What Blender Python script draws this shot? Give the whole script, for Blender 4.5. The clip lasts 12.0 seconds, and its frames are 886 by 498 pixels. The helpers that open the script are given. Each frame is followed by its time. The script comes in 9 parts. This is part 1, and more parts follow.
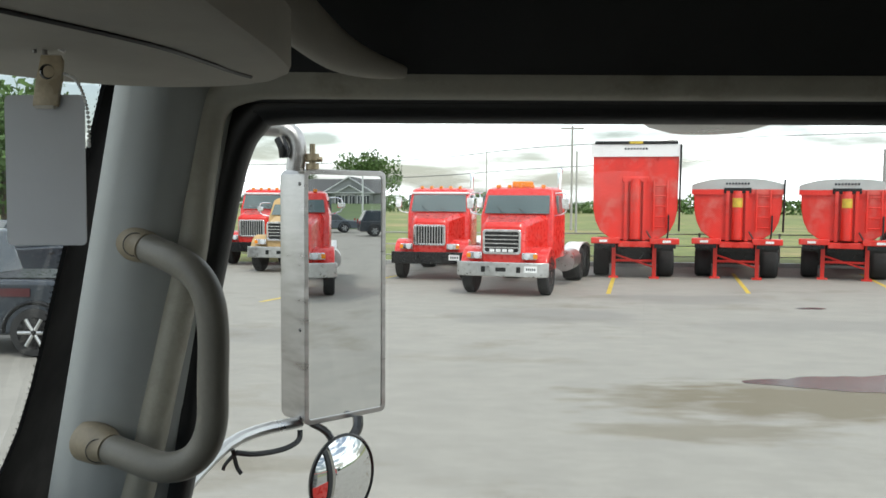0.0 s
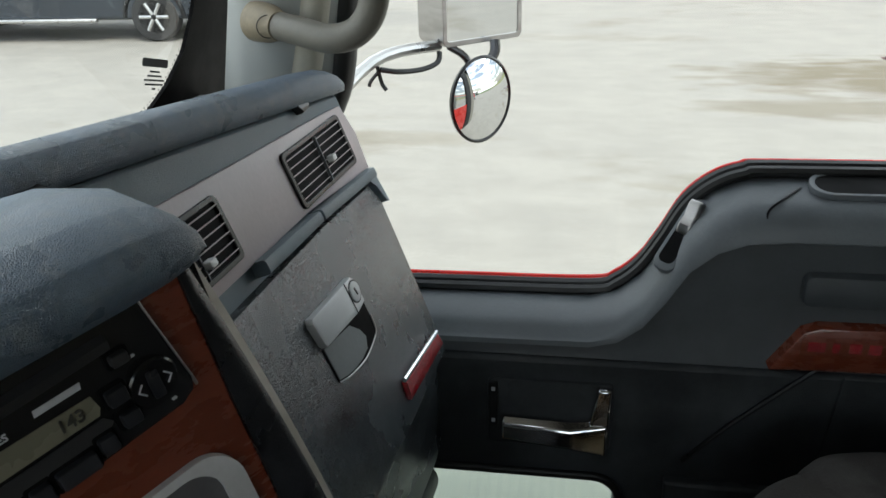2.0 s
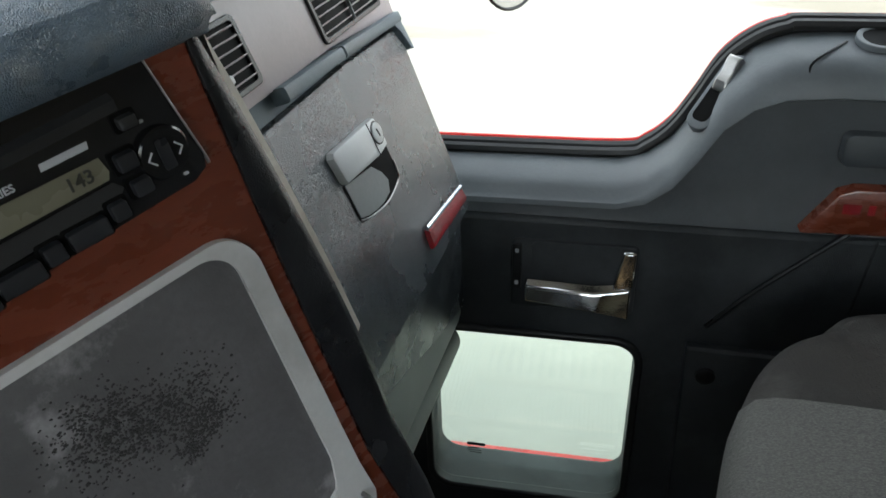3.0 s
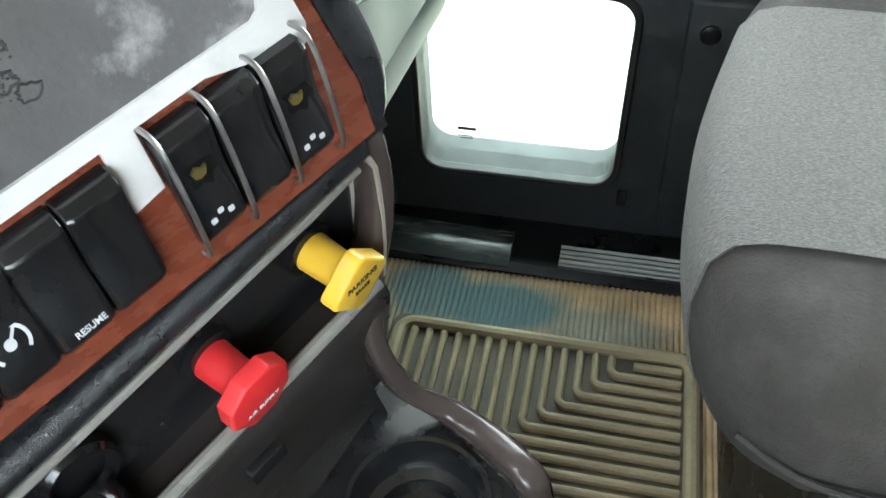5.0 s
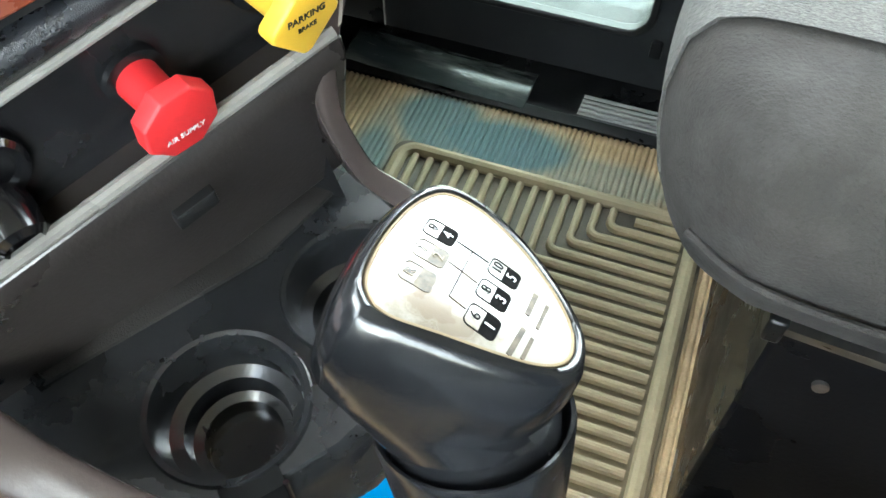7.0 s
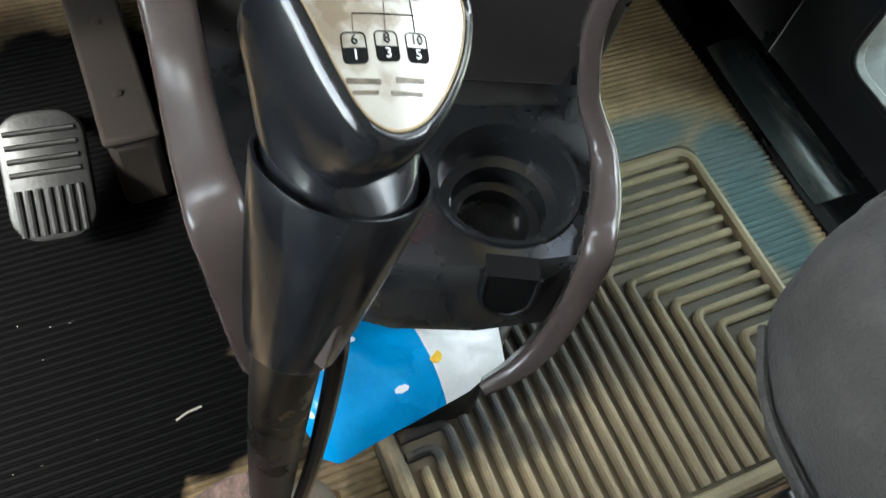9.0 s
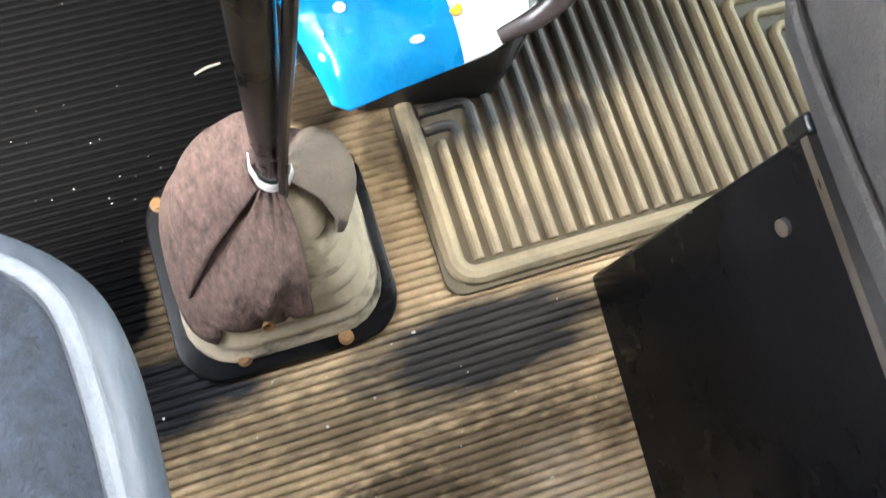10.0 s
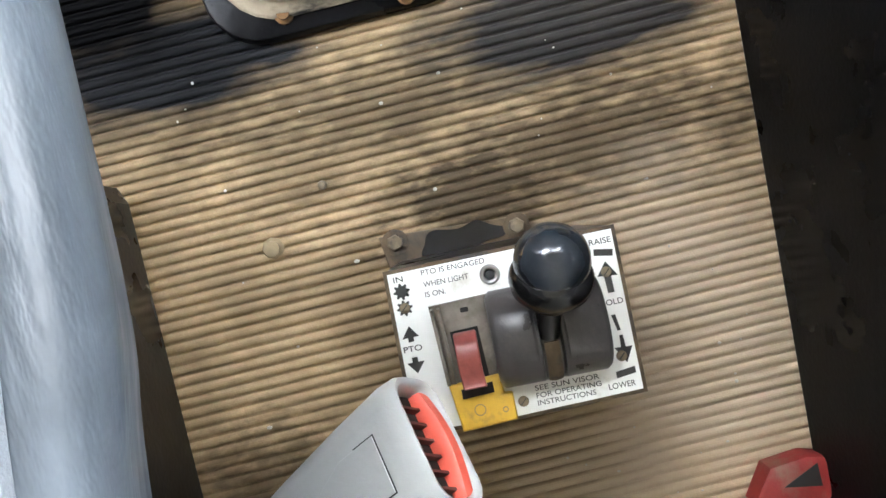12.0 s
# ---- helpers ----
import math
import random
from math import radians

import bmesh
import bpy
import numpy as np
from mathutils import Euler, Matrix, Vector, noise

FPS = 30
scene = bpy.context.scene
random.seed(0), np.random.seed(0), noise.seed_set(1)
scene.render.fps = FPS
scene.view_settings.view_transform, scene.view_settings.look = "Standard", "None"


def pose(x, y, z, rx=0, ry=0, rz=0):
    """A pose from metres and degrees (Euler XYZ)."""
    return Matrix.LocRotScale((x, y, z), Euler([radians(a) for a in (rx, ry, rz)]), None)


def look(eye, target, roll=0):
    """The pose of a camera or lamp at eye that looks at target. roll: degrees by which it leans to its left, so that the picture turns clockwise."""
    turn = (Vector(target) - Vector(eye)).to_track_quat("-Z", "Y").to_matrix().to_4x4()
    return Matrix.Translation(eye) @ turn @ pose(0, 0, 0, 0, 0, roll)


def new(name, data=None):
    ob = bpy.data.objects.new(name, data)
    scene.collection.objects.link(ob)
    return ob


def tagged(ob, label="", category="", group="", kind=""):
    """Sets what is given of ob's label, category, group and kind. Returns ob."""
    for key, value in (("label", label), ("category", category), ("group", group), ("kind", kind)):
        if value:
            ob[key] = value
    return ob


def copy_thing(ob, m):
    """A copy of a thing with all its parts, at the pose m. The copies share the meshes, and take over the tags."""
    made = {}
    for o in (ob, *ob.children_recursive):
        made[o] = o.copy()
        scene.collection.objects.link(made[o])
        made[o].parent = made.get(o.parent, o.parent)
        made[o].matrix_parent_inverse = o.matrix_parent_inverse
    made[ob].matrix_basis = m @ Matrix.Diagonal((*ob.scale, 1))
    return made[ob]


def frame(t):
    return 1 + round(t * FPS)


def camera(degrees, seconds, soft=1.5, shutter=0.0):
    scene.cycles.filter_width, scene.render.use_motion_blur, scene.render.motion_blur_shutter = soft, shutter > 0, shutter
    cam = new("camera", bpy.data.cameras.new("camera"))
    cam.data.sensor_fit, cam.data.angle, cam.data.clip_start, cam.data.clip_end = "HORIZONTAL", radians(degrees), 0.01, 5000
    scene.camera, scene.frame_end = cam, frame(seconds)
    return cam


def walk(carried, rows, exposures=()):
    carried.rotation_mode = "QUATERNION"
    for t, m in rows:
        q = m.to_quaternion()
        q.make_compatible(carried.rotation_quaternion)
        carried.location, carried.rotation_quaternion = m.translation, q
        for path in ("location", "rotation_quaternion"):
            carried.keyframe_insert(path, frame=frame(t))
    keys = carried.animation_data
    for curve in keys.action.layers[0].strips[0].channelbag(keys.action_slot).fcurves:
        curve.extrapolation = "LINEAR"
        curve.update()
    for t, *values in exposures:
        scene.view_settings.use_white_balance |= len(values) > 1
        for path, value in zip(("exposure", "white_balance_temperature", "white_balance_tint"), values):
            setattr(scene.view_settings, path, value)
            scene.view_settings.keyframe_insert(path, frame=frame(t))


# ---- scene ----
cam = camera(57.5, 12.0, shutter=0.12)
PATH = [
    (0, (0.086, 0.032, 1.278), (0.035, 2.028, 1.165), 0.4),
    (0.2, (0.0828, 0.0248, 1.2673), (0.0212, 2.0096, 1.060), 0.15),
    (0.35, (0.0798, 0.02, 1.2586), (0.0072, 1.9916, 0.963), -0.1),
    (0.5, (0.076, 0.016, 1.249), (-0.012, 1.972, 0.84), -0.3),
    (1, (0.058, 0.009, 1.212), (-0.103, 1.906, 0.6), -1.2),
    (1.5, (0.045, 0.001, 1.183), (-0.165, 1.849, 0.447), -1.3),
    (2, (0.036, -0.011, 1.16), (-0.265, 1.778, 0.318), -1.8),
    (2.5, (0.034, -0.024, 1.139), (-0.312, 1.716, 0.215), -1.6),
    (2.7, (0.036, -0.024, 1.123), (-0.315, 1.687, 0.149), -1.7),
    (4.3, (0.071, -0.038, 0.997), (-0.285, 1.422, -0.322), -3.4),
    (4.5, (0.079, -0.046, 0.977), (-0.283, 1.368, -0.39), -3.4),
    (5, (0.089, -0.056, 0.941), (-0.254, 1.256, -0.529), -3.4),
    (5.5, (0.101, -0.074, 0.905), (-0.223, 1.169, -0.628), -2.4),
    (6, (0.124, -0.083, 0.873), (-0.22, 1.098, -0.704), -3.3),
    (6.5, (0.144, -0.085, 0.851), (-0.226, 1.058, -0.748), -3.3),
    (6.7, (0.152, -0.081, 0.852), (-0.227, 1.04, -0.761), -2.7),
    (8.3, (0.2347, -0.0561, 0.843), (-0.4327, 0.7799, -0.8469), 16.56),
    (8.5, (0.243, -0.0512, 0.8441), (-0.4701, 0.7645, -0.837), 19.38),
    (8.8, (0.2602, -0.0446, 0.8453), (-0.5486, 0.629, -0.8553), 16.74),
    (9, (0.2789, -0.0383, 0.8419), (-0.5523, 0.5644, -0.8745), 14.72),
    (9.5, (0.3323, -0.0321, 0.8106), (-0.3369, 0.4199, -1.0191), 14.55),
    (9.8, (0.358, -0.022, 0.796), (-0.144, 0.34, -1.106), 17.7),
    (10, (0.382, -0.028, 0.779), (-0.029, 0.293, -1.152), 21.0),
    (10.5, (0.418, -0.04, 0.732), (0.261, 0.12, -1.256), 29.5),
    (11, (0.45, -0.044, 0.701), (0.438, 0.003, -1.299), 60.5),
    (11.5, (0.465, -0.036, 0.659), (0.483, -0.025, -1.341), 135.2),
    (12, (0.465, -0.027, 0.637), (0.487, -0.052, -1.363), -145.4),
]
walk(cam, [(t, look(eye, target, roll)) for t, eye, target, roll in PATH],
     exposures=[(0, 0.5, 6550, 2), (1.5, 0.5, 6550, 3), (2.0, 1.08, 6600, 2), (2.5, 1.45, 6600, 2), (4.3, 3.28, 6550, 1), (5.0, 4.05, 6620, 0), (5.5, 4.68, 6550, -1), (6.0, 4.75, 6550, -2), (6.5, 4.72, 6550, -2), (8.3, 4.75, 6550, 3), (9.0, 4.12, 6500, 2), (9.5, 5.28, 6620, 8), (10, 5.26, 6620, 9), (10.5, 5.70, 6650, 9), (11, 4.95, 6720, 9), (11.5, 5.12, 6720, 9), (12, 5.38, 6620, 8)])

# ---- world and sun: bright overcast ----
world = bpy.data.worlds.new("sky")
scene.world = world
world.use_nodes = True
wn, wl = world.node_tree.nodes, world.node_tree.links
wn.clear()
w_out = wn.new("ShaderNodeOutputWorld")
w_bg = wn.new("ShaderNodeBackground")
w_sky = wn.new("ShaderNodeTexSky")
w_sky.sky_type, w_sky.sun_disc = "NISHITA", False
w_sky.sun_elevation, w_sky.sun_rotation = radians(52), radians(150)
w_sky.air_density, w_sky.dust_density = 1.5, 1.6
w_co = wn.new("ShaderNodeTexCoord")
w_map = wn.new("ShaderNodeMapping")
w_map.inputs["Scale"].default_value = (1.6, 1.6, 7.0)
w_noise = wn.new("ShaderNodeTexNoise")
w_noise.inputs["Scale"].default_value, w_noise.inputs["Detail"].default_value = 2.2, 7
w_ramp = wn.new("ShaderNodeValToRGB")
w_ramp.color_ramp.elements[0].position, w_ramp.color_ramp.elements[1].position = 0.45, 0.60
w_ramp.color_ramp.elements[0].color, w_ramp.color_ramp.elements[1].color = (0.10, 0.10, 0.10, 1), (1, 1, 1, 1)
w_mix = wn.new("ShaderNodeMix")
w_mix.data_type = "RGBA"
w_mix.inputs["B"].default_value = (15.0, 15.5, 16.3, 1)
wl.new(w_co.outputs["Generated"], w_map.inputs["Vector"])
wl.new(w_map.outputs["Vector"], w_noise.inputs["Vector"])
wl.new(w_noise.outputs["Fac"], w_ramp.inputs["Fac"])
wl.new(w_ramp.outputs["Color"], w_mix.inputs["Factor"])
w_dim = wn.new("ShaderNodeMix")
w_dim.data_type, w_dim.blend_type = "RGBA", "MULTIPLY"
w_dim.inputs["Factor"].default_value = 1.0
w_dim.inputs["B"].default_value = (0.51, 0.54, 0.64, 1)
wl.new(w_sky.outputs["Color"], w_dim.inputs["A"])
wl.new(w_dim.outputs["Result"], w_mix.inputs["A"])
wl.new(w_mix.outputs["Result"], w_bg.inputs["Color"])
w_bg.inputs["Strength"].default_value = 0.12
wl.new(w_bg.outputs["Background"], w_out.inputs["Surface"])

sun = new("sun", bpy.data.lights.new("sun", "SUN"))
sun.data.energy, sun.data.angle, sun.data.color = 1.2, radians(14), (1.0, 0.96, 0.9)
sun.matrix_world = look((6, -12, 18), (0, 0, 0))


# ---- tools ----
V = Vector


def thing(name, loc=(0, 0, 0), label="", category="", group="", kind=""):
    ob = new(name)
    ob.empty_display_size = 0.05
    ob.matrix_basis = Matrix.Translation(loc)
    return tagged(ob, label, category, group, kind)


def obj(name, bm, material, parent=None, label="", smooth=35, bevel=0.0, seg=2, recalc=True):
    """Links a bmesh, drawn in world coordinates, as one mesh object."""
    if recalc:
        bmesh.ops.recalc_face_normals(bm, faces=bm.faces)
    me = bpy.data.meshes.new(name)
    bm.to_mesh(me)
    bm.free()
    me.materials.append(material)
    if smooth:
        me.shade_smooth()
        me.set_sharp_from_angle(angle=radians(smooth))
    ob = new(name, me)
    if parent is not None:
        ob.parent = parent
        if parent.type == "EMPTY":
            ob.matrix_parent_inverse = parent.matrix_basis.inverted()
    if bevel:
        m = ob.modifiers.new("bevel", "BEVEL")
        m.width, m.segments, m.limit_method, m.angle_limit = bevel, seg, "ANGLE", radians(40)
        m.harden_normals = False
    if label:
        ob["label"] = label
    return ob


def part(name, bm, material, parent, label="", **kw):
    return obj(name, bm, material, parent, label, **kw)


def whole(name, bm, material, label, category, kind="", group="", **kw):
    return tagged(obj(name, bm, material, None, **kw), label, category, group, kind)


def B():
    return bmesh.new()


def box(bm, lo, hi, m=None):
    lo, hi = V(lo), V(hi)
    vs = [bm.verts.new((x, y, z)) for x in (lo.x, hi.x) for y in (lo.y, hi.y) for z in (lo.z, hi.z)]
    for f in ((0, 1, 3, 2), (4, 6, 7, 5), (0, 4, 5, 1), (2, 3, 7, 6), (0, 2, 6, 4), (1, 5, 7, 3)):
        bm.faces.new([vs[i] for i in f])
    if m is not None:
        for v in vs:
            v.co = m @ v.co
    return bm


def loft(bm, loops, cap=True, closed=True):
    """Skins a row of loops of equal length."""
    rows = [[bm.verts.new(p) for p in lp] for lp in loops]
    n = len(rows[0])
    for a, b in zip(rows, rows[1:]):
        for i in range(n if closed else n - 1):
            j = (i + 1) % n
            bm.faces.new((a[i], a[j], b[j], b[i]))
    if cap and closed:
        bm.faces.new(rows[0][::-1])
        bm.faces.new(rows[-1])
    return rows


def circle(c, a, b, r, n=24, r2=None):
    c, a, b = V(c), V(a).normalized(), V(b).normalized()
    r2 = r if r2 is None else r2
    return [c + a * (r * math.cos(2 * math.pi * i / n)) + b * (r2 * math.sin(2 * math.pi * i / n)) for i in range(n)]


def axes(d):
    d = V(d).normalized()
    a = d.orthogonal().normalized()
    return a, d.cross(a)


def cyl(bm, p0, p1, r0, r1=None, n=20, cap=True):
    p0, p1 = V(p0), V(p1)
    a, b = axes(p1 - p0)
    r1 = r0 if r1 is None else r1
    loft(bm, [circle(p0, a, b, r0, n), circle(p1, a, b, r1, n)], cap)
    return bm


def lathe(bm, base, axis, profile, n=32, cap=True):
    """profile: rows of (radius, height along the axis)."""
    base, d = V(base), V(axis).normalized()
    a, b = axes(d)
    loft(bm, [circle(base + d * h, a, b, max(r, 1e-4), n) for r, h in profile], cap)
    return bm


def smooth_path(pts, k=6):
    """A Catmull-Rom line through the points."""
    pts = [V(p) for p in pts]
    out = []
    for i in range(len(pts) - 1):
        p0, p1, p2, p3 = pts[max(i - 1, 0)], pts[i], pts[i + 1], pts[min(i + 2, len(pts) - 1)]
        for s in range(k):
            t = s / k
            out.append(0.5 * ((2 * p1) + (p2 - p0) * t + (2 * p0 - 5 * p1 + 4 * p2 - p3) * t * t + (3 * p1 - p0 - 3 * p2 + p3) * t ** 3))
    return out + [pts[-1]]


def tube(bm, pts, r, n=14, k=6, smooth=True, r2=None, up=None):
    """A round bar along a line; r may be a list along the given points."""
    line = smooth_path(pts, k) if smooth else [V(p) for p in pts]
    rs = r if isinstance(r, (list, tuple)) else None
    prev = None
    loops = []
    for i, p in enumerate(line):
        d = (line[min(i + 1, len(line) - 1)] - line[max(i - 1, 0)]).normalized()
        if prev is None:
            a = (V(up) - d * d.dot(V(up))).normalized() if up else d.orthogonal().normalized()
        else:
            a = (prev - d * d.dot(prev)).normalized()
        prev = a
        rr = r
        if rs:
            f = i / (len(line) - 1) * (len(rs) - 1)
            j = min(int(f), len(rs) - 2)
            rr = rs[j] + (rs[j + 1] - rs[j]) * (f - j)
        loops.append(circle(p, a, d.cross(a), rr, n, (r2 * rr / r if r2 and not rs else None)))
    loft(bm, loops)
    return bm


def rrect(w, h, r, n=5):
    """A rounded rectangle round the origin, as 2D points, anticlockwise."""
    out = []
    for cx, cy, a0 in ((w / 2 - r, h / 2 - r, 0), (-w / 2 + r, h / 2 - r, 90), (-w / 2 + r, -h / 2 + r, 180), (w / 2 - r, -h / 2 + r, 270)):
        for i in range(n + 1):
            a = radians(a0 + 90 * i / n)
            out.append((cx + r * math.cos(a), cy + r * math.sin(a)))
    return out


def slab(bm, f, pts, d0, d1, edge=0.0):
    """A plate whose outline pts (u, v) is set by f(u, v, d), from depth d0 to d1, with a rounded top edge."""
    cu = sum(p[0] for p in pts) / len(pts)
    cv = sum(p[1] for p in pts) / len(pts)

    def shrink(e):
        out = []
        n = len(pts)
        for i, (u, v) in enumerate(pts):
            (ua, va), (ub, vb) = pts[i - 1], pts[(i + 1) % n]
            tx, ty = ub - ua, vb - va
            L = math.hypot(tx, ty) or 1
            nx, ny = -ty / L, tx / L
            if nx * (cu - u) + ny * (cv - v) < 0:
                nx, ny = -nx, -ny
            out.append((u + nx * e, v + ny * e))
        return out
    rows = [(pts, d0)]
    if edge:
        s = 1 if d1 > d0 else -1
        rows += [(pts, d1 - s * edge), (shrink(edge * 0.3), d1 - s * edge * 0.3), (shrink(edge), d1)]
    else:
        rows += [(pts, d1)]
    loft(bm, [[f(u, v, d) for u, v in p] for p, d in rows])
    return bm


def ring(bm, f, outer, inner, d0, d1):
    """A plate with a hole: two outlines of equal length."""
    lo = [f(u, v, d0) for u, v in outer], [f(u, v, d1) for u, v in outer], [f(u, v, d1) for u, v in inner], [f(u, v, d0) for u, v in inner]
    rows = [[bm.verts.new(p) for p in lp] for lp in lo]
    n = len(outer)
    for a, b in zip(rows, rows[1:] + rows[:1]):
        for i in range(n):
            j = (i + 1) % n
            bm.faces.new((a[i], a[j], b[j], b[i]))
    return bm


def shift(pts, du, dv):
    return [(u + du, v + dv) for u, v in pts]


def plane_f(o, u, v):
    o, u, v = V(o), V(u).normalized(), V(v).normalized()
    w = u.cross(v)
    return lambda a, b, d: o + u * a + v * b + w * d




def words(name, text, size, m, material, parent, extrude=0.0003, align="CENTER", bold=0.018):
    """Raised lettering in the built-in font, as a mesh under its thing."""
    cu = bpy.data.curves.new("letters", "FONT")
    cu.body, cu.size, cu.extrude, cu.align_x, cu.align_y = text, size, extrude, align, "CENTER"
    cu.offset = size * bold
    tmp = bpy.data.objects.new("letters", cu)
    me = bpy.data.meshes.new_from_object(tmp)
    bpy.data.objects.remove(tmp)
    bm = B()
    bm.from_mesh(me)
    bpy.data.meshes.remove(me)
    for v in bm.verts:
        v.co = m @ v.co
    return part(name, bm, material, parent, smooth=0, recalc=False)


def frame_m(o, u, v):
    """A matrix with x along u, y along v, at o."""
    u, v = V(u).normalized(), V(v).normalized()
    w = u.cross(v).normalized()
    v = w.cross(u)
    m = Matrix((u, v, w)).transposed().to_4x4()
    m.translation = V(o)
    return m

# ---- materials ----


def mat(name, col, rough=0.5, metal=0.0, var=0.15, scale=9.0, grain=220.0, bump=0.15, dirt=None, dirt_lo=0.5, dirt_hi=0.7, dirt_scale=5.0,
        leather=0.0, spec=0.5, coat=0.0, rvar=0.12, stretch=(1, 1, 1), island=0.0):
    m = bpy.data.materials.new(name)
    m.use_nodes = True
    nt = m.node_tree
    n, k = nt.nodes, nt.links
    b = n["Principled BSDF"]
    co = n.new("ShaderNodeTexCoord")
    mp = n.new("ShaderNodeMapping")
    mp.inputs["Scale"].default_value = stretch
    k.new(co.outputs["Object"], mp.inputs["Vector"])

    def noise(s, detail=5, rough_=0.6):
        t = n.new("ShaderNodeTexNoise")
        t.inputs["Scale"].default_value, t.inputs["Detail"].default_value, t.inputs["Roughness"].default_value = s, detail, rough_
        k.new(mp.outputs["Vector"], t.inputs["Vector"])
        return t.outputs["Fac"]

    def mixc(f, a, c):
        x = n.new("ShaderNodeMix")
        x.data_type = "RGBA"
        for key, val in (("Factor", f), ("A", a), ("B", c)):
            if isinstance(val, (tuple, list)):
                x.inputs[key].default_value = (*val[:3], 1)
            elif isinstance(val, (int, float)):
                x.inputs[key].default_value = val
            else:
                k.new(val, x.inputs[key])
        return x.outputs["Result"]

    def span(f, lo, hi, a=0.0, c=1.0):
        x = n.new("ShaderNodeMapRange")
        x.inputs["From Min"].default_value, x.inputs["From Max"].default_value = lo, hi
        x.inputs["To Min"].default_value, x.inputs["To Max"].default_value = a, c
        k.new(f, x.inputs["Value"])
        return x.outputs["Result"]
    big, fine = noise(scale), noise(grain, 3)
    dark = tuple(c * (1 - var) for c in col)
    light = tuple(min(c * (1 + var), 1) for c in col)
    c = mixc(span(big, 0.35, 0.65), dark, light)
    c = mixc(span(fine, 0.3, 0.7, 0, 0.5), c, tuple(x * (1 - var * 0.8) for x in col))
    if island:
        oi = n.new("ShaderNodeObjectInfo")
        c = mixc(span(oi.outputs["Random"], 0, 1, 0, island), c, tuple(x * 0.5 for x in col))
    if dirt:
        d = noise(dirt_scale, 8, 0.65)
        c = mixc(span(d, dirt_lo, dirt_hi), c, dirt)
    k.new(c, b.inputs["Base Color"])
    k.new(span(big, 0.3, 0.7, max(rough - rvar, 0.0), min(rough + rvar, 1)), b.inputs["Roughness"])
    b.inputs["Metallic"].default_value = metal
    b.inputs["Specular IOR Level"].default_value = spec
    b.inputs["Coat Weight"].default_value = coat
    b.inputs["Coat Roughness"].default_value = 0.08
    if bump:
        bp = n.new("ShaderNodeBump")
        bp.inputs["Strength"].default_value, bp.inputs["Distance"].default_value = bump, 0.002
        h = fine
        if leather:
            v = n.new("ShaderNodeTexVoronoi")
            v.feature = "DISTANCE_TO_EDGE"
            v.inputs["Scale"].default_value = leather
            k.new(mp.outputs["Vector"], v.inputs["Vector"])
            h = span(v.outputs["Distance"], 0.0, 0.25)
        k.new(h, bp.inputs["Height"])
        k.new(bp.outputs["Normal"], b.inputs["Normal"])
    return m


def glass(name, rough=0.0, tint=(1, 1, 1), amount=0.10):
    m = bpy.data.materials.new(name)
    m.use_nodes = True
    n, k = m.node_tree.nodes, m.node_tree.links
    n.clear()
    out = n.new("ShaderNodeOutputMaterial")
    mix = n.new("ShaderNodeMixShader")
    clear = n.new("ShaderNodeBsdfTransparent")
    clear.inputs["Color"].default_value = (*tint, 1)
    gl = n.new("ShaderNodeBsdfGlossy")
    gl.inputs["Roughness"].default_value = rough
    fr = n.new("ShaderNodeFresnel")
    fr.inputs["IOR"].default_value = 1.35
    k.new(fr.outputs["Fac"], mix.inputs["Fac"])
    k.new(clear.outputs["BSDF"], mix.inputs[1])
    k.new(gl.outputs["BSDF"], mix.inputs[2])
    k.new(mix.outputs["Shader"], out.inputs["Surface"])
    return m


BLUEVINYL = mat("blue_grey_vinyl", (0.122, 0.165, 0.215), 0.31, var=0.3, leather=850, bump=0.4, scale=14, dirt=(0.19, 0.215, 0.235), dirt_lo=0.50, dirt_hi=0.78, dirt_scale=55)
DASHBLUE = mat("dash_grey_plastic", (0.155, 0.195, 0.222), 0.5, var=0.12, leather=700, bump=0.2)
GLOVE = mat("worn_dark_vinyl", (0.046, 0.056, 0.062), 0.25, var=0.4, spec=0.8, leather=520, bump=0.28, scale=11, dirt=(0.080, 0.088, 0.090), dirt_lo=0.45, dirt_hi=0.85, dirt_scale=24)
VENTPANEL = mat("mauve_grey_plastic", (0.52, 0.455, 0.46), 0.45, var=0.12, bump=0.1)
BLACK = mat("black_plastic", (0.006, 0.0065, 0.007), 0.32, var=0.3, bump=0.12, dirt=(0.016, 0.016, 0.016), dirt_lo=0.55, dirt_hi=0.8, spec=0.4)
# Glass edge black; also paints shade into recesses that have no depth.
FLATBLACK = mat("black_ceramic_frit", (0.004, 0.004, 0.004), 0.7, var=0.1, bump=0, spec=0.1)
GLOSSBLACK = mat("gloss_black_plastic", (0.01, 0.01, 0.011), 0.2, var=0.3, bump=0.03)
DOORGREY = mat("door_charcoal_vinyl", (0.0135, 0.0160, 0.0180), 0.55, var=0.2, leather=520, bump=0.25, dirt=(0.05, 0.055, 0.058), dirt_lo=0.5, dirt_hi=0.75)
DOORMID = mat("door_dark_grey_plastic", (0.052, 0.058, 0.063), 0.5, var=0.18, leather=600, bump=0.15, dirt=(0.075, 0.08, 0.085), dirt_lo=0.5, dirt_hi=0.8)
DOORLIGHT = mat("door_grey_plastic", (0.128, 0.141, 0.150), 0.5, var=0.15, bump=0.12)
PILLAR = mat("pillar_grey_trim", (0.36, 0.372, 0.355), 0.65, var=0.08, grain=900, bump=0.15)
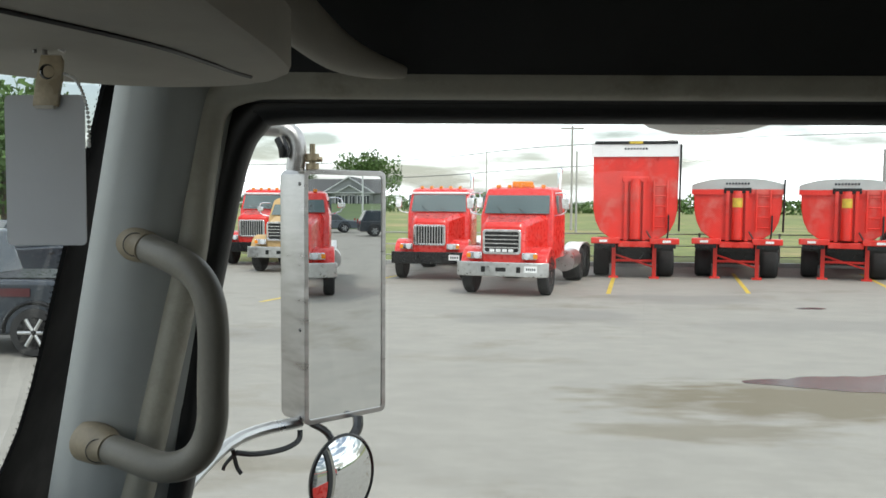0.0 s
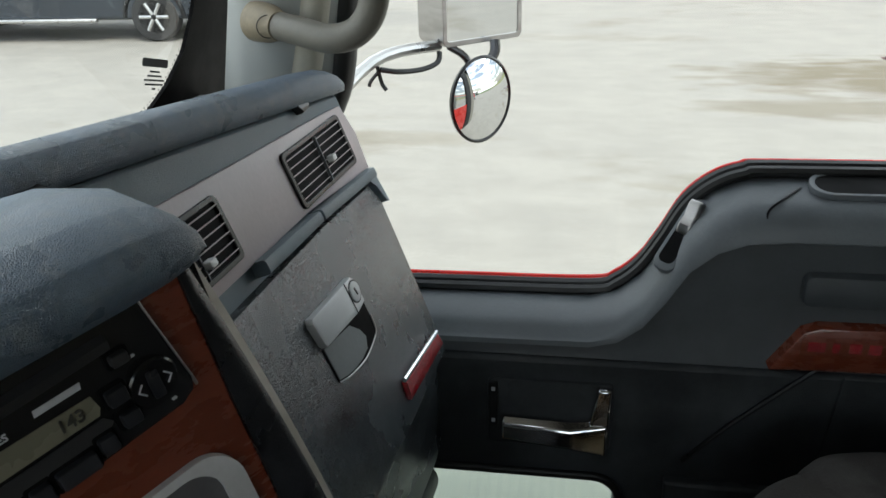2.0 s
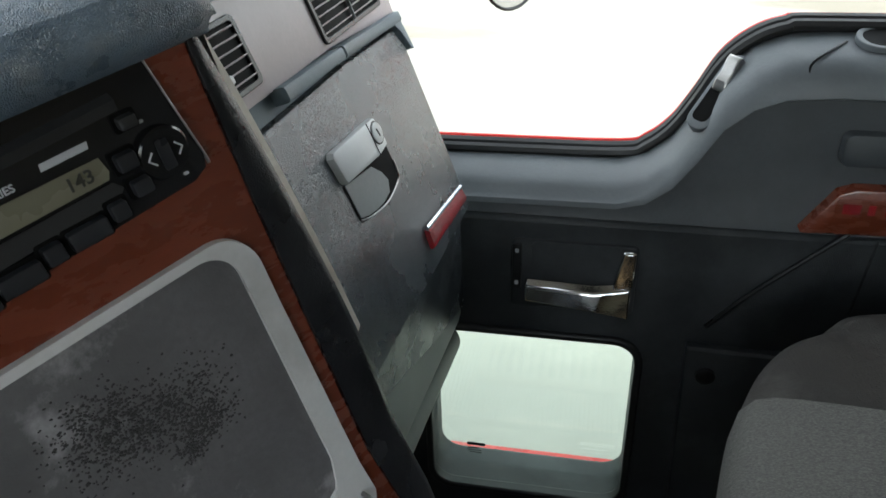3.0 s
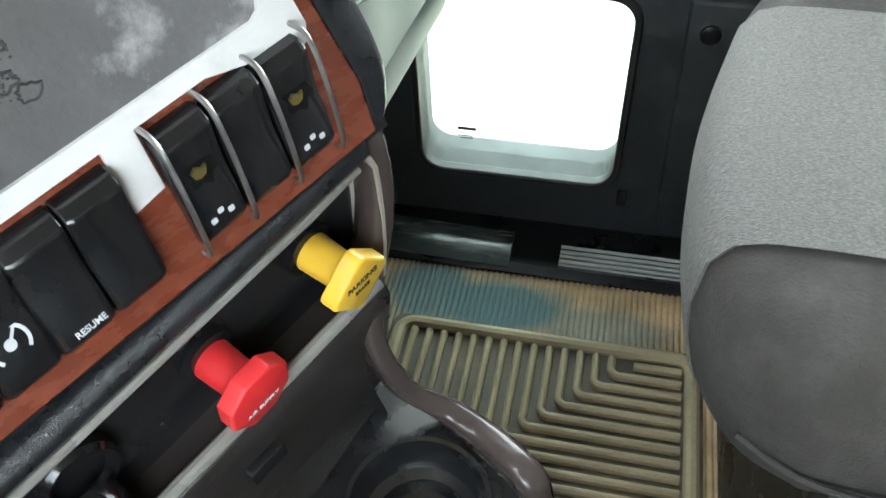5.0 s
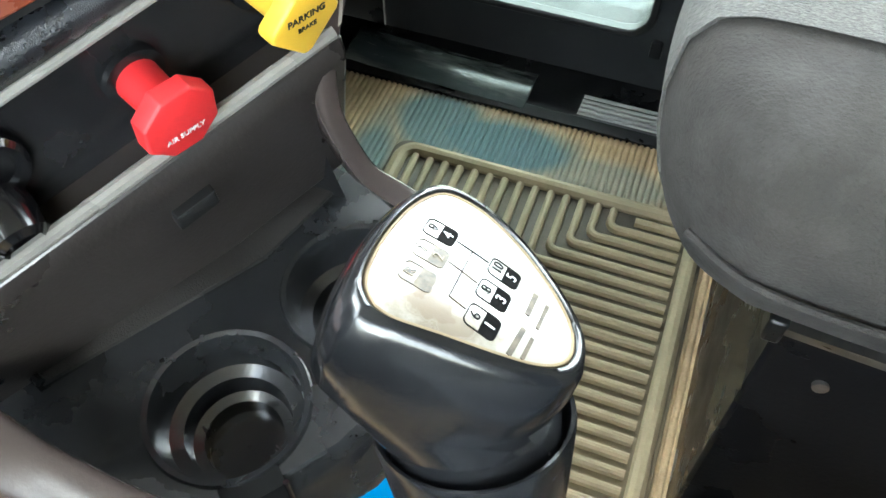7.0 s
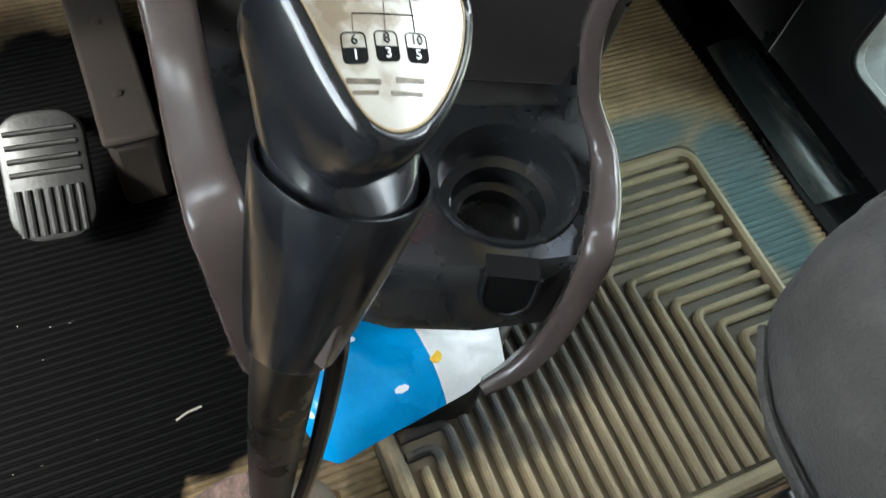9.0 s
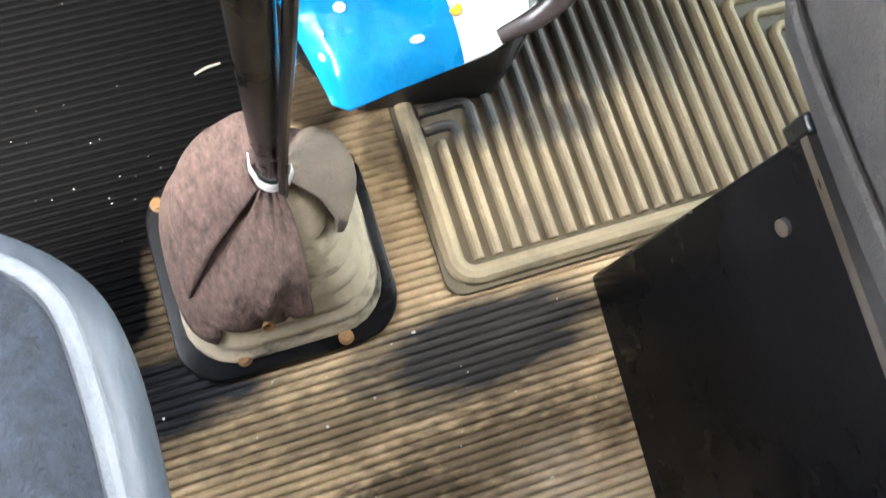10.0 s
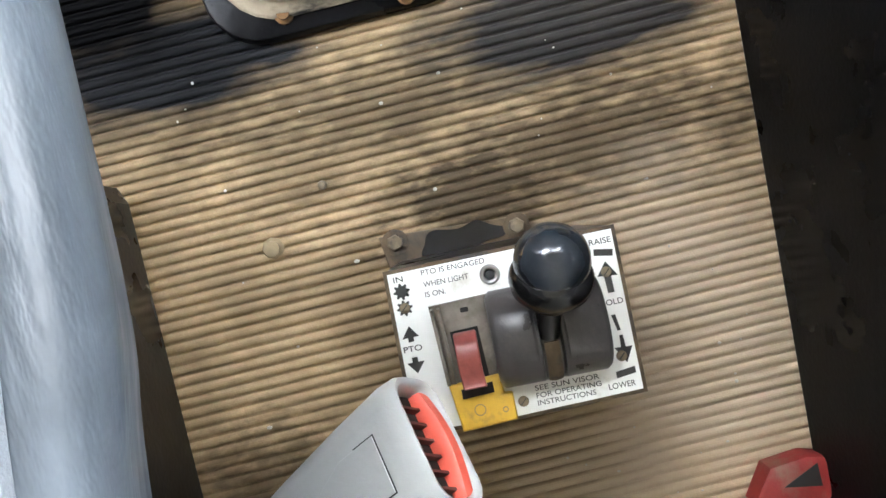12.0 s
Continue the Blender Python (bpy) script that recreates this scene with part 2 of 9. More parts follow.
BEAD = mat("tan_grey_rubber", (0.36, 0.34, 0.28), 0.55, var=0.15, dirt=(0.15, 0.13, 0.095), dirt_lo=0.5, dirt_hi=0.8, dirt_scale=9)
GRAB = mat("worn_grab_rail_paint", (0.15, 0.14, 0.115), 0.42, var=0.15, dirt=(0.28, 0.24, 0.17), dirt_lo=0.56, dirt_hi=0.75, dirt_scale=11)
GRABTAN = mat("tan_worn_paint", (0.26, 0.215, 0.145), 0.5, var=0.25, scale=30, bump=0.1)
HEADLINER = mat("headliner_cloth", (0.36, 0.335, 0.285), 0.9, var=0.12, grain=700, bump=0.2)
DARKTRIM = mat("dark_header_trim", (0.018, 0.018, 0.018), 0.7, var=0.15)
RUBBER = mat("seal_rubber", (0.012, 0.012, 0.012), 0.5, var=0.2)
WOOD = mat("mahogany_look_trim", (0.165, 0.037, 0.018), 0.28, var=0.16, scale=34, stretch=(1, 1, 3), bump=0.04, coat=0.5)
LATCH = mat("pale_latch_paint", (0.60, 0.615, 0.62), 0.38, var=0.05, bump=0.03)
RECESSGREY = mat("recess_grey_plastic", (0.19, 0.205, 0.21), 0.42, var=0.15, bump=0.04)
SILVER = mat("silver_painted_plastic", (0.62, 0.61, 0.61), 0.36, var=0.1, metal=0.0, dirt=(0.34, 0.33, 0.32), dirt_lo=0.56, dirt_hi=0.8, bump=0.05)
GREYPANEL = mat("scuffed_grey_panel", (0.13, 0.125, 0.13), 0.5, var=0.25, scale=12, dirt=(0.33, 0.32, 0.33), dirt_lo=0.56, dirt_hi=0.66, dirt_scale=13, bump=0.3)
TAUPE = mat("taupe_plastic", (0.060, 0.047, 0.043), 0.22, rvar=0.06, var=0.12, bump=0.08, grain=300, dirt=(0.082, 0.066, 0.058), dirt_lo=0.55, dirt_hi=0.95, dirt_scale=9)
CREAM = mat("pale_worn_plastic", (0.55, 0.52, 0.46), 0.5, var=0.15, dirt=(0.3, 0.27, 0.21), dirt_lo=0.5, dirt_hi=0.75)
CHROME = mat("chrome", (0.75, 0.75, 0.76), 0.12, metal=1.0, var=0.08, bump=0.02)
STEEL = mat("brushed_steel", (0.45, 0.44, 0.43), 0.36, metal=1.0, var=0.2, stretch=(1, 1, 6), bump=0.05, dirt=(0.25, 0.2, 0.17), dirt_lo=0.6, dirt_hi=0.8)
DARKSTEEL = mat("dark_steel_rod", (0.115, 0.115, 0.118), 0.3, metal=1.0, var=0.25, bump=0.08)
YELLOW = mat("yellow_plastic", (0.78, 0.48, 0.05), 0.4, var=0.08, bump=0.04, dirt=(0.45, 0.33, 0.06), dirt_lo=0.62, dirt_hi=0.8, dirt_scale=40)
REDKNOB = mat("red_plastic", (0.62, 0.025, 0.03), 0.4, var=0.1, bump=0.06, dirt=(0.75, 0.2, 0.18), dirt_lo=0.68, dirt_hi=0.8, dirt_scale=60)
REDREFLECT = mat("red_reflector", (0.30, 0.006, 0.012), 0.15, var=0.2, leather=500, bump=0.4)
REDBUTTON = mat("red_button_plastic", (0.75, 0.12, 0.08), 0.4, var=0.06)
WHITE = mat("white_print", (0.75, 0.75, 0.74), 0.5, var=0.06, bump=0.0)
PLATEINK = mat("worn_black_plate_print", (0.035, 0.034, 0.033), 0.5, var=0.4, scale=120, bump=0.0)
INK = mat("black_print", (0.02, 0.02, 0.02), 0.55, var=0.1, bump=0.0)
PAPER = mat("pale_grey_card", (0.52, 0.53, 0.55), 0.55, var=0.04, bump=0.03)
LABEL = mat("pto_white_plate", (0.84, 0.84, 0.81), 0.42, var=0.06, dirt=(0.45, 0.4, 0.3), dirt_lo=0.62, dirt_hi=0.8, dirt_scale=24, bump=0.03)
KNOBCAP = mat("yellowed_knob_label", (0.41, 0.39, 0.34), 0.25, var=0.06, scale=30, dirt=(0.36, 0.28, 0.17), dirt_lo=0.62, dirt_hi=0.8, dirt_scale=40, bump=0.03, coat=0.6)
KNOBBLACK = mat("worn_black_knob", (0.009, 0.0095, 0.011), 0.22, var=0.4, rvar=0.10, spec=0.5, dirt=(0.024, 0.024, 0.026), dirt_lo=0.56, dirt_hi=0.8, dirt_scale=34, bump=0.05, scale=20, coat=0.2)
SEATFAB = mat("grey_woven_seat_cloth", (0.122, 0.119, 0.111), 0.95, var=0.45, grain=420, bump=1.0, scale=620, stretch=(0.6, 1.6, 0.35))
SEATDARK = mat("taupe_seat_cloth", (0.030, 0.0265, 0.0235), 0.95, var=0.32, grain=400, bump=0.8, scale=14, dirt=(0.062, 0.058, 0.054), dirt_lo=0.5, dirt_hi=0.75, dirt_scale=9)
SEATBLUE = mat("blue_grey_seat_cloth", (0.018, 0.0235, 0.033), 0.95, var=0.55, grain=420, bump=1.0, scale=150)
SEATVINYL = mat("silver_grey_vinyl", (0.064, 0.077, 0.091), 0.50, var=0.4, scale=34, grain=120, bump=0.4, stretch=(0.5, 1.6, 1), dirt=(0.034, 0.042, 0.052), dirt_lo=0.45, dirt_hi=0.68, dirt_scale=18)
BOXBLACK = mat("scuffed_black_steel", (0.0045, 0.0045, 0.005), 0.30, var=0.3, dirt=(0.009, 0.0095, 0.0105), dirt_lo=0.56, dirt_hi=0.78, dirt_scale=18, bump=0.1, spec=0.09)
CLOTH = mat("dusty_pink_rag", (0.125, 0.080, 0.066), 0.95, var=0.45, grain=330, bump=1.0, scale=160, stretch=(0.6, 1, 0.6))
CLOTHGREY = mat("dusty_grey_rag", (0.17, 0.135, 0.105), 0.95, var=0.25, grain=520, bump=0.9, scale=25)
RUST = mat("rusty_dust", (0.20, 0.105, 0.04), 0.85, var=0.35, scale=60)
BOOTRUB = mat("dusty_boot_rubber", (0.40, 0.335, 0.24), 0.8, var=0.3, dirt=(0.03, 0.027, 0.024), dirt_lo=0.52, dirt_hi=0.66, dirt_scale=9, bump=0.25, stretch=(1, 1, 3.2))
BAGBLUE = mat("blue_film_bag", (0.005, 0.27, 0.62), 0.22, var=0.12, bump=0.6, grain=60)
BAGWHITE = mat("white_film", (0.72, 0.74, 0.76), 0.3, var=0.1, bump=0.2, grain=60)
LCDINK = mat("faint_display_digits", (0.045, 0.043, 0.035), 0.4, var=0.1, bump=0.0)
RADIOGREY = mat("radio_dark_grey", (0.030, 0.030, 0.031), 0.45, var=0.2, bump=0.05)
BUTTONGREY = mat("radio_button_grey", (0.022, 0.023, 0.027), 0.32, var=0.25, bump=0.04)
LCD = mat("lcd_olive", (0.19, 0.18, 0.13), 0.3, var=0.05, bump=0.0)
BUCKLE = mat("buckle_grey_plastic", (0.42, 0.43, 0.42), 0.45, var=0.07, bump=0.08, dirt=(0.28, 0.28, 0.27), dirt_lo=0.6, dirt_hi=0.8, dirt_scale=20)
RIBRED = mat("dull_red_brown_plastic", (0.12, 0.035, 0.028), 0.5, var=0.2)
STRAPRED = mat("dusty_red_plastic", (0.30, 0.03, 0.028), 0.6, var=0.25, dirt=(0.22, 0.13, 0.09), dirt_lo=0.5, dirt_hi=0.75, dirt_scale=30)
BRACKET = mat("dust_brown_bracket", (0.125, 0.085, 0.045), 0.75, var=0.4, scale=40, dirt=(0.03, 0.026, 0.022), dirt_lo=0.5, dirt_hi=0.64, dirt_scale=30, bump=0.3)
BOLTTAN = mat("dusty_steel_bolt", (0.20, 0.15, 0.09), 0.6, var=0.35, scale=80, dirt=(0.07, 0.055, 0.04), dirt_lo=0.5, dirt_hi=0.7, dirt_scale=60)
WORNPLATE = mat("dirty_worn_steel", (0.26, 0.235, 0.20), 0.45, metal=0.5, var=0.3, scale=40, dirt=(0.10, 0.08, 0.055), dirt_lo=0.45, dirt_hi=0.68, dirt_scale=30, bump=0.1)
GUARD = mat("dirty_yellow_guard", (0.66, 0.40, 0.045), 0.45, var=0.14, scale=50, dirt=(0.30, 0.19, 0.05), dirt_lo=0.56, dirt_hi=0.75, dirt_scale=60, bump=0.05)
STRAPTAN = mat("yellowed_strap_plastic", (0.46, 0.38, 0.26), 0.35, var=0.3, scale=60, bump=0.05)
TAN = mat("tan_dust", (0.30, 0.23, 0.14), 0.9, var=0.2)
GLASS = glass("clear_glass")
GLASSG = glass("greenish_glass", tint=(0.9, 0.97, 0.93))
MIRROR = mat("mirror_silver", (0.70, 0.71, 0.71), 0.006, metal=1.0, var=0.03, bump=0, rvar=0.004)
# outdoors
TRUCKRED = mat("truck_red_paint", (0.66, 0.018, 0.012), 0.3, var=0.06, bump=0.0, coat=0.5)
# Pinkish patches over the red: dust, and fender reflections put into the colour.
TRAILRED = mat("trailer_red_paint", (0.66, 0.028, 0.018), 0.36, var=0.15, scale=1.2, bump=0.02, dirt=(0.58, 0.17, 0.14), dirt_lo=0.52, dirt_hi=0.72, dirt_scale=0.9)
TYRE = mat("tyre_rubber", (0.02, 0.02, 0.02), 0.8, var=0.2)
TWHITE = mat("white_paint", (0.78, 0.78, 0.77), 0.35, var=0.05, bump=0.0)
TARP = mat("grey_tarp", (0.42, 0.43, 0.42), 0.7, var=0.12, scale=2)
CARDARK = mat("dark_navy_car_paint", (0.02, 0.027, 0.036), 0.2, var=0.1, bump=0, coat=0.5)
CARGREY = mat("grey_car_paint", (0.12, 0.14, 0.16), 0.2, var=0.1, bump=0, coat=0.5)
CARGLASS = mat("dark_window_glass", (0.03, 0.04, 0.045), 0.08, var=0.1, bump=0)
ALU = mat("dull_aluminium", (0.55, 0.55, 0.54), 0.35, metal=1.0, var=0.12, bump=0.02)
AMBER = mat("amber_lens", (0.75, 0.24, 0.01), 0.25, var=0.1, bump=0)
LENS = mat("headlamp_lens", (0.6, 0.62, 0.64), 0.12, var=0.1, bump=0)
ORANGE = mat("faded_yellow_cream_paint", (0.50, 0.33, 0.14), 0.5, var=0.15, bump=0)
LINEYELLOW = mat("worn_yellow_road_paint", (0.58, 0.42, 0.06), 0.8, var=0.25, scale=6)
SIDING = mat("grey_house_siding", (0.34, 0.35, 0.34), 0.8, var=0.1)
ROOFING = mat("grey_shingle", (0.12, 0.12, 0.12), 0.9, var=0.2)
BARK = mat("bark", (0.10, 0.075, 0.05), 0.95, var=0.3)
LEAF = mat("leaf_green", (0.075, 0.14, 0.03), 0.7, var=0.4, scale=0.8, bump=0)
# Kick plate: lighter streaks mix wear with highlights put into the colour.
KICK = mat("worn_gloss_kick_plate", (0.028, 0.034, 0.034), 0.22, var=0.3, scale=18, rvar=0.08, dirt=(0.11, 0.115, 0.105), dirt_lo=0.52, dirt_hi=0.74, dirt_scale=16, stretch=(0.5, 2.5, 1), bump=0.08)
# Grille bars: the window's reflection is put into their pale grey.
GRILLEBAR = mat("pale_grille_plastic", (0.42, 0.43, 0.42), 0.4, var=0.1, bump=0.03)
RETURN = mat("pale_taupe_return", (0.30, 0.262, 0.228), 0.45, var=0.12, bump=0.06)
GRASS = mat("field_grass", (0.17, 0.20, 0.055), 0.95, var=0.35, scale=0.25, dirt=(0.30, 0.24, 0.10), dirt_lo=0.5, dirt_hi=0.65, dirt_scale=0.08)
LAWN = mat("lawn_grass", (0.085, 0.13, 0.035), 0.95, var=0.3, scale=0.2)
FENCEM = mat("galvanised_fence", (0.4, 0.4, 0.39), 0.5, metal=0.6, var=0.1)
POLEM = mat("grey_pole", (0.33, 0.32, 0.30), 0.7, var=0.15)


def blots(m, spots, colour, rough, freq=9.0, wobble=1.3, grainy=(1, 1, 1), soft=0.5):
    """Lays stains and other colour patches of their own shape over a material: centre x, y, half widths, strength."""
    nt = m.node_tree
    n, k = nt.nodes, nt.links
    b = n["Principled BSDF"]
    src = b.inputs["Base Color"].links[0].from_socket
    rsrc = b.inputs["Roughness"].links[0].from_socket
    co = n.new("ShaderNodeTexCoord")
    wob = n.new("ShaderNodeTexNoise")
    wob.inputs["Scale"].default_value, wob.inputs["Detail"].default_value = freq, 8
    along = n.new("ShaderNodeMapping")
    along.inputs["Scale"].default_value = grainy
    k.new(co.outputs["Object"], along.inputs["Vector"])
    k.new(along.outputs["Vector"], wob.inputs["Vector"])
    fac = None
    for cx, cy, ax, ay, s in spots:
        mp = n.new("ShaderNodeMapping")
        mp.vector_type = "POINT"
        mp.inputs["Location"].default_value = (-cx / ax, -cy / ay, 0)
        mp.inputs["Scale"].default_value = (1 / ax, 1 / ay, 0)
        k.new(co.outputs["Object"], mp.inputs["Vector"])
        ln = n.new("ShaderNodeVectorMath")
        ln.operation = "LENGTH"
        k.new(mp.outputs["Vector"], ln.inputs[0])
        ad = n.new("ShaderNodeMath")
        ad.operation = "MULTIPLY_ADD"
        ad.inputs[1].default_value, ad.inputs[2].default_value = wobble, -wobble / 2
        k.new(wob.outputs["Fac"], ad.inputs[0])
        sm = n.new("ShaderNodeMath")
        sm.operation = "ADD"
        k.new(ln.outputs["Value"], sm.inputs[0])
        k.new(ad.outputs["Value"], sm.inputs[1])
        mr = n.new("ShaderNodeMapRange")
        mr.inputs["From Min"].default_value, mr.inputs["From Max"].default_value = 0.9 + soft / 2, 0.9 - soft / 2
        mr.inputs["To Max"].default_value = s
        k.new(sm.outputs["Value"], mr.inputs["Value"])
        if fac is None:
            fac = mr.outputs["Result"]
        else:
            mx = n.new("ShaderNodeMath")
            mx.operation = "MAXIMUM"
            k.new(fac, mx.inputs[0])
            k.new(mr.outputs["Result"], mx.inputs[1])
            fac = mx.outputs["Value"]
    x = n.new("ShaderNodeMix")
    x.data_type = "RGBA"
    x.inputs["B"].default_value = (*colour, 1)
    k.new(fac, x.inputs["Factor"])
    k.new(src, x.inputs["A"])
    k.new(x.outputs["Result"], b.inputs["Base Color"])
    r = n.new("ShaderNodeMix")
    k.new(fac, r.inputs[0])
    k.new(rsrc, r.inputs[2])
    r.inputs[3].default_value = rough
    k.new(r.outputs[0], b.inputs["Roughness"])
    return m


ASPHALT = mat("worn_pale_asphalt", (0.285, 0.27, 0.238), 0.9, var=0.11, scale=2.4, grain=45, bump=0.3, dirt=(0.20, 0.18, 0.145), dirt_lo=0.55, dirt_hi=0.72, dirt_scale=0.45, stretch=(0.8, 1.25, 1))
blots(ASPHALT, [(4.4, 9.6, 2.6, 1.0, 0.85), (2.6, 8.2, 1.2, 0.35, 0.6), (6.5, 7.6, 1.6, 0.3, 0.5), (1.5, 6.0, 0.8, 0.25, 0.45), (3.6, 5.4, 0.9, 0.22, 0.4), (9.5, 9.0, 2.0, 0.5, 0.5), (-1.5, 7.0, 0.8, 0.2, 0.35)], (0.15, 0.125, 0.08), 0.9, freq=3.2, wobble=1.8, grainy=(0.6, 1.5, 1), soft=0.7)
blots(ASPHALT, [(2.0, 16.5, 2.0, 1.2, 0.5), (8.0, 15.5, 3.5, 0.8, 0.35), (-4.0, 14.0, 2.0, 0.8, 0.35), (5.5, 20.0, 2.5, 1.0, 0.45)], (0.17, 0.165, 0.155), 0.8, freq=0.7, wobble=1.8)
FLOORMAT = mat("dusty_ribbed_rubber", (0.405, 0.295, 0.175), 0.75, var=0.3, scale=13, grain=260, bump=0.25, spec=0.025)
blots(FLOORMAT, [(-0.03, 0.69, 0.12, 0.055, 1.0), (-0.13, 0.70, 0.08, 0.07, 0.95), (-0.205, 0.50, 0.045, 0.22, 0.9), (0.12, 0.67, 0.12, 0.04, 0.6)], (0.10, 0.15, 0.155), 0.35, freq=5, wobble=0.9)
blots(FLOORMAT, [(0.415, 0.09, 0.05, 0.14, 0.7), (0.435, 0.0, 0.045, 0.075, 0.8), (0.345, -0.06, 0.04, 0.14, 0.6), (0.37, -0.13, 0.05, 0.09, 0.4), (0.62, -0.21, 0.05, 0.05, 0.6), (0.10, 0.075, 0.05, 0.02, 0.5)], (0.026, 0.021, 0.016), 0.55, freq=60, wobble=2.8, grainy=(1.8, 0.7, 1), soft=0.9)
blots(FLOORMAT, [(0.515, -0.105, 0.06, 0.035, 0.5), (0.475, 0.06, 0.03, 0.05, 0.35)], (0.075, 0.050, 0.030), 0.6, freq=30, wobble=1.6, grainy=(1.8, 0.5, 1), soft=1.0)
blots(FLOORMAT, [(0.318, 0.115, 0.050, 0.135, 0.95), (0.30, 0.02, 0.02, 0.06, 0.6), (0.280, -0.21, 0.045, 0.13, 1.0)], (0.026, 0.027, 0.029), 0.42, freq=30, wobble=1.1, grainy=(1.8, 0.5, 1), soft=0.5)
# Bare black rubber, darkened further to paint in the driver footwell's shade.
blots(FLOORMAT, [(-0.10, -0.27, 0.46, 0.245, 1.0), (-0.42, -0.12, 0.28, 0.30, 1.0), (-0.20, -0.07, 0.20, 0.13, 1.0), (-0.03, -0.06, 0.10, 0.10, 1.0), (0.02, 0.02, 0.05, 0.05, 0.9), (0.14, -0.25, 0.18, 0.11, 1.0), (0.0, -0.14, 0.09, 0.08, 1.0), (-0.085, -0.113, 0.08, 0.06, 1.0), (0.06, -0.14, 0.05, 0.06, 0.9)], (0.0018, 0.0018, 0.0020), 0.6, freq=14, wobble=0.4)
blots(FLOORMAT, [(0.60, 0.14, 0.14, 0.11, 0.8), (0.68, 0.04, 0.07, 0.12, 0.75)], (0.56, 0.46, 0.345), 0.8, freq=9, wobble=0.9, soft=0.9)
MATRUB = mat("dusty_mat_rubber", (0.34, 0.265, 0.16), 0.75, var=0.3, scale=6, dirt=(0.05, 0.046, 0.038), dirt_lo=0.55, dirt_hi=0.68, dirt_scale=4.2, bump=0.25)
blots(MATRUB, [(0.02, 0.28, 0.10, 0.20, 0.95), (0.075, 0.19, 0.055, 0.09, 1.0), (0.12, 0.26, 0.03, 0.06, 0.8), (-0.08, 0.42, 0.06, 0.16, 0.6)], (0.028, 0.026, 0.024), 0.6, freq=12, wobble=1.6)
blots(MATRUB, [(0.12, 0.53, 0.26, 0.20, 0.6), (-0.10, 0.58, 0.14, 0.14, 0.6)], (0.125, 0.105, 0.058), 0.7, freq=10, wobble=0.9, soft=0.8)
GLUE = mat("dark_glue", (0.04, 0.037, 0.038), 0.6, var=0.3)
TRUCKGLASS = mat("pale_windshield_glass", (0.095, 0.13, 0.13), 0.06, var=0.12, scale=1.5, bump=0, rvar=0.03)
BARGREY = mat("worn_grey_edge_bar", (0.23, 0.22, 0.20), 0.30, var=0.2, bump=0.05, dirt=(0.16, 0.145, 0.12), dirt_lo=0.5, dirt_hi=0.75)
ROLLDARK = mat("worn_black_vinyl_roll", (0.013, 0.014, 0.017), 0.28, var=0.35, leather=800, bump=0.25, scale=16, dirt=(0.035, 0.036, 0.04), dirt_lo=0.58, dirt_hi=0.8, dirt_scale=26)
SEATPIPE = mat("pale_seat_piping", (0.165, 0.18, 0.195), 0.6, var=0.25, grain=500, bump=0.5)
PEDALRUB = mat("worn_grey_rubber", (0.007, 0.0068, 0.007), 0.45, var=0.3)
BROWNBOX = mat("rusty_brown_box", (0.020, 0.014, 0.010), 0.85, var=0.35, scale=14)
CONSOLE = mat("glossy_black_console", (0.012, 0.0128, 0.014), 0.24, var=0.3, scale=14, bump=0.06, spec=0.6, coat=0.35, dirt=(0.022, 0.022, 0.021), dirt_lo=0.56, dirt_hi=0.8, dirt_scale=16)
APRON = mat("dark_mauve_plastic", (0.027, 0.0232, 0.0215), 0.36, var=0.2, bump=0.1)
# Mat base: groove shade and dirt put in as a darker colour than the ribs.
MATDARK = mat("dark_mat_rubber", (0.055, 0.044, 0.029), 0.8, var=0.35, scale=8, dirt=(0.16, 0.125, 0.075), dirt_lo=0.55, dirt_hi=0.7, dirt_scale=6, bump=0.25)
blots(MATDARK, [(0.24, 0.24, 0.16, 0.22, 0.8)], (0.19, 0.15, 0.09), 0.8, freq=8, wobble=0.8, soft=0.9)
TRAYM = mat("dark_brown_tray", (0.012, 0.0105, 0.0095), 0.5, var=0.3, scale=14, bump=0.2, leather=380)
DUCTGREEN = mat("pale_green_grey_plastic", (0.25, 0.285, 0.255), 0.5, var=0.08, bump=0.08)
FADEDINK = mat("faded_black_print", (0.11, 0.088, 0.058), 0.5, var=0.6, scale=300, bump=0.0)
FADEDWHITE = mat("stained_white_print", (0.22, 0.18, 0.12), 0.5, var=0.3, scale=300, bump=0.0)
LABELINK = mat("black_label_print", (0.006, 0.006, 0.006), 0.75, var=0.2, bump=0.0, spec=0.04, dirt=(0.05, 0.045, 0.035), dirt_lo=0.66, dirt_hi=0.8, dirt_scale=300)
blots(KNOBCAP, [(0.1225, 0.0225, 0.0080, 0.0085, 1.00), (0.1225, 0.0311, 0.0060, 0.0060, 0.70), (0.1281, 0.0161, 0.0080, 0.0080, 0.90), (0.1309, 0.0236, 0.0050, 0.0090, 0.75), (0.1355, 0.0135, 0.0080, 0.0050, 0.80), (0.1428, 0.0177, 0.0040, 0.0030, 0.50), (0.1504, 0.0242, 0.0040, 0.0030, 0.40)], (0.13, 0.09, 0.048), 0.35, freq=160, wobble=2.4, soft=0.8)

# ---- outdoors: ground ----
GZ = -1.03
bm = B()
for x0, x1, y0, y1 in ((-260, 260, -200, 31),):
    vs = [bm.verts.new(p) for p in ((x0, y0, GZ), (x1, y0, GZ), (x1, y1, GZ), (x0, y1, GZ))]
    bm.faces.new(vs)
whole("ground", bm, ASPHALT, "pale worn asphalt yard with oil and dirt stains", "ground", "structure", smooth=0)
bm = B()
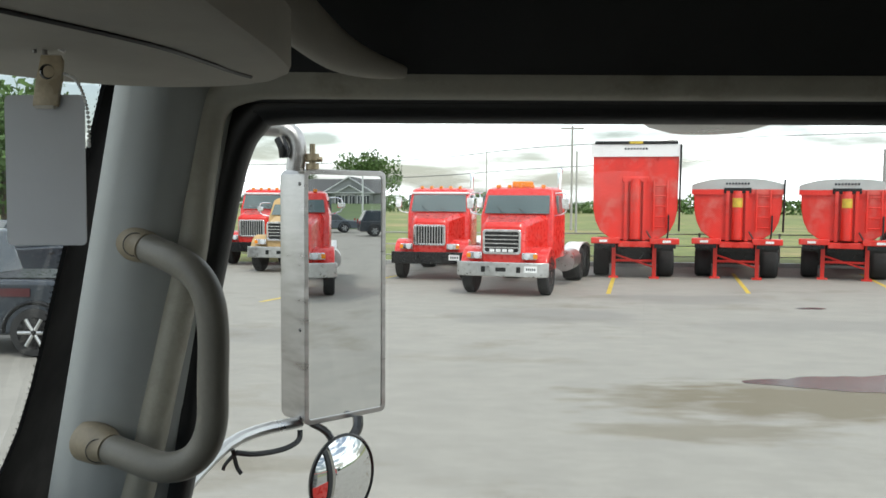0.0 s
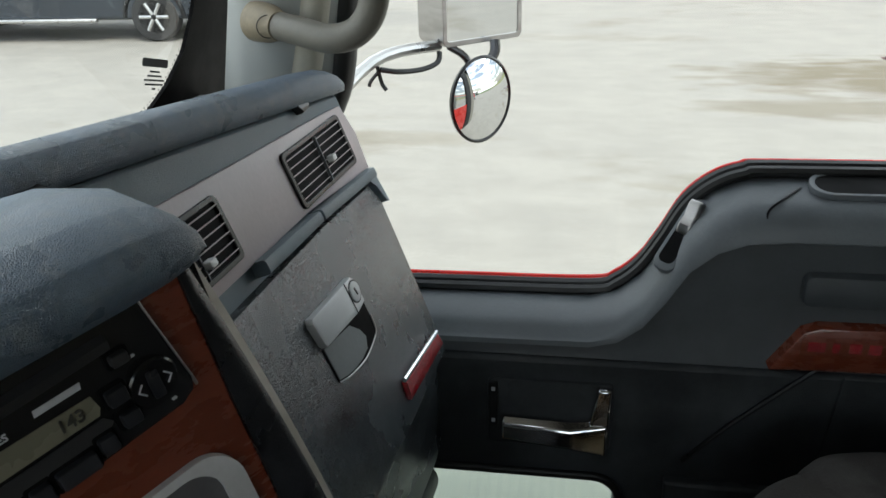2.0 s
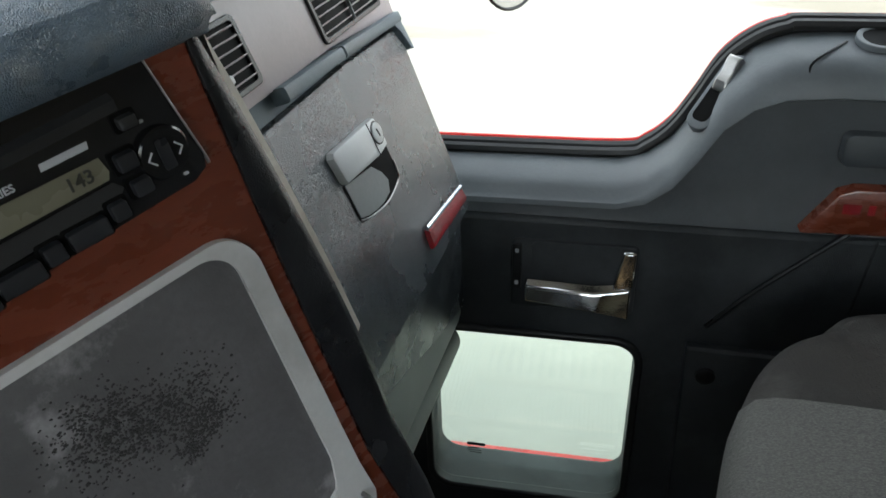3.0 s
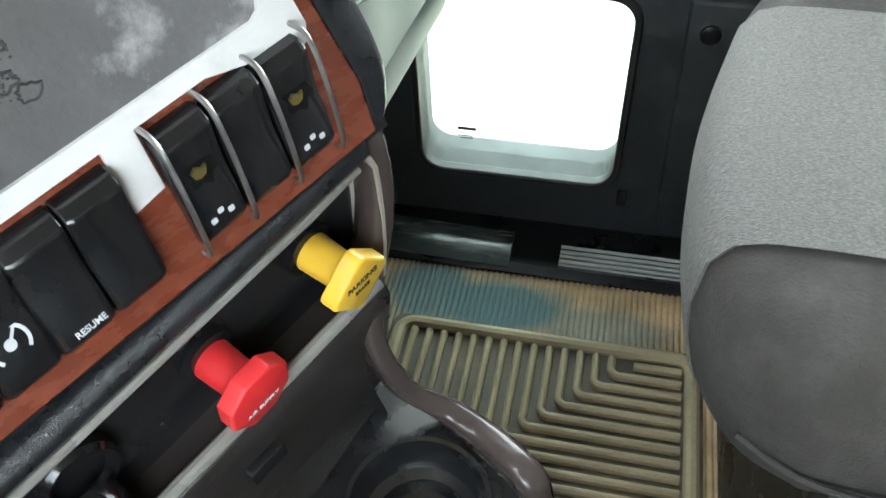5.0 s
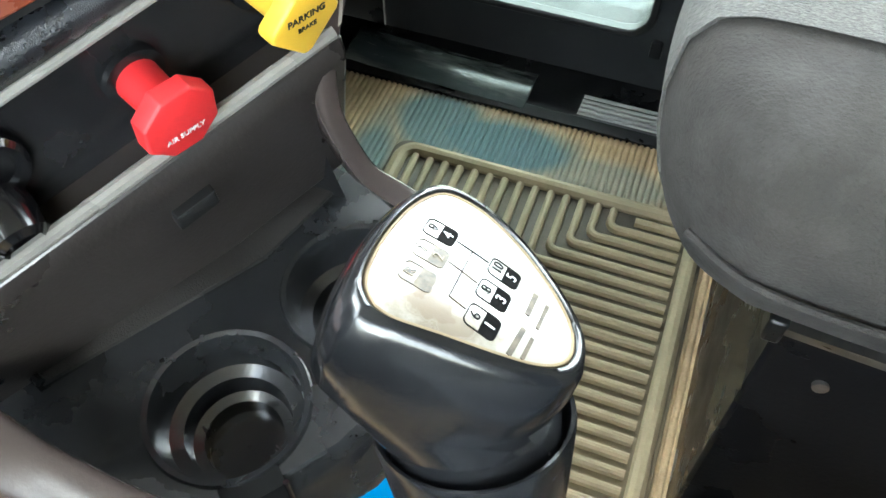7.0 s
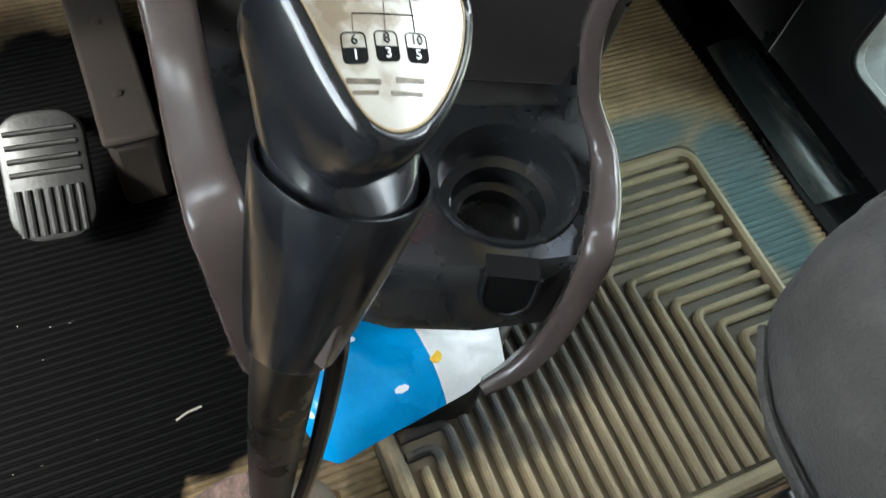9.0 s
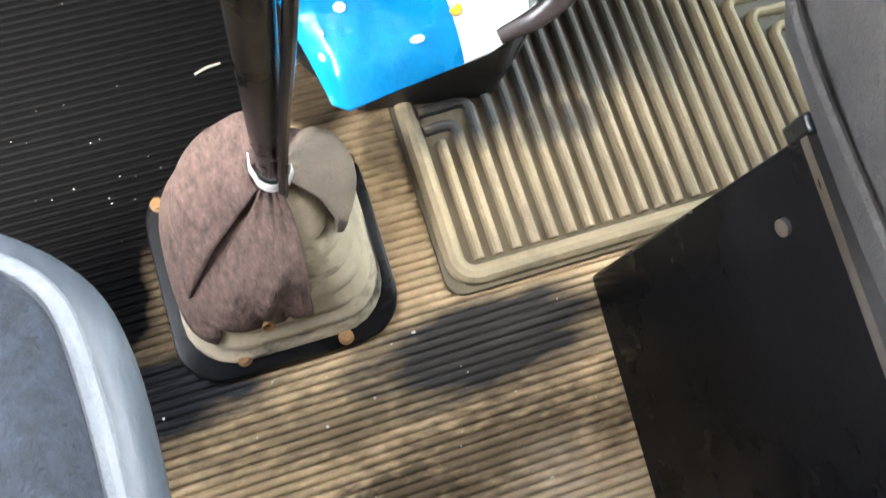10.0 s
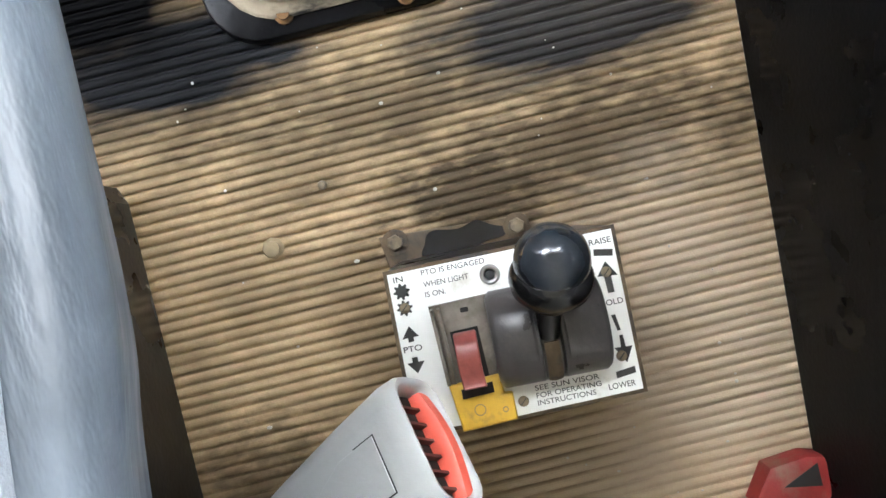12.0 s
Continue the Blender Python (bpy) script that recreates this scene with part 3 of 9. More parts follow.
vs = [bm.verts.new(p) for p in ((-900, 31, GZ), (900, 31, GZ), (900, 1500, GZ - 1), (-900, 1500, GZ - 1))]
bm.faces.new(vs)
vs = [bm.verts.new(p) for p in ((260, -200, GZ - 0.02), (900, -200, GZ - 0.02), (900, 31, GZ - 0.02), (260, 31, GZ - 0.02))]
bm.faces.new(vs)
whole("grass_field", bm, GRASS, "rough green and straw coloured grass field behind the yard", "grass", "structure", smooth=0)

# ---- cab shell ----
# ribbed rubber floor: ribs run across the cab
bm = B()
prof = []
x = -0.72
while x < 1.2:
    prof += [(x, -0.0031), (x + 0.0010, -0.0012), (x + 0.0020, -0.0002), (x + 0.0036, 0.0002), (x + 0.0054, -0.0002), (x + 0.0066, -0.0012), (x + 0.0075, -0.0031)]
    x += 0.0088
rows = [[bm.verts.new((px, y, pz)) for px, pz in prof] for y in (-0.98, 0.755)]
for i in range(len(prof) - 1):
    bm.faces.new((rows[0][i], rows[0][i + 1], rows[1][i + 1], rows[1][i]))
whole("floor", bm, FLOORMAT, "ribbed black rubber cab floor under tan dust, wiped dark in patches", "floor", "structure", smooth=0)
bm = box(B(), (-0.75, -1.0, -0.08), (1.25, 0.76, -0.006))
whole("floor_pan", bm, BLACK, "black cab floor pan", "floor", "structure", smooth=0)

# walls that close the cab: firewall, back wall, roof, driver's side
bm = box(B(), (-0.80, -1.0, -0.08), (-0.75, 0.90, 0.70))
whole("wall_front", bm, BLACK, "dark firewall in front of the footwells", "wall", "structure", smooth=0)
bm = box(B(), (1.20, -1.0, -0.08), (1.25, 1.02, 1.70))
whole("wall_back", bm, HEADLINER, "grey padded back wall of the cab", "wall", "structure", smooth=0)
bm = box(B(), (-0.40, -1.02, 1.62), (1.25, 1.04, 1.68))
whole("ceiling", bm, HEADLINER, "grey cloth headliner of the cab", "ceiling", "structure", smooth=0)
bm = B()
box(bm, (-0.75, -1.03, -0.08), (1.25, -0.98, 0.74))
box(bm, (-0.75, -1.03, 1.40), (1.25, -0.98, 1.66))
box(bm, (0.75, -1.03, 0.74), (1.25, -0.98, 1.40))
box(bm, (-0.46, -1.03, 0.74), (-0.26, -0.98, 1.40))
whole("wall_driver", bm, DOORGREY, "charcoal driver side wall with its window opening", "wall", "structure", smooth=0)

# header over the passenger door, dark
bm = B()
loft(bm, [[V((x, 0.97, 1.385)), V((x, 0.93, 1.40)), V((x, 0.90, 1.47)), V((x, 0.84, 1.56)), V((x, 0.70, 1.62)), V((x, 1.03, 1.66)), V((x, 1.03, 1.385))] for x in (-0.30, 1.2)])
whole("door_header", bm, DARKTRIM, "dark trim over the passenger door opening", "trim", "structure", bevel=0.01)
# rear door post
bm = box(B(), (0.66, 0.90, -0.05), (0.95, 1.03, 1.40))
whole("door_post", bm, DARKTRIM, "dark post behind the passenger door", "trim", "structure", bevel=0.02)
bm = box(B(), (0.95, 0.88, -0.08), (1.22, 1.03, 1.66))
whole("wall_side", bm, HEADLINER, "grey side wall behind the passenger door", "wall", "structure", smooth=0)
# fill in front of the door under the pillar
bm = box(B(), (-0.78, 0.90, -0.08), (-0.27, 1.0, 0.66))
box(bm, (-0.470, 0.90, 0.66), (-0.27, 1.0, 0.90))
whole("cowl_side", bm, BLACK, "dark cowl side panel of the passenger footwell", "wall", "structure", smooth=0)

bm = box(B(), (-0.80, -1.0, 0.66), (-0.485, 0.90, 0.70))
box(bm, (-0.500, -1.0, 0.70), (-0.484, 1.04, 0.858))
whole("cowl_top", bm, BLACK, "black cowl panel under the windshield", "wall", "structure", smooth=0)

# ---- windshield ----


def WS(y, z, d=0.0):
    """A place on the windshield; d metres into the cab."""
    return V((-0.448 + 0.28 * (z - 0.971) + d, y, z))


bm = B()
vs = [bm.verts.new(WS(y, z)) for y, z in ((-0.96, 0.86), (1.06, 0.86), (1.06, 1.50), (-0.96, 1.50))]
bm.faces.new(vs)
ws = whole("windshield", bm, GLASS, "clear laminated windshield glass", "windshield", "structure", smooth=0)
ws.visible_shadow = False
# black fritted border with a dotted edge
inner = [(0.935, 1.47), (0.945, 1.25), (0.955, 1.06), (0.95, 1.01), (0.935, 0.970), (0.90, 0.938), (0.855, 0.916), (0.75, 0.897), (0.5, 0.880), (0, 0.871), (-0.94, 0.87)]
outer = [(1.06, 1.50), (1.06, 1.25), (1.10, 1.06), (1.14, 0.95), (1.14, 0.90), (1.10, 0.86), (0.9, 0.86), (0.75, 0.86), (0.5, 0.86), (0, 0.86), (-0.96, 0.86)]
bm = B()
loft(bm, [[WS(y, z, 0.003) for y, z in inner], [WS(y, z, 0.003) for y, z in outer], [WS(y, z, 0.008) for y, z in outer], [WS(y, z, 0.008) for y, z in inner], [WS(y, z, 0.003) for y, z in inner]], cap=False, closed=False)
frit = part("frit_band", bm, FLATBLACK, ws, "black ceramic edge band", smooth=0)
bm = B()
line = smooth_path([WS(y, z, 0.0045) for y, z in inner[:9]], 30)
run, last = 0.0, line[0]
for p in line[1:]:
    run += (p - last).length
    last = p
    if run > 0.0065:
        run = 0.0
        side = (WS(0.7, 1.2) - p).normalized()
        for k, r in ((0.0035, 0.0017), (0.0080, 0.0012)):
            c = p + side * k
            bm.faces.new([bm.verts.new(q) for q in circle(c, (0, 1, 0), (0.27, 0, 0.96), r, 6)])
part("frit_dot", bm, FLATBLACK, ws, "black dots along the glass edge", smooth=0)["kind"] = "stuff"
# maker's stamp on the glass: a word mark as a plain bar, small unreadable lines
bm = B()
f = plane_f(WS(0.8566, 0.973, 0.010), V((-0.005, 0.072, -0.0187)).normalized(), V((0.27, 0, 0.96)))
slab(bm, f, shift(rrect(0.066, 0.010, 0.003), 0, 0), 0, 0.0005)
part("glass_stamp", bm, INK, ws, "dark stamp on the glass", smooth=0)
for j, w in enumerate((0.026, 0.036, 0.052, 0.046, 0.008)):
    bm = B()
    slab(bm, f, shift(rrect(w, 0.0022, 0.0008), 0, -0.0105 - 0.0052 * j), 0, 0.0005)
    part("stamp_line", bm, INK, ws, smooth=0)

# ---- A-pillar with its bead, seal and grab handle ----
bm = B()
zs = [0.90, 1.0, 1.1, 1.2, 1.3, 1.4, 1.50]


def lerp(a, b, t):
    return a + (b - a) * t


loops = []
for z in zs:
    t = (z - 0.90) / 0.6
    fx, bx = lerp(-0.398, -0.266, t), lerp(-0.265, -0.160, t)
    fy, by = lerp(0.935, 0.885, t), 0.955
    loops.append([V((fx - 0.02, 0.985, z)), V((fx, fy, z)), V((lerp(fx, bx, 0.25), fy - 0.022, z)), V((lerp(fx, bx, 0.6), fy - 0.014, z)), V((lerp(fx, bx, 0.85), lerp(fy, by, 0.5), z)), V((bx, by, z)), V((bx, 1.0, z))])
loft(bm, loops)
whole("a_pillar", bm, PILLAR, "grey moulded trim of the windshield pillar", "trim", "structure", smooth=60)
bm = B()
tube(bm, [(-0.300, 0.938, 0.90), (-0.282, 0.938, 0.965), (-0.251, 0.938, 1.104), (-0.225, 0.938, 1.217), (-0.211, 0.938, 1.32), (-0.196, 0.938, 1.385), (-0.158, 0.938, 1.408), (-0.10, 0.938, 1.412), (0.1, 0.94, 1.412), (1.0, 0.94, 1.412)], 0.019, n=16)
whole("door_frame_bead", bm, BEAD, "tan grey rubber bead round the door opening", "trim", "structure")
bm = B()
tube(bm, [(-0.300, 0.975, 0.86), (-0.262, 0.978, 0.93), (-0.238, 0.978, 1.10), (-0.215, 0.978, 1.22), (-0.190, 0.978, 1.33), (-0.165, 0.978, 1.375), (-0.125, 0.978, 1.392), (0.1, 0.978, 1.394), (1.0, 0.978, 1.394)], 0.024, n=12)
whole("door_seal", bm, RUBBER, "black rubber seal of the door opening", "trim", "structure")
grab = thing("grab_handle", (-0.29, 0.9, 1.1), "grey painted grab handle with tan worn ends on the windshield pillar", "grab handle")
bm = B()
tube(bm, [(-0.267, 0.900, 1.232), (-0.240, 0.882, 1.224), (-0.215, 0.866, 1.217), (-0.190, 0.853, 1.204), (-0.174, 0.846, 1.180), (-0.169, 0.845, 1.144), (-0.170, 0.845, 1.091), (-0.171, 0.845, 1.053), (-0.180, 0.846, 1.025), (-0.199, 0.848, 1.007), (-0.228, 0.853, 1.001), (-0.264, 0.868, 1.006), (-0.309, 0.895, 1.010)], 0.0160, n=18, k=6)
part("rail", bm, GRAB, grab)
for p, d in (((-0.267, 0.900, 1.232), (-0.78, 0.58, 0.22)), ((-0.309, 0.895, 1.010), (-0.80, 0.58, 0.05))):
    bm = B()
    lathe(bm, V(p) - V(d).normalized() * 0.015, d, [(0.0165, -0.004), (0.0185, 0.004), (0.0215, 0.014), (0.024, 0.040)], 24)
    bo_ = part("mount_boss", bm, GRABTAN, grab, "tan worn mounting boss")
    bm = B()
    tube(bm, circle(V(p) + V((0.004, -0.019, 0.0)), (1, 0.2, 0), (0, 0.1, 1), 0.0125, 24) + circle(V(p) + V((0.004, -0.019, 0.0)), (1, 0.2, 0), (0, 0.1, 1), 0.0125, 24)[:1], 0.0006, n=5, smooth=False)
    part("cap_seam", bm, RUBBER, bo_)

# ---- overhead shelf, visor card ----
bm = B()
out = [(-0.345, -0.95), (-0.345, 0.68), (-0.325, 0.735), (-0.29, 0.778), (-0.245, 0.803), (-0.195, 0.814), (-0.15, 0.810), (-0.115, 0.796), (-0.085, 0.773), (-0.066, 0.742), (-0.057, 0.70), (-0.054, 0.64), (-0.056, 0.5), (-0.056, -0.95)]
slab(bm, lambda x, y, d: V((x, y, d)), out, 1.436, 1.387, 0.010)
whole("overhead_shelf", bm, HEADLINER, "brownish grey overhead shelf above the windshield", "shelf", "structure")
bm = B()
loft(bm, [[V((x, -0.95, z)), V((x, y, z)), V((x - 0.06, y + 0.02, z)), V((-0.33, 0.70, z)), V((-0.33, -0.95, z))] for x, y, z in ((-0.085, 0.74, 1.434), (-0.09, 0.74, 1.63))])
whole("shelf_recess", bm, DARKTRIM, "dark recess over the overhead shelf", "trim", "structure", smooth=0)
bm = B()
tube(bm, [(-0.150, 0.745, 1.530), (-0.105, 0.790, 1.487), (-0.078, 0.832, 1.458), (-0.046, 0.868, 1.434), (-0.012, 0.892, 1.423), (0.022, 0.907, 1.418)], [0.030, 0.029, 0.026, 0.021, 0.014, 0.006], n=14)
whole("headliner_roll", bm, HEADLINER, "beige rolled edge of the headliner", "trim", "structure")
bm = B()
tube(bm, [(-0.20, 0.45, 1.3865), (-0.135, 0.58, 1.3865), (-0.115, 0.66, 1.3865), (-0.11, 0.70, 1.387), (-0.10, 0.735, 1.387)], 0.0025, n=6)
tube(bm, [(-0.20, 0.45, 1.3865), (-0.24, 0.56, 1.3865), (-0.27, 0.64, 1.3865)], 0.003, n=6)
whole("shelf_seam", bm, RUBBER, "dark seam along the overhead shelf", "trim", "structure")

card = thing("hanging_card", (-0.22, 0.62, 1.36), "pale grey blank card hanging on a clip and bead chain", "card")
bm = B()
slab(bm, plane_f((-0.221, 0.62, 1.30), (1, 0.0, 0.01), (0, 0.0, 1)), rrect(0.059, 0.110, 0.004), 0, 0.0012)
part("sheet", bm, PAPER, card)
bm = B()
slab(bm, plane_f((-0.218, 0.617, 1.352), (1, 0, 0), (0, 0, 1)), [(-0.0095, -0.004), (-0.0088, -0.006), (0.0088, -0.006), (0.0095, -0.004), (0.0105, 0.004), (0.0125, 0.014), (0.0135, 0.027), (0.0115, 0.031), (-0.0025, 0.031), (-0.0040, 0.024), (-0.0070, 0.012)], 0, 0.003, 0.001)
part("strap", bm, STRAPTAN, card, "yellowed plastic strap")
bm = B()
slab(bm, plane_f((-0.218, 0.6165, 1.3455), (1, 0, 0), (0, 0, 1)), rrect(0.014, 0.0022, 0.0008), 0, 0.004)
part("strap_end", bm, CREAM, card, smooth=0)
bm = B()
lathe(bm, (-0.2155, 0.6165, 1.371), (0.1, -1, 0), [(0.0062, 0), (0.0062, 0.002), (0.0048, 0.003), (0.0040, 0.0022), (0.001, 0.0020)], 20)
part("stud", bm, DARKSTEEL, card, "steel snap stud")
bm = B()
tube(bm, [(-0.226, 0.616, 1.385), (-0.222, 0.614, 1.393), (-0.210, 0.616, 1.389), (-0.204, 0.617, 1.386)], 0.0016, n=6)
tube(bm, [(-0.218, 0.617, 1.374), (-0.219, 0.617, 1.39), (-0.219, 0.617, 1.402)], 0.002, n=6)
part("clip", bm, STEEL, card, "steel spring clip")
rnd = random.Random(2)
bm = B()
chain = smooth_path([(-0.214, 0.617, 1.372), (-0.197, 0.617, 1.366), (-0.189, 0.618, 1.345), (-0.188, 0.618, 1.318)], 9)
for p in chain:
    bmesh.ops.create_icosphere(bm, subdivisions=1, radius=0.0015, matrix=Matrix.Translation(p))
part("bead_chain", bm, WHITE, card, "white bead chain")

# ---- passenger door ----
DY = 0.887
door = thing("passenger_door", (0.1, 0.95, -0.02), "charcoal passenger door with a stepped window and a low look-down window", "door", kind="structure")
fd = plane_f((0, DY, 0), (1, 0, 0), (0, 0, 1))          # d > 0 goes to the cab's inside (-y)
LWC, LWW, LWH = (-0.032, 0.240), 0.300, 0.318
hole = shift(rrect(LWW, LWH, 0.035, 6), *LWC)


def spread(pts, lo, hi, c):
    """Throws a hole's outline out to a rectangle's."""
    out = []
    for u, v in pts:
        du, dv = u - c[0], v - c[1]
        k = min((hi[0] - c[0]) / du if du > 1e-9 else (lo[0] - c[0]) / du if du < -1e-9 else 1e9, (hi[1] - c[1]) / dv if dv > 1e-9 else (lo[1] - c[1]) / dv if dv < -1e-9 else 1e9)
        out.append((c[0] + du * k, c[1] + dv * k))
    return out


bm = B()
ring(bm, fd, spread(hole, (-0.30, -0.06), (0.66, 0.585), LWC), hole, -0.085, 0)
box(bm, (0.125, DY + 0.0015, -0.06), (0.66, DY + 0.084, 0.585))
box(bm, (-0.30, DY + 0.0015, -0.06), (-0.190, DY + 0.084, 0.585))
box(bm, (-0.190, DY + 0.0015, 0.405), (0.125, DY + 0.084, 0.585))
part("inner_panel", bm, DOORGREY, door, bevel=0.006)
# belt: a pale ledge along the glass over a darker upper panel that rises with it
BELT = ((-0.30, 0.636), (0.07, 0.640), (0.105, 0.650), (0.135, 0.676), (0.16, 0.716), (0.185, 0.764), (0.215, 0.793), (0.25, 0.808), (0.30, 0.812), (0.66, 0.814))
bm, lower = B(), B()
led, pan = [], []
for x, top in BELT:
    k = (top - 0.636) / 0.178
    h = lerp(0.040, 0.056, k)
    led.append([V((x, DY + 0.085, top - h)), V((x, DY + 0.012, top - h)), V((x, DY + 0.0065, top - h + 0.003)), V((x, DY + 0.0075, top - h + 0.010)), V((x, DY + 0.014, top - 0.027)), V((x, DY + 0.022, top - 0.018)), V((x, DY + 0.034, top - 0.011)), V((x, DY + 0.062, top - 0.006)), V((x, DY + 0.092, top)), V((x, DY + 0.105, top - 0.01)), V((x, DY + 0.105, top - h))])
    pan.append([V((x, DY + 0.085, 0.55)), V((x, DY + 0.004, 0.55)), V((x, DY + 0.002, 0.570)), V((x, DY + 0.0085, 0.584)), V((x, DY + 0.0105, lerp(0.588, 0.70, k))), V((x, DY + 0.012, top - h + 0.001)), V((x, DY + 0.085, top - h + 0.001))])
loft(bm, led)
part("belt_ledge", bm, DOORLIGHT, door, "grey moulded ledge along the window", smooth=50)
loft(lower, pan)
part("upper_panel", lower, DOORMID, door, "dark grey upper door panel", smooth=50)
bm = B()
slab(bm, fd, shift(rrect(0.26, 0.040, 0.010), 0.445, 0.702), -0.010, 0.006, 0.004)
part("arm_pad", bm, DOORMID, door, "padded grey pull on the upper panel")
# glass seals and outer red skin edge
for nm, mt, r, dy, dz in (("window_seal", RUBBER, 0.0085, 0.103, 0.004), ("inner_seal", RUBBER, 0.0075, 0.089, 0.002), ("outer_skin_edge", TRUCKRED, 0.003, 0.128, 0.003)):
    bm = B()
    tube(bm, [(x, DY + dy, top + dz) for x, top in ((-0.30, 0.636), (-0.1, 0.638), (0.07, 0.641), (0.105, 0.652), (0.135, 0.679), (0.16, 0.720), (0.185, 0.768), (0.215, 0.797), (0.25, 0.812), (0.30, 0.816), (0.66, 0.818))], r, n=8, k=4)
    part(nm, bm, mt, door)
bm = box(B(), (-0.30, DY + 0.105, -0.06), (0.66, DY + 0.125, 0.045))
box(bm, (-0.30, DY + 0.105, 0.42), (0.66, DY + 0.125, 0.62))
box(bm, (-0.30, DY + 0.105, 0.045), (-0.195, DY + 0.125, 0.42))
box(bm, (0.13, DY + 0.105, 0.045), (0.66, DY + 0.125, 0.42))
part("outer_skin", bm, TRUCKRED, door, smooth=0)
bm = B()
vs = [bm.verts.new(p) for p in ((-0.34, DY + 0.113, 0.60), (0.70, DY + 0.113, 0.60), (0.70, DY + 0.113, 1.41), (-0.34, DY + 0.113, 1.41))]
bm.faces.new(vs)
g = part("window_pane", bm, GLASS, door, "clear roll-down window glass", smooth=0)
g.visible_shadow = False
bm = B()
slab(bm, plane_f((0.590, DY + 0.111, 0.886), (1, 0, 0), (0, 0, 1)), rrect(0.040, 0.007, 0.002), 0, 0.0004)
gs = part("glass_stamp", bm, INK, g, smooth=0)
for j, w in enumerate((0.028, 0.036, 0.030, 0.020)):
    bm = B()
    slab(bm, plane_f((0.590, DY + 0.111, 0.877 - 0.0046 * j), (1, 0, 0), (0, 0, 1)), rrect(w, 0.0014, 0.0005), 0, 0.0004)
    part("stamp_line", bm, INK, g, smooth=0)
# look-down window
bm = B()
slab(bm, plane_f((LWC[0], DY + 0.045, LWC[1]), (1, 0, 0), (0, 0, 1)), rrect(LWW + 0.02, LWH + 0.02, 0.04, 6), 0, -0.004)
g2 = part("lookdown_pane", bm, GLASSG, door, "greenish fixed glass of the low window")
g2.visible_shadow = False
bm = B()
ring(bm, fd, shift(rrect(LWW + 0.016, LWH + 0.016, 0.042, 6), *LWC), shift(rrect(LWW - 0.006, LWH - 0.006, 0.033, 6), *LWC), -0.012, 0.007)
part("lookdown_seal", bm, RUBBER, door, "black rubber window seal", bevel=0.003)
bm = B()
slab(bm, plane_f((-0.118, DY + 0.043, 0.128), (1, 0, 0), (0, 0, 1)), rrect(0.030, 0.006, 0.0015), 0, 0.0004)
gs = part("lookdown_stamp", bm, INK, g2, smooth=0)
for j, w in enumerate((0.018, 0.024, 0.02)):
    bm = B()
    slab(bm, plane_f((-0.123 + 0.002 * j, DY + 0.043, 0.119 - 0.005 * j), (1, 0, 0), (0, 0, 1)), rrect(w, 0.0018, 0.0005), 0, 0.0004)
    part("stamp_line", bm, INK, g2, smooth=0)
# inner release handle: dark escutcheon, chrome lever
bm = B()
slab(bm, fd, shift(rrect(0.165, 0.105, 0.008), 0.022, 0.502), -0.002, 0.006, 0.003)
es = part("release_escutcheon", bm, DOORGREY, door, bevel=0.001)
bm = B()
slab(bm, fd, shift(rrect(0.115, 0.062, 0.008), 0.025, 0.524), 0.0065, 0.0075)
part("release_pocket", bm, DOORGREY, es)
bm = B()
loft(bm, [[fd(-0.040, 0.501, 0.010), fd(-0.040, 0.493, 0.022), fd(-0.040, 0.470, 0.024), fd(-0.040, 0.462, 0.010)], [fd(0.05, 0.499, 0.012), fd(0.05, 0.491, 0.026), fd(0.05, 0.464, 0.028), fd(0.05, 0.456, 0.012)], [fd(0.098, 0.506, 0.012), fd(0.098, 0.500, 0.024), fd(0.098, 0.455, 0.026), fd(0.098, 0.448, 0.012)]])
loft(bm, [[fd(0.074, 0.498, 0.008), fd(0.074, 0.498, 0.022), fd(0.100, 0.498, 0.022), fd(0.100, 0.498, 0.008)], [fd(0.084, 0.552, 0.008), fd(0.084, 0.552, 0.016), fd(0.102, 0.552, 0.016), fd(0.102, 0.552, 0.008)]])
part("release_lever", bm, CHROME, door, "chrome release lever", bevel=0.003)
bm = B()
slab(bm, fd, shift(rrect(0.012, 0.07, 0.002), -0.052, 0.515), 0.006, 0.009, 0.001)
lk = part("lock_strip", bm, BLACK, door)
for dz in (0.54, 0.49):
    bm = B()
    slab(bm, fd, shift(rrect(0.005, 0.006, 0.001), -0.052, dz), 0.009, 0.0095)
    part("lock_mark", bm, PAPER, lk, smooth=0)
# power window switch on the sloping belt
sw = thing("window_switch_pod", (0.18, 0.93, 0.74), "worn silver and black rocker window switch in the door belt", "window switch")
su, sn = V((0.51, 0.49, 0.71)).normalized(), V((-0.45, -0.6, 0.66)).normalized()
f = plane_f(V((0.1785, 0.9405, 0.7445)) - sn * 0.001, su, sn.cross(su))
bm = B()
slab(bm, f, rrect(0.104, 0.034, 0.014), -0.016, 0.003, 0.003)
part("bezel", bm, DOORLIGHT, sw)
bm = B()
slab(bm, f, shift(rrect(0.088, 0.022, 0.008), 0.002, 0), 0.0032, 0.0036)
part("well", bm, FLATBLACK, sw, smooth=0)
bm = B()
loft(bm, [[f(u, -0.0095, 0.002), f(u, -0.0085, d), f(u, 0.0085, d), f(u, 0.0095, 0.002)] for u, d in ((0.000, 0.006), (0.010, 0.0125), (0.022, 0.012), (0.036, 0.018), (0.043, 0.017), (0.045, 0.006))])
part("rocker", bm, STEEL, sw, "worn silver rocker", bevel=0.002)
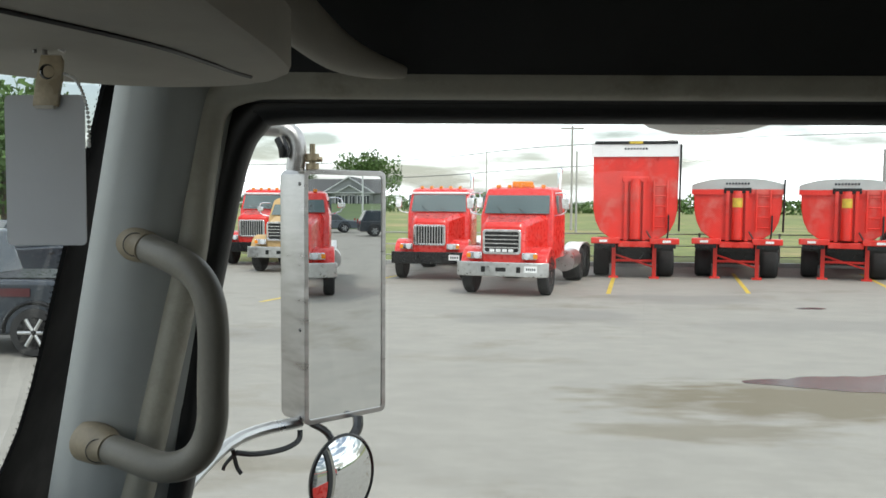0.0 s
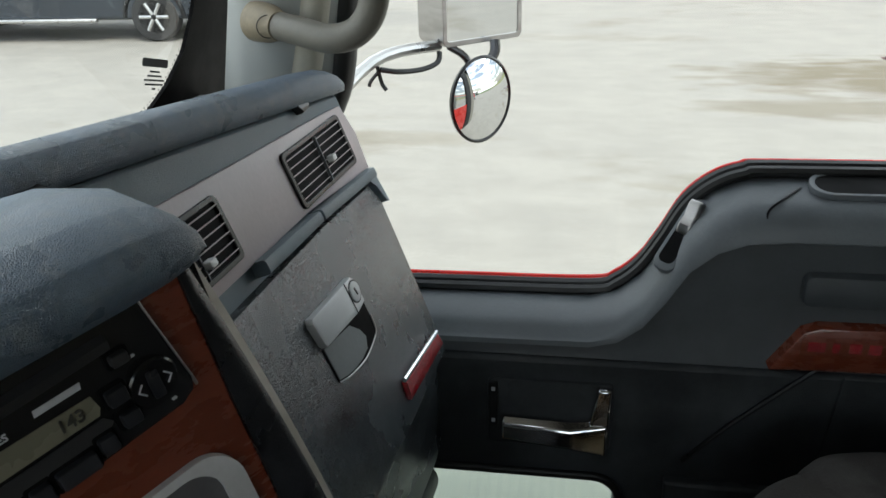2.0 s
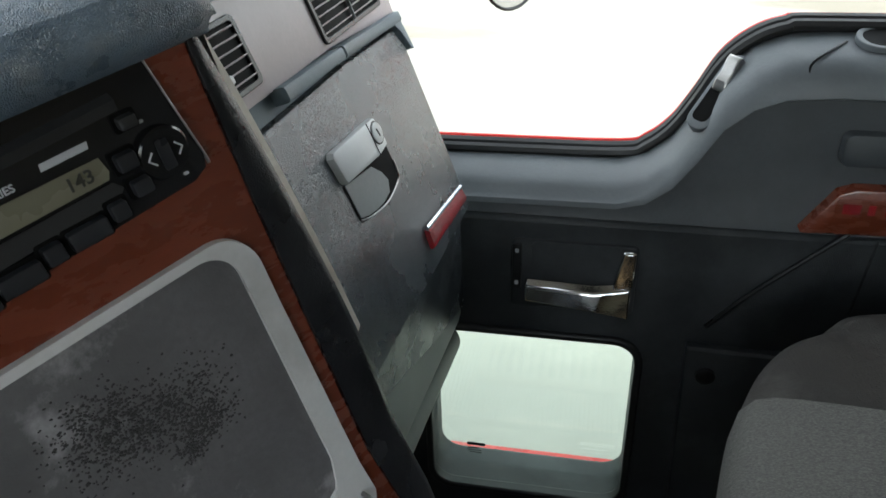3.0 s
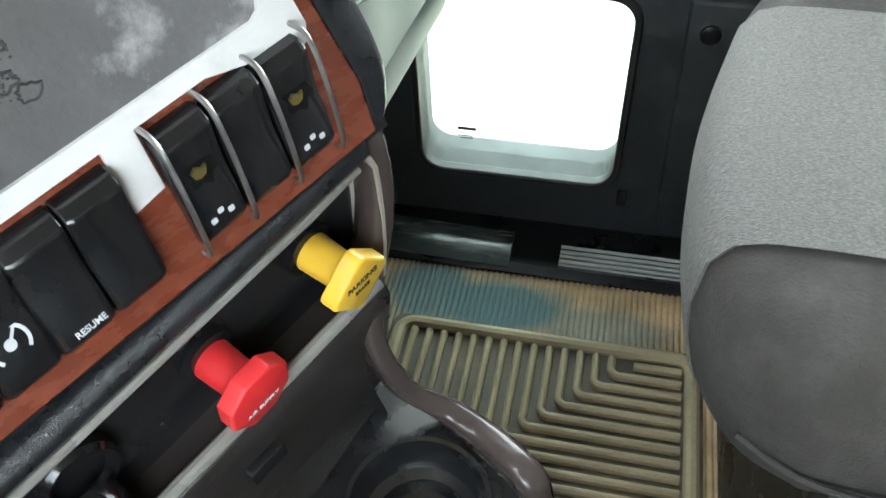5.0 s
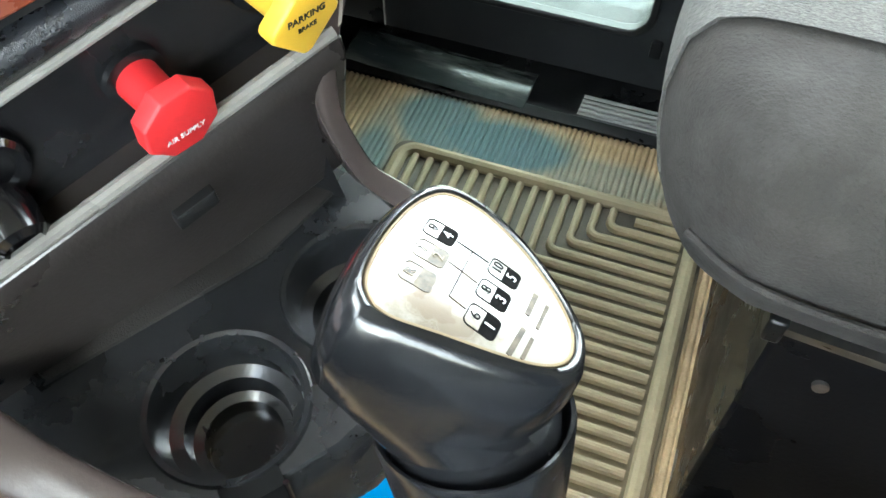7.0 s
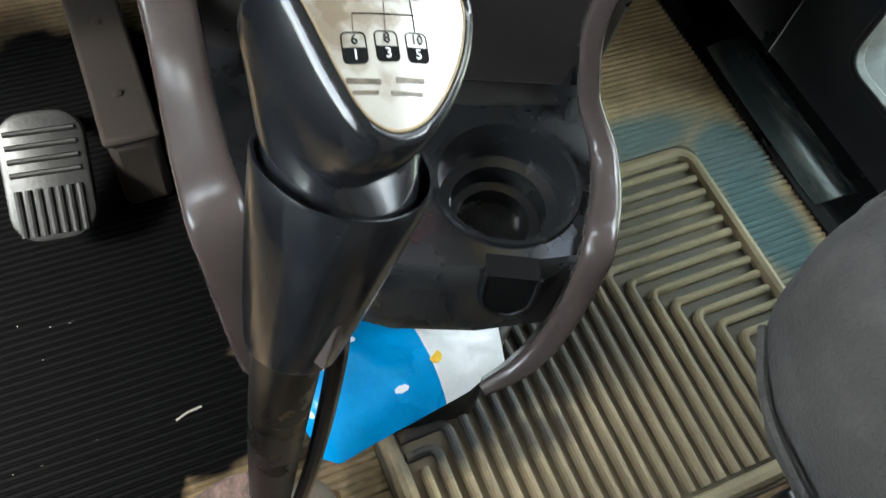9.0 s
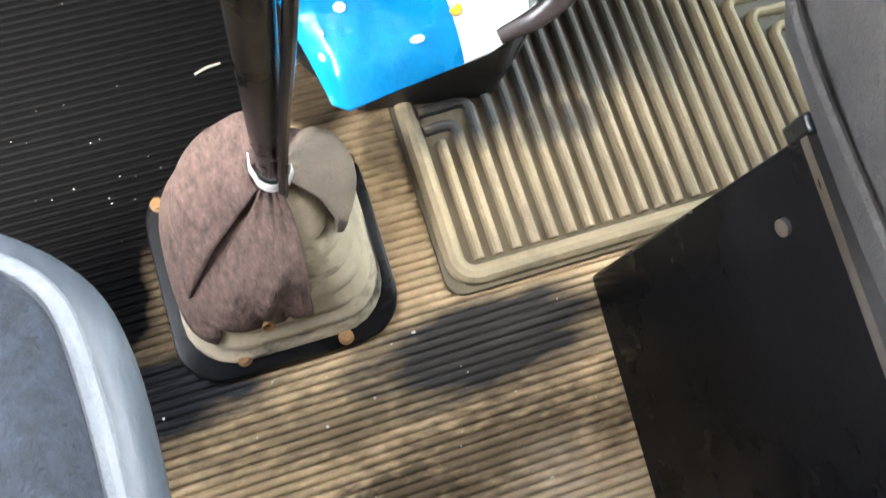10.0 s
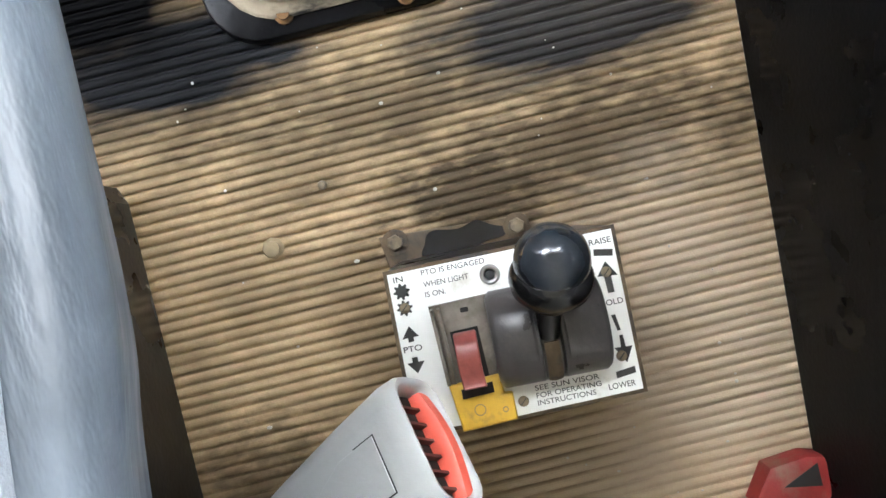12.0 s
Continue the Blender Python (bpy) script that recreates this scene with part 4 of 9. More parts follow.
# pull cup on the belt's top: flush floor painted black for the recess shade
fc_ = plane_f((0.445, DY + 0.062, 0.8125), (1, 0, 0), (0, 0.98, 0.18))
bm = B()
ring(bm, fc_, rrect(0.252, 0.052, 0.025, 6), rrect(0.238, 0.042, 0.020, 6), -0.006, 0.0015)
cup = part("pull_cup", bm, DOORLIGHT, door, "recessed pull cup", bevel=0.001)
bm = B()
slab(bm, fc_, rrect(0.239, 0.043, 0.020, 6), -0.004, 0.0004)
part("cup_floor", bm, FLATBLACK, cup)
bm = B()
tube(bm, [(0.31, DY + 0.062, 0.8075), (0.285, DY + 0.035, 0.802), (0.268, DY + 0.022, 0.792), (0.268, DY + 0.013, 0.775)], 0.0015, n=6)
part("belt_seam", bm, BLACK, door)
bm = B()
pts = [(0.288, 0.596), (0.32, 0.596), (0.66, 0.600), (0.66, 0.658), (0.340, 0.656), (0.322, 0.649)]
slab(bm, fd, pts, -0.012, 0.010, 0.003)
wd = part("wood_trim", bm, WOOD, door, "mahogany look trim plate")
bm = B()
slab(bm, fd, shift(rrect(0.16, 0.026, 0.004), 0.40, 0.632), 0.010, 0.0115, 0.0005)
part("badge_plate", bm, WOOD, wd)
bm = B()
for i, w in enumerate((0.02, 0.008, 0.014, 0.014, 0.014)):
    slab(bm, fd, shift(rrect(w, 0.013, 0.001), 0.338 + 0.022 * i, 0.632), 0.0115, 0.0122)
part("badge", bm, REDREFLECT, wd, smooth=0)
# lower pocket bulge behind the look-down window, with its stud
bm = B()
slab(bm, fd, [(0.178, 0.41), (0.66, 0.40), (0.66, 0.0), (0.20, 0.0), (0.188, 0.06)], -0.002, 0.014, 0.006)
pk = part("pocket_panel", bm, DOORGREY, door, bevel=0.003)
bm = B()
lathe(bm, fd(0.209, 0.365, 0.013), (0, -1, 0), [(0.014, 0), (0.013, 0.004), (0.009, 0.006), (0.002, 0.006)], 20)
part("stud", bm, BLACK, pk)
bm = B()
slab(bm, fd, shift(rrect(0.018, 0.03, 0.006), 0.135, 0.06), -0.002, 0.008, 0.003)
tube(bm, [fd(0.345, 0.595, 0.004), fd(0.25, 0.50, 0.004), fd(0.20, 0.44, 0.004)], 0.003, n=6)
part("panel_seam", bm, BLACK, door)
# sill with its kick plate and speaker-like grille
sill = thing("door_sill", (0, 0.8, -0.05), "dark door sill with a worn steel kick plate and ribbed grille", "sill", kind="structure")
bm = B()
loft(bm, [[V((x, 0.752, -0.06)), V((x, 0.752, 0.004)), V((x, 0.768, 0.008)), V((x, 0.80, -0.012)), V((x, 0.885, -0.014)), V((x, 0.885, -0.06))] for x in (-0.74, 0.9)])
part("sill_body", bm, BLACK, sill)
bm = B()
loft(bm, [[V((x, 0.757, z)), V((x, 0.785, z + 0.006)), V((x, 0.828, z + 0.003)), V((x, 0.842, z - 0.006))] for x, z in ((-0.31, 0.018), (-0.27, 0.014), (-0.12, 0.008), (-0.022, 0.006))], cap=True)
part("kick_plate", bm, KICK, sill, "worn glossy dark kick plate", bevel=0.002)
for p in ((-0.043, 0.792, -0.006), (-0.23, 0.80, 0.012)):
    bm = B()
    cyl(bm, V(p) - V((0, 0, 0.004)), V(p) + V((0, 0, 0.004)), 0.005, 0.004, 12)
    part("screw_hole", bm, BLACK, sill)
for i in range(6):
    bm = B()
    y = 0.770 + 0.0125 * i
    tube(bm, [(0.052, y, 0.001 - 0.0028 * i), (0.36, y, 0.001 - 0.0028 * i)], 0.0034, n=8, smooth=False)
    part("grille_bar", bm, GRILLEBAR, sill)

# ---- passenger side of the dash ----
P0, DU, DV = V((-0.178, 0.68, 0.785)), V((0.09, 1, 0)).normalized(), V((-0.37, 0, 1)).normalized()
fp = plane_f(P0, DU, DV)       # u towards the door, v up the slope, d out of the dash
dash = thing("dashboard", (-0.35, 0.4, 0.5), "grey and black dashboard with a mauve vent panel and padded top", "dashboard")
bm = B()
pts = [(-0.44, 0.240), (-0.34, 0.226), (0.170, 0.168), (0.172, 0.085), (0.160, -0.10), (0.150, -0.165), (-0.44, -0.165)]
slab(bm, fp, pts, -0.30, -0.004)
part("body", bm, DASHBLUE, dash, bevel=0.004)
# padded top, higher towards the middle, with its rolled front edge
bm = B()
secs = []
for y, e in ((-0.90, 0.0), (0.0, 0.0), (0.2, 0.0), (0.35, 0.0), (0.50, 0.0), (0.65, 0.0), (0.77, 0.0), (0.825, 0.002), (0.852, 0.007), (0.868, 0.016)):
    u = y - 0.68
    vb = 0.167 + 0.115 * (0.162 - max(u, -0.36))
    zr = min(0.903 + 0.125 * (0.857 - y), 0.975)
    rear = V((WS(0, zr).x + 0.012, y, zr - 0.004))
    top = fp(u, vb + 0.038 - e, -0.026)
    secs.append([rear, rear.lerp(top, 0.5) + V((0, 0, 0.004)), top, fp(u, vb + 0.036 - e, -0.006), fp(u, vb + 0.027 - e, 0.007 - e * 0.3), fp(u, vb + 0.012 - e * 0.3, 0.010 - e * 0.5), fp(u, vb + 0.002, 0.004 - e * 0.3), fp(u, vb, -0.06), V((rear.x, y, zr - 0.10))])
loft(bm, secs)
part("top_pad", bm, BLUEVINYL, dash, "worn blue grey vinyl top pad", smooth=60)
bm = B()
slab(bm, fp, [(0.06, 0.182), (0.085, 0.180), (0.082, 0.173), (0.066, 0.172)], -0.004, 0.005, 0.002)
part("pad_notch", bm, BLACK, dash)
# vent panel with two louvred vents
VA, VB = (0.062, 0.123), (-0.184, 0.131)
bm = B()
fr_o = [(-0.30, 0.181), (-0.20, 0.176), (-0.10, 0.170), (0.10, 0.160), (0.155, 0.156), (0.166, 0.120), (0.160, 0.078), (0.0, 0.090), (-0.30, 0.092)]
slab(bm, fp, fr_o, -0.01, 0.001, 0.001)
part("vent_panel", bm, VENTPANEL, dash, "mauve grey vent panel")
for (cu, cv), w in ((VA, 0.134), (VB, 0.100)):
    h = 0.048
    bm = B()
    ring(bm, fp, shift(rrect(w + 0.012, h + 0.010, 0.006, 3), cu, cv), shift(rrect(w, h, 0.004, 3), cu, cv), 0.0, 0.004)
    vent = part("air_vent", bm, BLACK, dash, "black louvred air vent", bevel=0.001)
    bm = B()
    slab(bm, fp, shift(rrect(w, h, 0.004, 3), cu, cv), 0.0012, 0.0018)
    part("vent_well", bm, FLATBLACK, vent)
    for i in range(6):
        v = cv - h / 2 + h * (i + 0.5) / 6
        bm = B()
        loft(bm, [[fp(cu + k * w / 2, v - 0.0008, 0.002), fp(cu + k * w / 2, v + 0.0002, 0.002), fp(cu + k * w / 2, v + 0.0012, 0.0045), fp(cu + k * w / 2, v + 0.0002, 0.0045)] for k in (-1, 1)])
        part("louvre", bm, VENTPANEL, vent)
    bm = box(B(), (-0.0008, -h / 2, 0), (0.0008, h / 2, 0.003), frame_m(fp(cu, cv, 0.003), DU, DV))
    part("vane", bm, DOORLIGHT, vent, smooth=0)
    bm = B()
    slab(bm, fp, shift(rrect(0.010, 0.007, 0.002), cu + (0.010 if cu > 0 else 0.004), cv - (0.004 if cu > 0 else 0.012)), 0.006, 0.013, 0.002)
    part("tab", bm, WHITE, vent, "white vent tab")
# ledge pieces under the vents
bm = B()
slab(bm, fp, [(-0.12, 0.092), (-0.002, 0.088), (-0.002, 0.076), (-0.12, 0.078)], -0.004, 0.012, 0.003)
slab(bm, fp, [(0.002, 0.088), (0.150, 0.080), (0.150, 0.068), (0.002, 0.076)], -0.004, 0.012, 0.003)
part("vent_ledge", bm, DASHBLUE, dash)
# glove box
glove = part("glove_door", slab(B(), fp, [(-0.44, 0.072), (0.0, 0.072), (0.130, 0.066), (0.146, 0.040), (0.142, -0.10), (0.135, -0.163), (-0.44, -0.163)], -0.01, 0.007, 0.005), GLOVE, dash, "worn black vinyl glove box door")
bm = B()
slab(bm, fp, [(0.128, 0.078), (0.150, 0.074), (0.157, 0.035), (0.145, 0.038), (0.140, 0.062), (0.126, 0.068)], 0.0, 0.011, 0.003)
part("corner_flap", bm, DASHBLUE, glove, "lifted grey trim corner")
bm = B()
slab(bm, fp, [(-0.1045, 0.0170), (-0.1010, 0.0216), (-0.0300, 0.0182), (-0.0095, 0.0172), (-0.0058, 0.0130), (-0.0022, -0.0110), (-0.0040, -0.0146), (-0.0240, -0.0168), (-0.0980, -0.0105), (-0.1010, -0.0070)], 0.007, 0.015, 0.003)
part("latch_plate", bm, LATCH, glove, "pale silver latch plate")
bm = B()
tube(bm, [fp(-0.0280, 0.0180, 0.0152), fp(-0.0265, -0.0165, 0.0152)], 0.0005, n=5, smooth=False)
ring(bm, lambda a, b, d: fp(-0.0150 + a, 0.0030 + b, d), [(0.0118 * math.cos(t), 0.0118 * math.sin(t)) for t in [2 * math.pi * k / 28 for k in range(28)]], [(0.0104 * math.cos(t), 0.0104 * math.sin(t)) for t in [2 * math.pi * k / 28 for k in range(28)]], 0.0148, 0.0154)
part("latch_seam", bm, INK, glove, smooth=0)
bm = B()
lathe(bm, fp(-0.0150, 0.0030, 0.0148), fp(0, 0, 1) - fp(0, 0, 0), [(0.0103, 0), (0.0103, 0.0012), (0.0092, 0.0016), (0.002, 0.0016)], 24)
lock = part("key_lock", bm, LATCH, glove, "round key lock")
bm = box(B(), (-0.0008, -0.004, 0.0012), (0.0008, 0.004, 0.0020), frame_m(fp(-0.0150, 0.0030, 0.0150), (DU + DV * 0.25).normalized(), DV))
part("key_slot", bm, INK, lock, smooth=0)
# finger recess under the plate: painted black shade round a grey curved floor
LIP = [(-0.1001, -0.0114), (-0.0990, -0.030), (-0.0984, -0.0479), (-0.082, -0.0535), (-0.0651, -0.0568), (-0.048, -0.0590), (-0.0323, -0.0592), (-0.012, -0.0560), (0.0023, -0.0504), (0.0045, -0.034), (0.0040, -0.0160)]
bm = B()
slab(bm, fp, LIP, 0.0060, 0.0080)
rc_ = part("finger_recess", bm, FLATBLACK, glove, "black recess under the latch")
bm = B()
slab(bm, fp, [(-0.0975, -0.0120), (-0.0965, -0.0460), (-0.0810, -0.0515), (-0.0640, -0.0545), (-0.0470, -0.0560), (-0.0290, -0.0540), (-0.0215, -0.0440), (-0.0270, -0.0330), (-0.0410, -0.0200)], 0.0080, 0.0086)
part("recess_floor", bm, RECESSGREY, rc_, "smooth grey recess floor")
bm = B()
tube(bm, [fp(u, v, 0.0085) for u, v in LIP[2:-1]], 0.0009, n=6)
part("recess_lip", bm, STEEL, rc_)
bm = B()
slab(bm, fp, [(0.0045, -0.1195), (0.1220, -0.1300), (0.1245, -0.1465), (0.0010, -0.1400)], 0.006, 0.013, 0.002)
rf = part("reflector", bm, REDREFLECT, glove, "red reflector strip")
bm = B()
tube(bm, [fp(0.0042, -0.1170, 0.0115), fp(0.1222, -0.1280, 0.0115)], 0.0028, n=8, smooth=False)
part("reflector_edge", bm, CHROME, rf, "chrome edge")
# lower panels under the glove box
bm = B()
loft(bm, [[V((xo, y, 0.630)), V((xo, y, 0.45)), V((xo - 0.004, y, 0.432)), V((xo - 0.10, y, 0.430)), V((xo - 0.12, y, 0.625))] for xo, y in ((-0.174, 0.30), (-0.124, 0.855))])
part("knee_panel", bm, DUCTGREEN, dash, "pale grey green knee panel under the glove box", bevel=0.004)
fkn = plane_f((-0.201, 0.0, 0.0), (0.09, 1, 0), (0, 0, 1))
bm = B()
slab(bm, fkn, [(0.30, 0.631), (0.848, 0.631), (0.857, 0.462), (0.72, 0.500), (0.57, 0.552), (0.40, 0.605), (0.30, 0.626)], -0.01, 0.004, 0.002)
part("knee_trim", bm, GLOVE, dash, "dark vinyl edge of the knee panel")
bm = B()
tube(bm, [(-0.225, 0.10, 0.400), (-0.171, 0.70, 0.400), (-0.157, 0.858, 0.398)], 0.031, n=18, smooth=False)
part("heater_duct", bm, DUCTGREEN, dash, "round pale heater duct")
# driver's side of the dash
bm = B()
loft(bm, [[V((-0.478, y, 0.85)), V((-0.45, y, 0.90)), V((-0.36, y, 0.90)), V((-0.33, y, 0.60)), V((-0.40, y, 0.46)), V((-0.478, y, 0.46))] for y in (-0.97, -0.06)])
part("driver_body", bm, BLACK, dash, "dark driver side dash")

# ---- centre stack, turned to the driver ----
SU, SN = V((0.5, 0.866, 0)), V((0.866, -0.5, 0))


def table(z, rows):
    for (z1, a), (z0, b) in zip(rows, rows[1:]):
        if z >= z0:
            return lerp(b, a, (z - z0) / (z1 - z0))
    return rows[-1][1]


NZ = [(1.2, -0.30), (1.0, -0.287), (0.93, -0.278), (0.71, -0.2515), (0.60, -0.211), (0.55, -0.2), (0.45, -0.195), (0.0, -0.19)]
RZ = [(1.2, 0.17), (1.0, 0.197), (0.91, 0.212), (0.826, 0.228), (0.73, 0.247), (0.64, 0.266), (0.55, 0.262), (0.0, 0.25)]


def S(u, z, d=0.0):
    """Centre stack: u across to the passenger, z height (sheared as the panel leans), d out of the face."""
    return SU * u + SN * (table(z, NZ) + d) + V((0, 0, z + 0.11 * (u - 0.2)))


def SR(a, z, d=0.0):
    """As S, with a counted from the stack's slanting right edge."""
    return S(table(z, RZ) + a, z, d)



def keep_in(bm):
    """Holds a dash piece behind the windshield."""
    for v in bm.verts:
        v.co.x = max(v.co.x, WS(0, v.co.z).x + 0.03)
    return bm


stack = thing("centre_stack", (-0.25, 0.2, 0.6), "centre dash stack with mahogany look trim, radio and rocker switches", "dash panel")
bm = B()
zz = [0.60, 0.65, 0.73, 0.83, 0.91, 1.0]
loft(bm, [[SR(0.009, z, -0.002), SR(0.009, z, -0.24), SR(-0.55, z, -0.24), SR(-0.55, z, -0.002)] for z in zz])
keep_in(bm)
part("body", bm, BLACK, stack)
EDGE_AT = ((0.612, 0.008), (0.618, 0.013), (0.630, 0.0175), (0.66, 0.022), (0.73, 0.0250), (0.787, 0.0255), (0.83, 0.0235), (0.879, 0.0195), (0.91, 0.0165), (0.9555, 0.0104), (1.0, 0.003))
ZS = sorted({0.612, 0.618, 0.63, 0.64, 0.66, 0.70, 0.71, 0.73, 0.76, 0.787, 0.826, 0.85, 0.879, 0.91, 0.93, 0.9555, 0.98, 1.0})
EDGE = [(z, table(z, EDGE_AT[::-1])) for z in ZS]
bm = B()
loft(bm, [[SR(e, z, -0.02), SR(e, z, -0.001), SR(e - 0.0015, z, 0.003), SR(max(e - 0.006, 0.0), z, 0.006), SR(-0.002, z, 0.0068), SR(-0.0046, z, 0.0062), SR(-0.0046, z, -0.02)] for z, e in EDGE])
part("edge_rail", bm, ROLLDARK, stack, "scuffed black padded edge", smooth=60)
bm = B()
loft(bm, [[SR(e + 0.0004, z, -0.05), SR(e + 0.0064, z, -0.05), SR(e + 0.0064, z, -0.006), SR(e + 0.0004, z, -0.002)] for z, e in EDGE if z > 0.78])
part("side_strip", bm, CREAM, stack, "pale edge of the side trim")
# mahogany look face: upper with radio hole, lower band and right upright
bm = B()
grid = []
for z in [0.606] + ZS:
    grid.append([SR(-0.55, z, 0), SR(-0.004, z, 0), SR(-0.004, z, 0.004), SR(-0.55, z, 0.004)])
loft(bm, grid)
part("wood_face", bm, WOOD, stack, "mahogany look face", bevel=0.0015)
# radio
radio = part("radio", slab(B(), lambda u, v, d: SR(u, v, d), [(-0.36, 0.918), (-0.030, 0.9325), (-0.022, 0.9365), (-0.020, 0.944), (-0.029, 0.996), (-0.034, 0.999), (-0.36, 0.999)], 0.003, 0.010, 0.003), GLOSSBLACK, stack, "black car radio with an olive display")
RU = (SU + V((0, 0, 0.11))).normalized()
RV = (SR(0, 0.95) - SR(0, 0.93)).normalized()
bm = B()
slab(bm, SR, [(-0.36, 0.9455), (-0.0668, 0.9535), (-0.0650, 0.957), (-0.0665, 0.9643), (-0.36, 0.9635)], 0.0102, 0.0108)
lcd = part("display", bm, LCD, radio, "olive display")
words("digits", "143", 0.0085, frame_m(SR(-0.078, 0.9588, 0.0112), RU, RV), LCDINK, lcd)
bm = B()
slab(bm, SR, [(-0.0895, 0.9692), (-0.0682, 0.9696), (-0.0675, 0.9728), (-0.0890, 0.9724)], 0.0102, 0.0106)
part("maker_bar", bm, PAPER, radio, smooth=0)
words("series_text", "SERIES", 0.0048, frame_m(SR(-0.1080, 0.9683, 0.0104), RU, RV), PAPER, radio)
# pale fascia under the display, and the raised ridge over it
bm = B()
slab(bm, SR, [(-0.36, 0.9270), (-0.066, 0.9435), (-0.0625, 0.9475), (-0.0660, 0.9515), (-0.36, 0.9425)], 0.0100, 0.0106)
part("fascia", bm, RADIOGREY, radio, "dark grey fascia strip", smooth=0)
bm = B()
loft(bm, [[SR(u, z - 0.004, 0.009), SR(u, z - 0.003, 0.0125), SR(u, z + 0.002, 0.0135), SR(u, z + 0.005, 0.009)] for u, z in ((-0.36, 0.979), (-0.115, 0.980), (-0.060, 0.9825), (-0.050, 0.983))])
part("slot_lip", bm, RADIOGREY, radio, "rounded ridge under the tape slot", smooth=60)
for u, z, w, h, mt in ((-0.0854, 0.9371, 0.0185, 0.0088, BUTTONGREY), (-0.0695, 0.9398, 0.0080, 0.0084, BUTTONGREY), (-0.1179, 0.9336, 0.0190, 0.0090, BUTTONGREY), (-0.1020, 0.9368, 0.0090, 0.0088, BUTTONGREY), (-0.134, 0.9315, 0.0100, 0.0090, BUTTONGREY), (-0.150, 0.930, 0.018, 0.009, BUTTONGREY), (-0.166, 0.929, 0.010, 0.009, BUTTONGREY), (-0.0489, 0.9739, 0.0085, 0.0058, RADIOGREY), (-0.0569, 0.9584, 0.0095, 0.0080, BUTTONGREY), (-0.0555, 0.9450, 0.0090, 0.0075, BUTTONGREY)):
    bm = B()
    slab(bm, SR, shift(rrect(w + 0.0030, h + 0.0034, 0.0016), u, z), 0.0095, 0.0108)
    bt = part("button_well", bm, FLATBLACK, radio, smooth=0)
    bm = B()
    slab(bm, SR, shift(rrect(w, h, 0.0014), u, z), 0.0105, 0.0145, 0.0012)
    part("button", bm, mt, bt)
ctr = SR(-0.0394, 0.9535, 0.0095)
bm = B()
lathe(bm, ctr, SN, [(0.0128, 0), (0.0128, 0.002), (0.0118, 0.0028), (0.002, 0.0028)], 32)
dl = part("dial", bm, GLOSSBLACK, radio, "round four way control pad")
fdl = plane_f(ctr + SN * 0.0030, RU, RV)
bm = B()
slab(bm, fdl, rrect(0.0060, 0.0150, 0.0012), 0.0, 0.0016, 0.0006)
part("pad_bar", bm, BUTTONGREY, dl)
for k in (-1, 1):
    bm = B()
    tube(bm, [fdl(k * 0.0058, 0.0032, 0.0004), fdl(k * 0.0088, 0.0, 0.0004), fdl(k * 0.0058, -0.0032, 0.0004)], 0.0005, n=5, smooth=False)
    part("pad_arrow", bm, PAPER, dl)
for u, z in ((-0.0425, 0.9705), (-0.0335, 0.9395), (-0.0305, 0.9590)):
    bm = B()
    slab(bm, SR, shift(rrect(0.0026, 0.0014, 0.0006), u, z), 0.0100, 0.0106)
    part("pad_mark", bm, PAPER, radio, smooth=0)
bm = B()
tube(bm, [SR(-0.0300, 0.9985, 0.0085), SR(-0.0262, 0.975, 0.0085), SR(-0.0206, 0.943, 0.0085), SR(-0.0196, 0.9375, 0.0075)], 0.0009, n=6)
part("bezel_edge", bm, STEEL, radio, "thin worn edge of the radio opening")
# scuffed grey panel with a silver surround
bm = B()
outl = [(-0.55, 0.692), (-0.085, 0.694), (-0.055, 0.686), (-0.030, 0.677), (-0.021, 0.679), (-0.016, 0.688), (-0.0155, 0.712), (-0.0165, 0.85), (-0.0165, 0.8750), (-0.0168, 0.8792), (-0.0178, 0.8832), (-0.0194, 0.8870), (-0.0216, 0.8904), (-0.0244, 0.8934), (-0.0275, 0.8958), (-0.0310, 0.8976), (-0.0347, 0.8986), (-0.0385, 0.8990), (-0.55, 0.897)]
innl = [(-0.55, 0.705), (-0.085, 0.704), (-0.055, 0.704), (-0.044, 0.704), (-0.038, 0.707), (-0.0355, 0.712), (-0.031, 0.730), (-0.030, 0.85), (-0.0300, 0.8750), (-0.0303, 0.8782), (-0.0311, 0.8813), (-0.0324, 0.8842), (-0.0342, 0.8869), (-0.0364, 0.8892), (-0.0390, 0.8910), (-0.0418, 0.8924), (-0.0449, 0.8932), (-0.0480, 0.8935), (-0.55, 0.891)]
ring(bm, SR, outl, innl, 0.0, 0.008)
part("silver_surround", bm, SILVER, stack, "silver painted surround", bevel=0.003, seg=3)
bm = B()
loft(bm, [[SR(-0.55, z, 0.0045), SR(-0.028, z, 0.0045), SR(-0.028, z, 0.0055), SR(-0.55, z, 0.0055)] for z in (0.7035, 0.75, 0.80, 0.85, 0.892)])
gp = part("grey_panel", bm, GREYPANEL, stack, "scuffed grey panel with glue marks")
bm = B()
lathe(bm, SR(-0.212, 0.722, 0.006), SN + V((0, 0, 0.3)), [(0.0205, 0), (0.0205, 0.004), (0.0185, 0.007), (0.0160, 0.004), (0.001, 0.003)], 36)
part("round_port", bm, GLOSSBLACK, gp, "round black port")
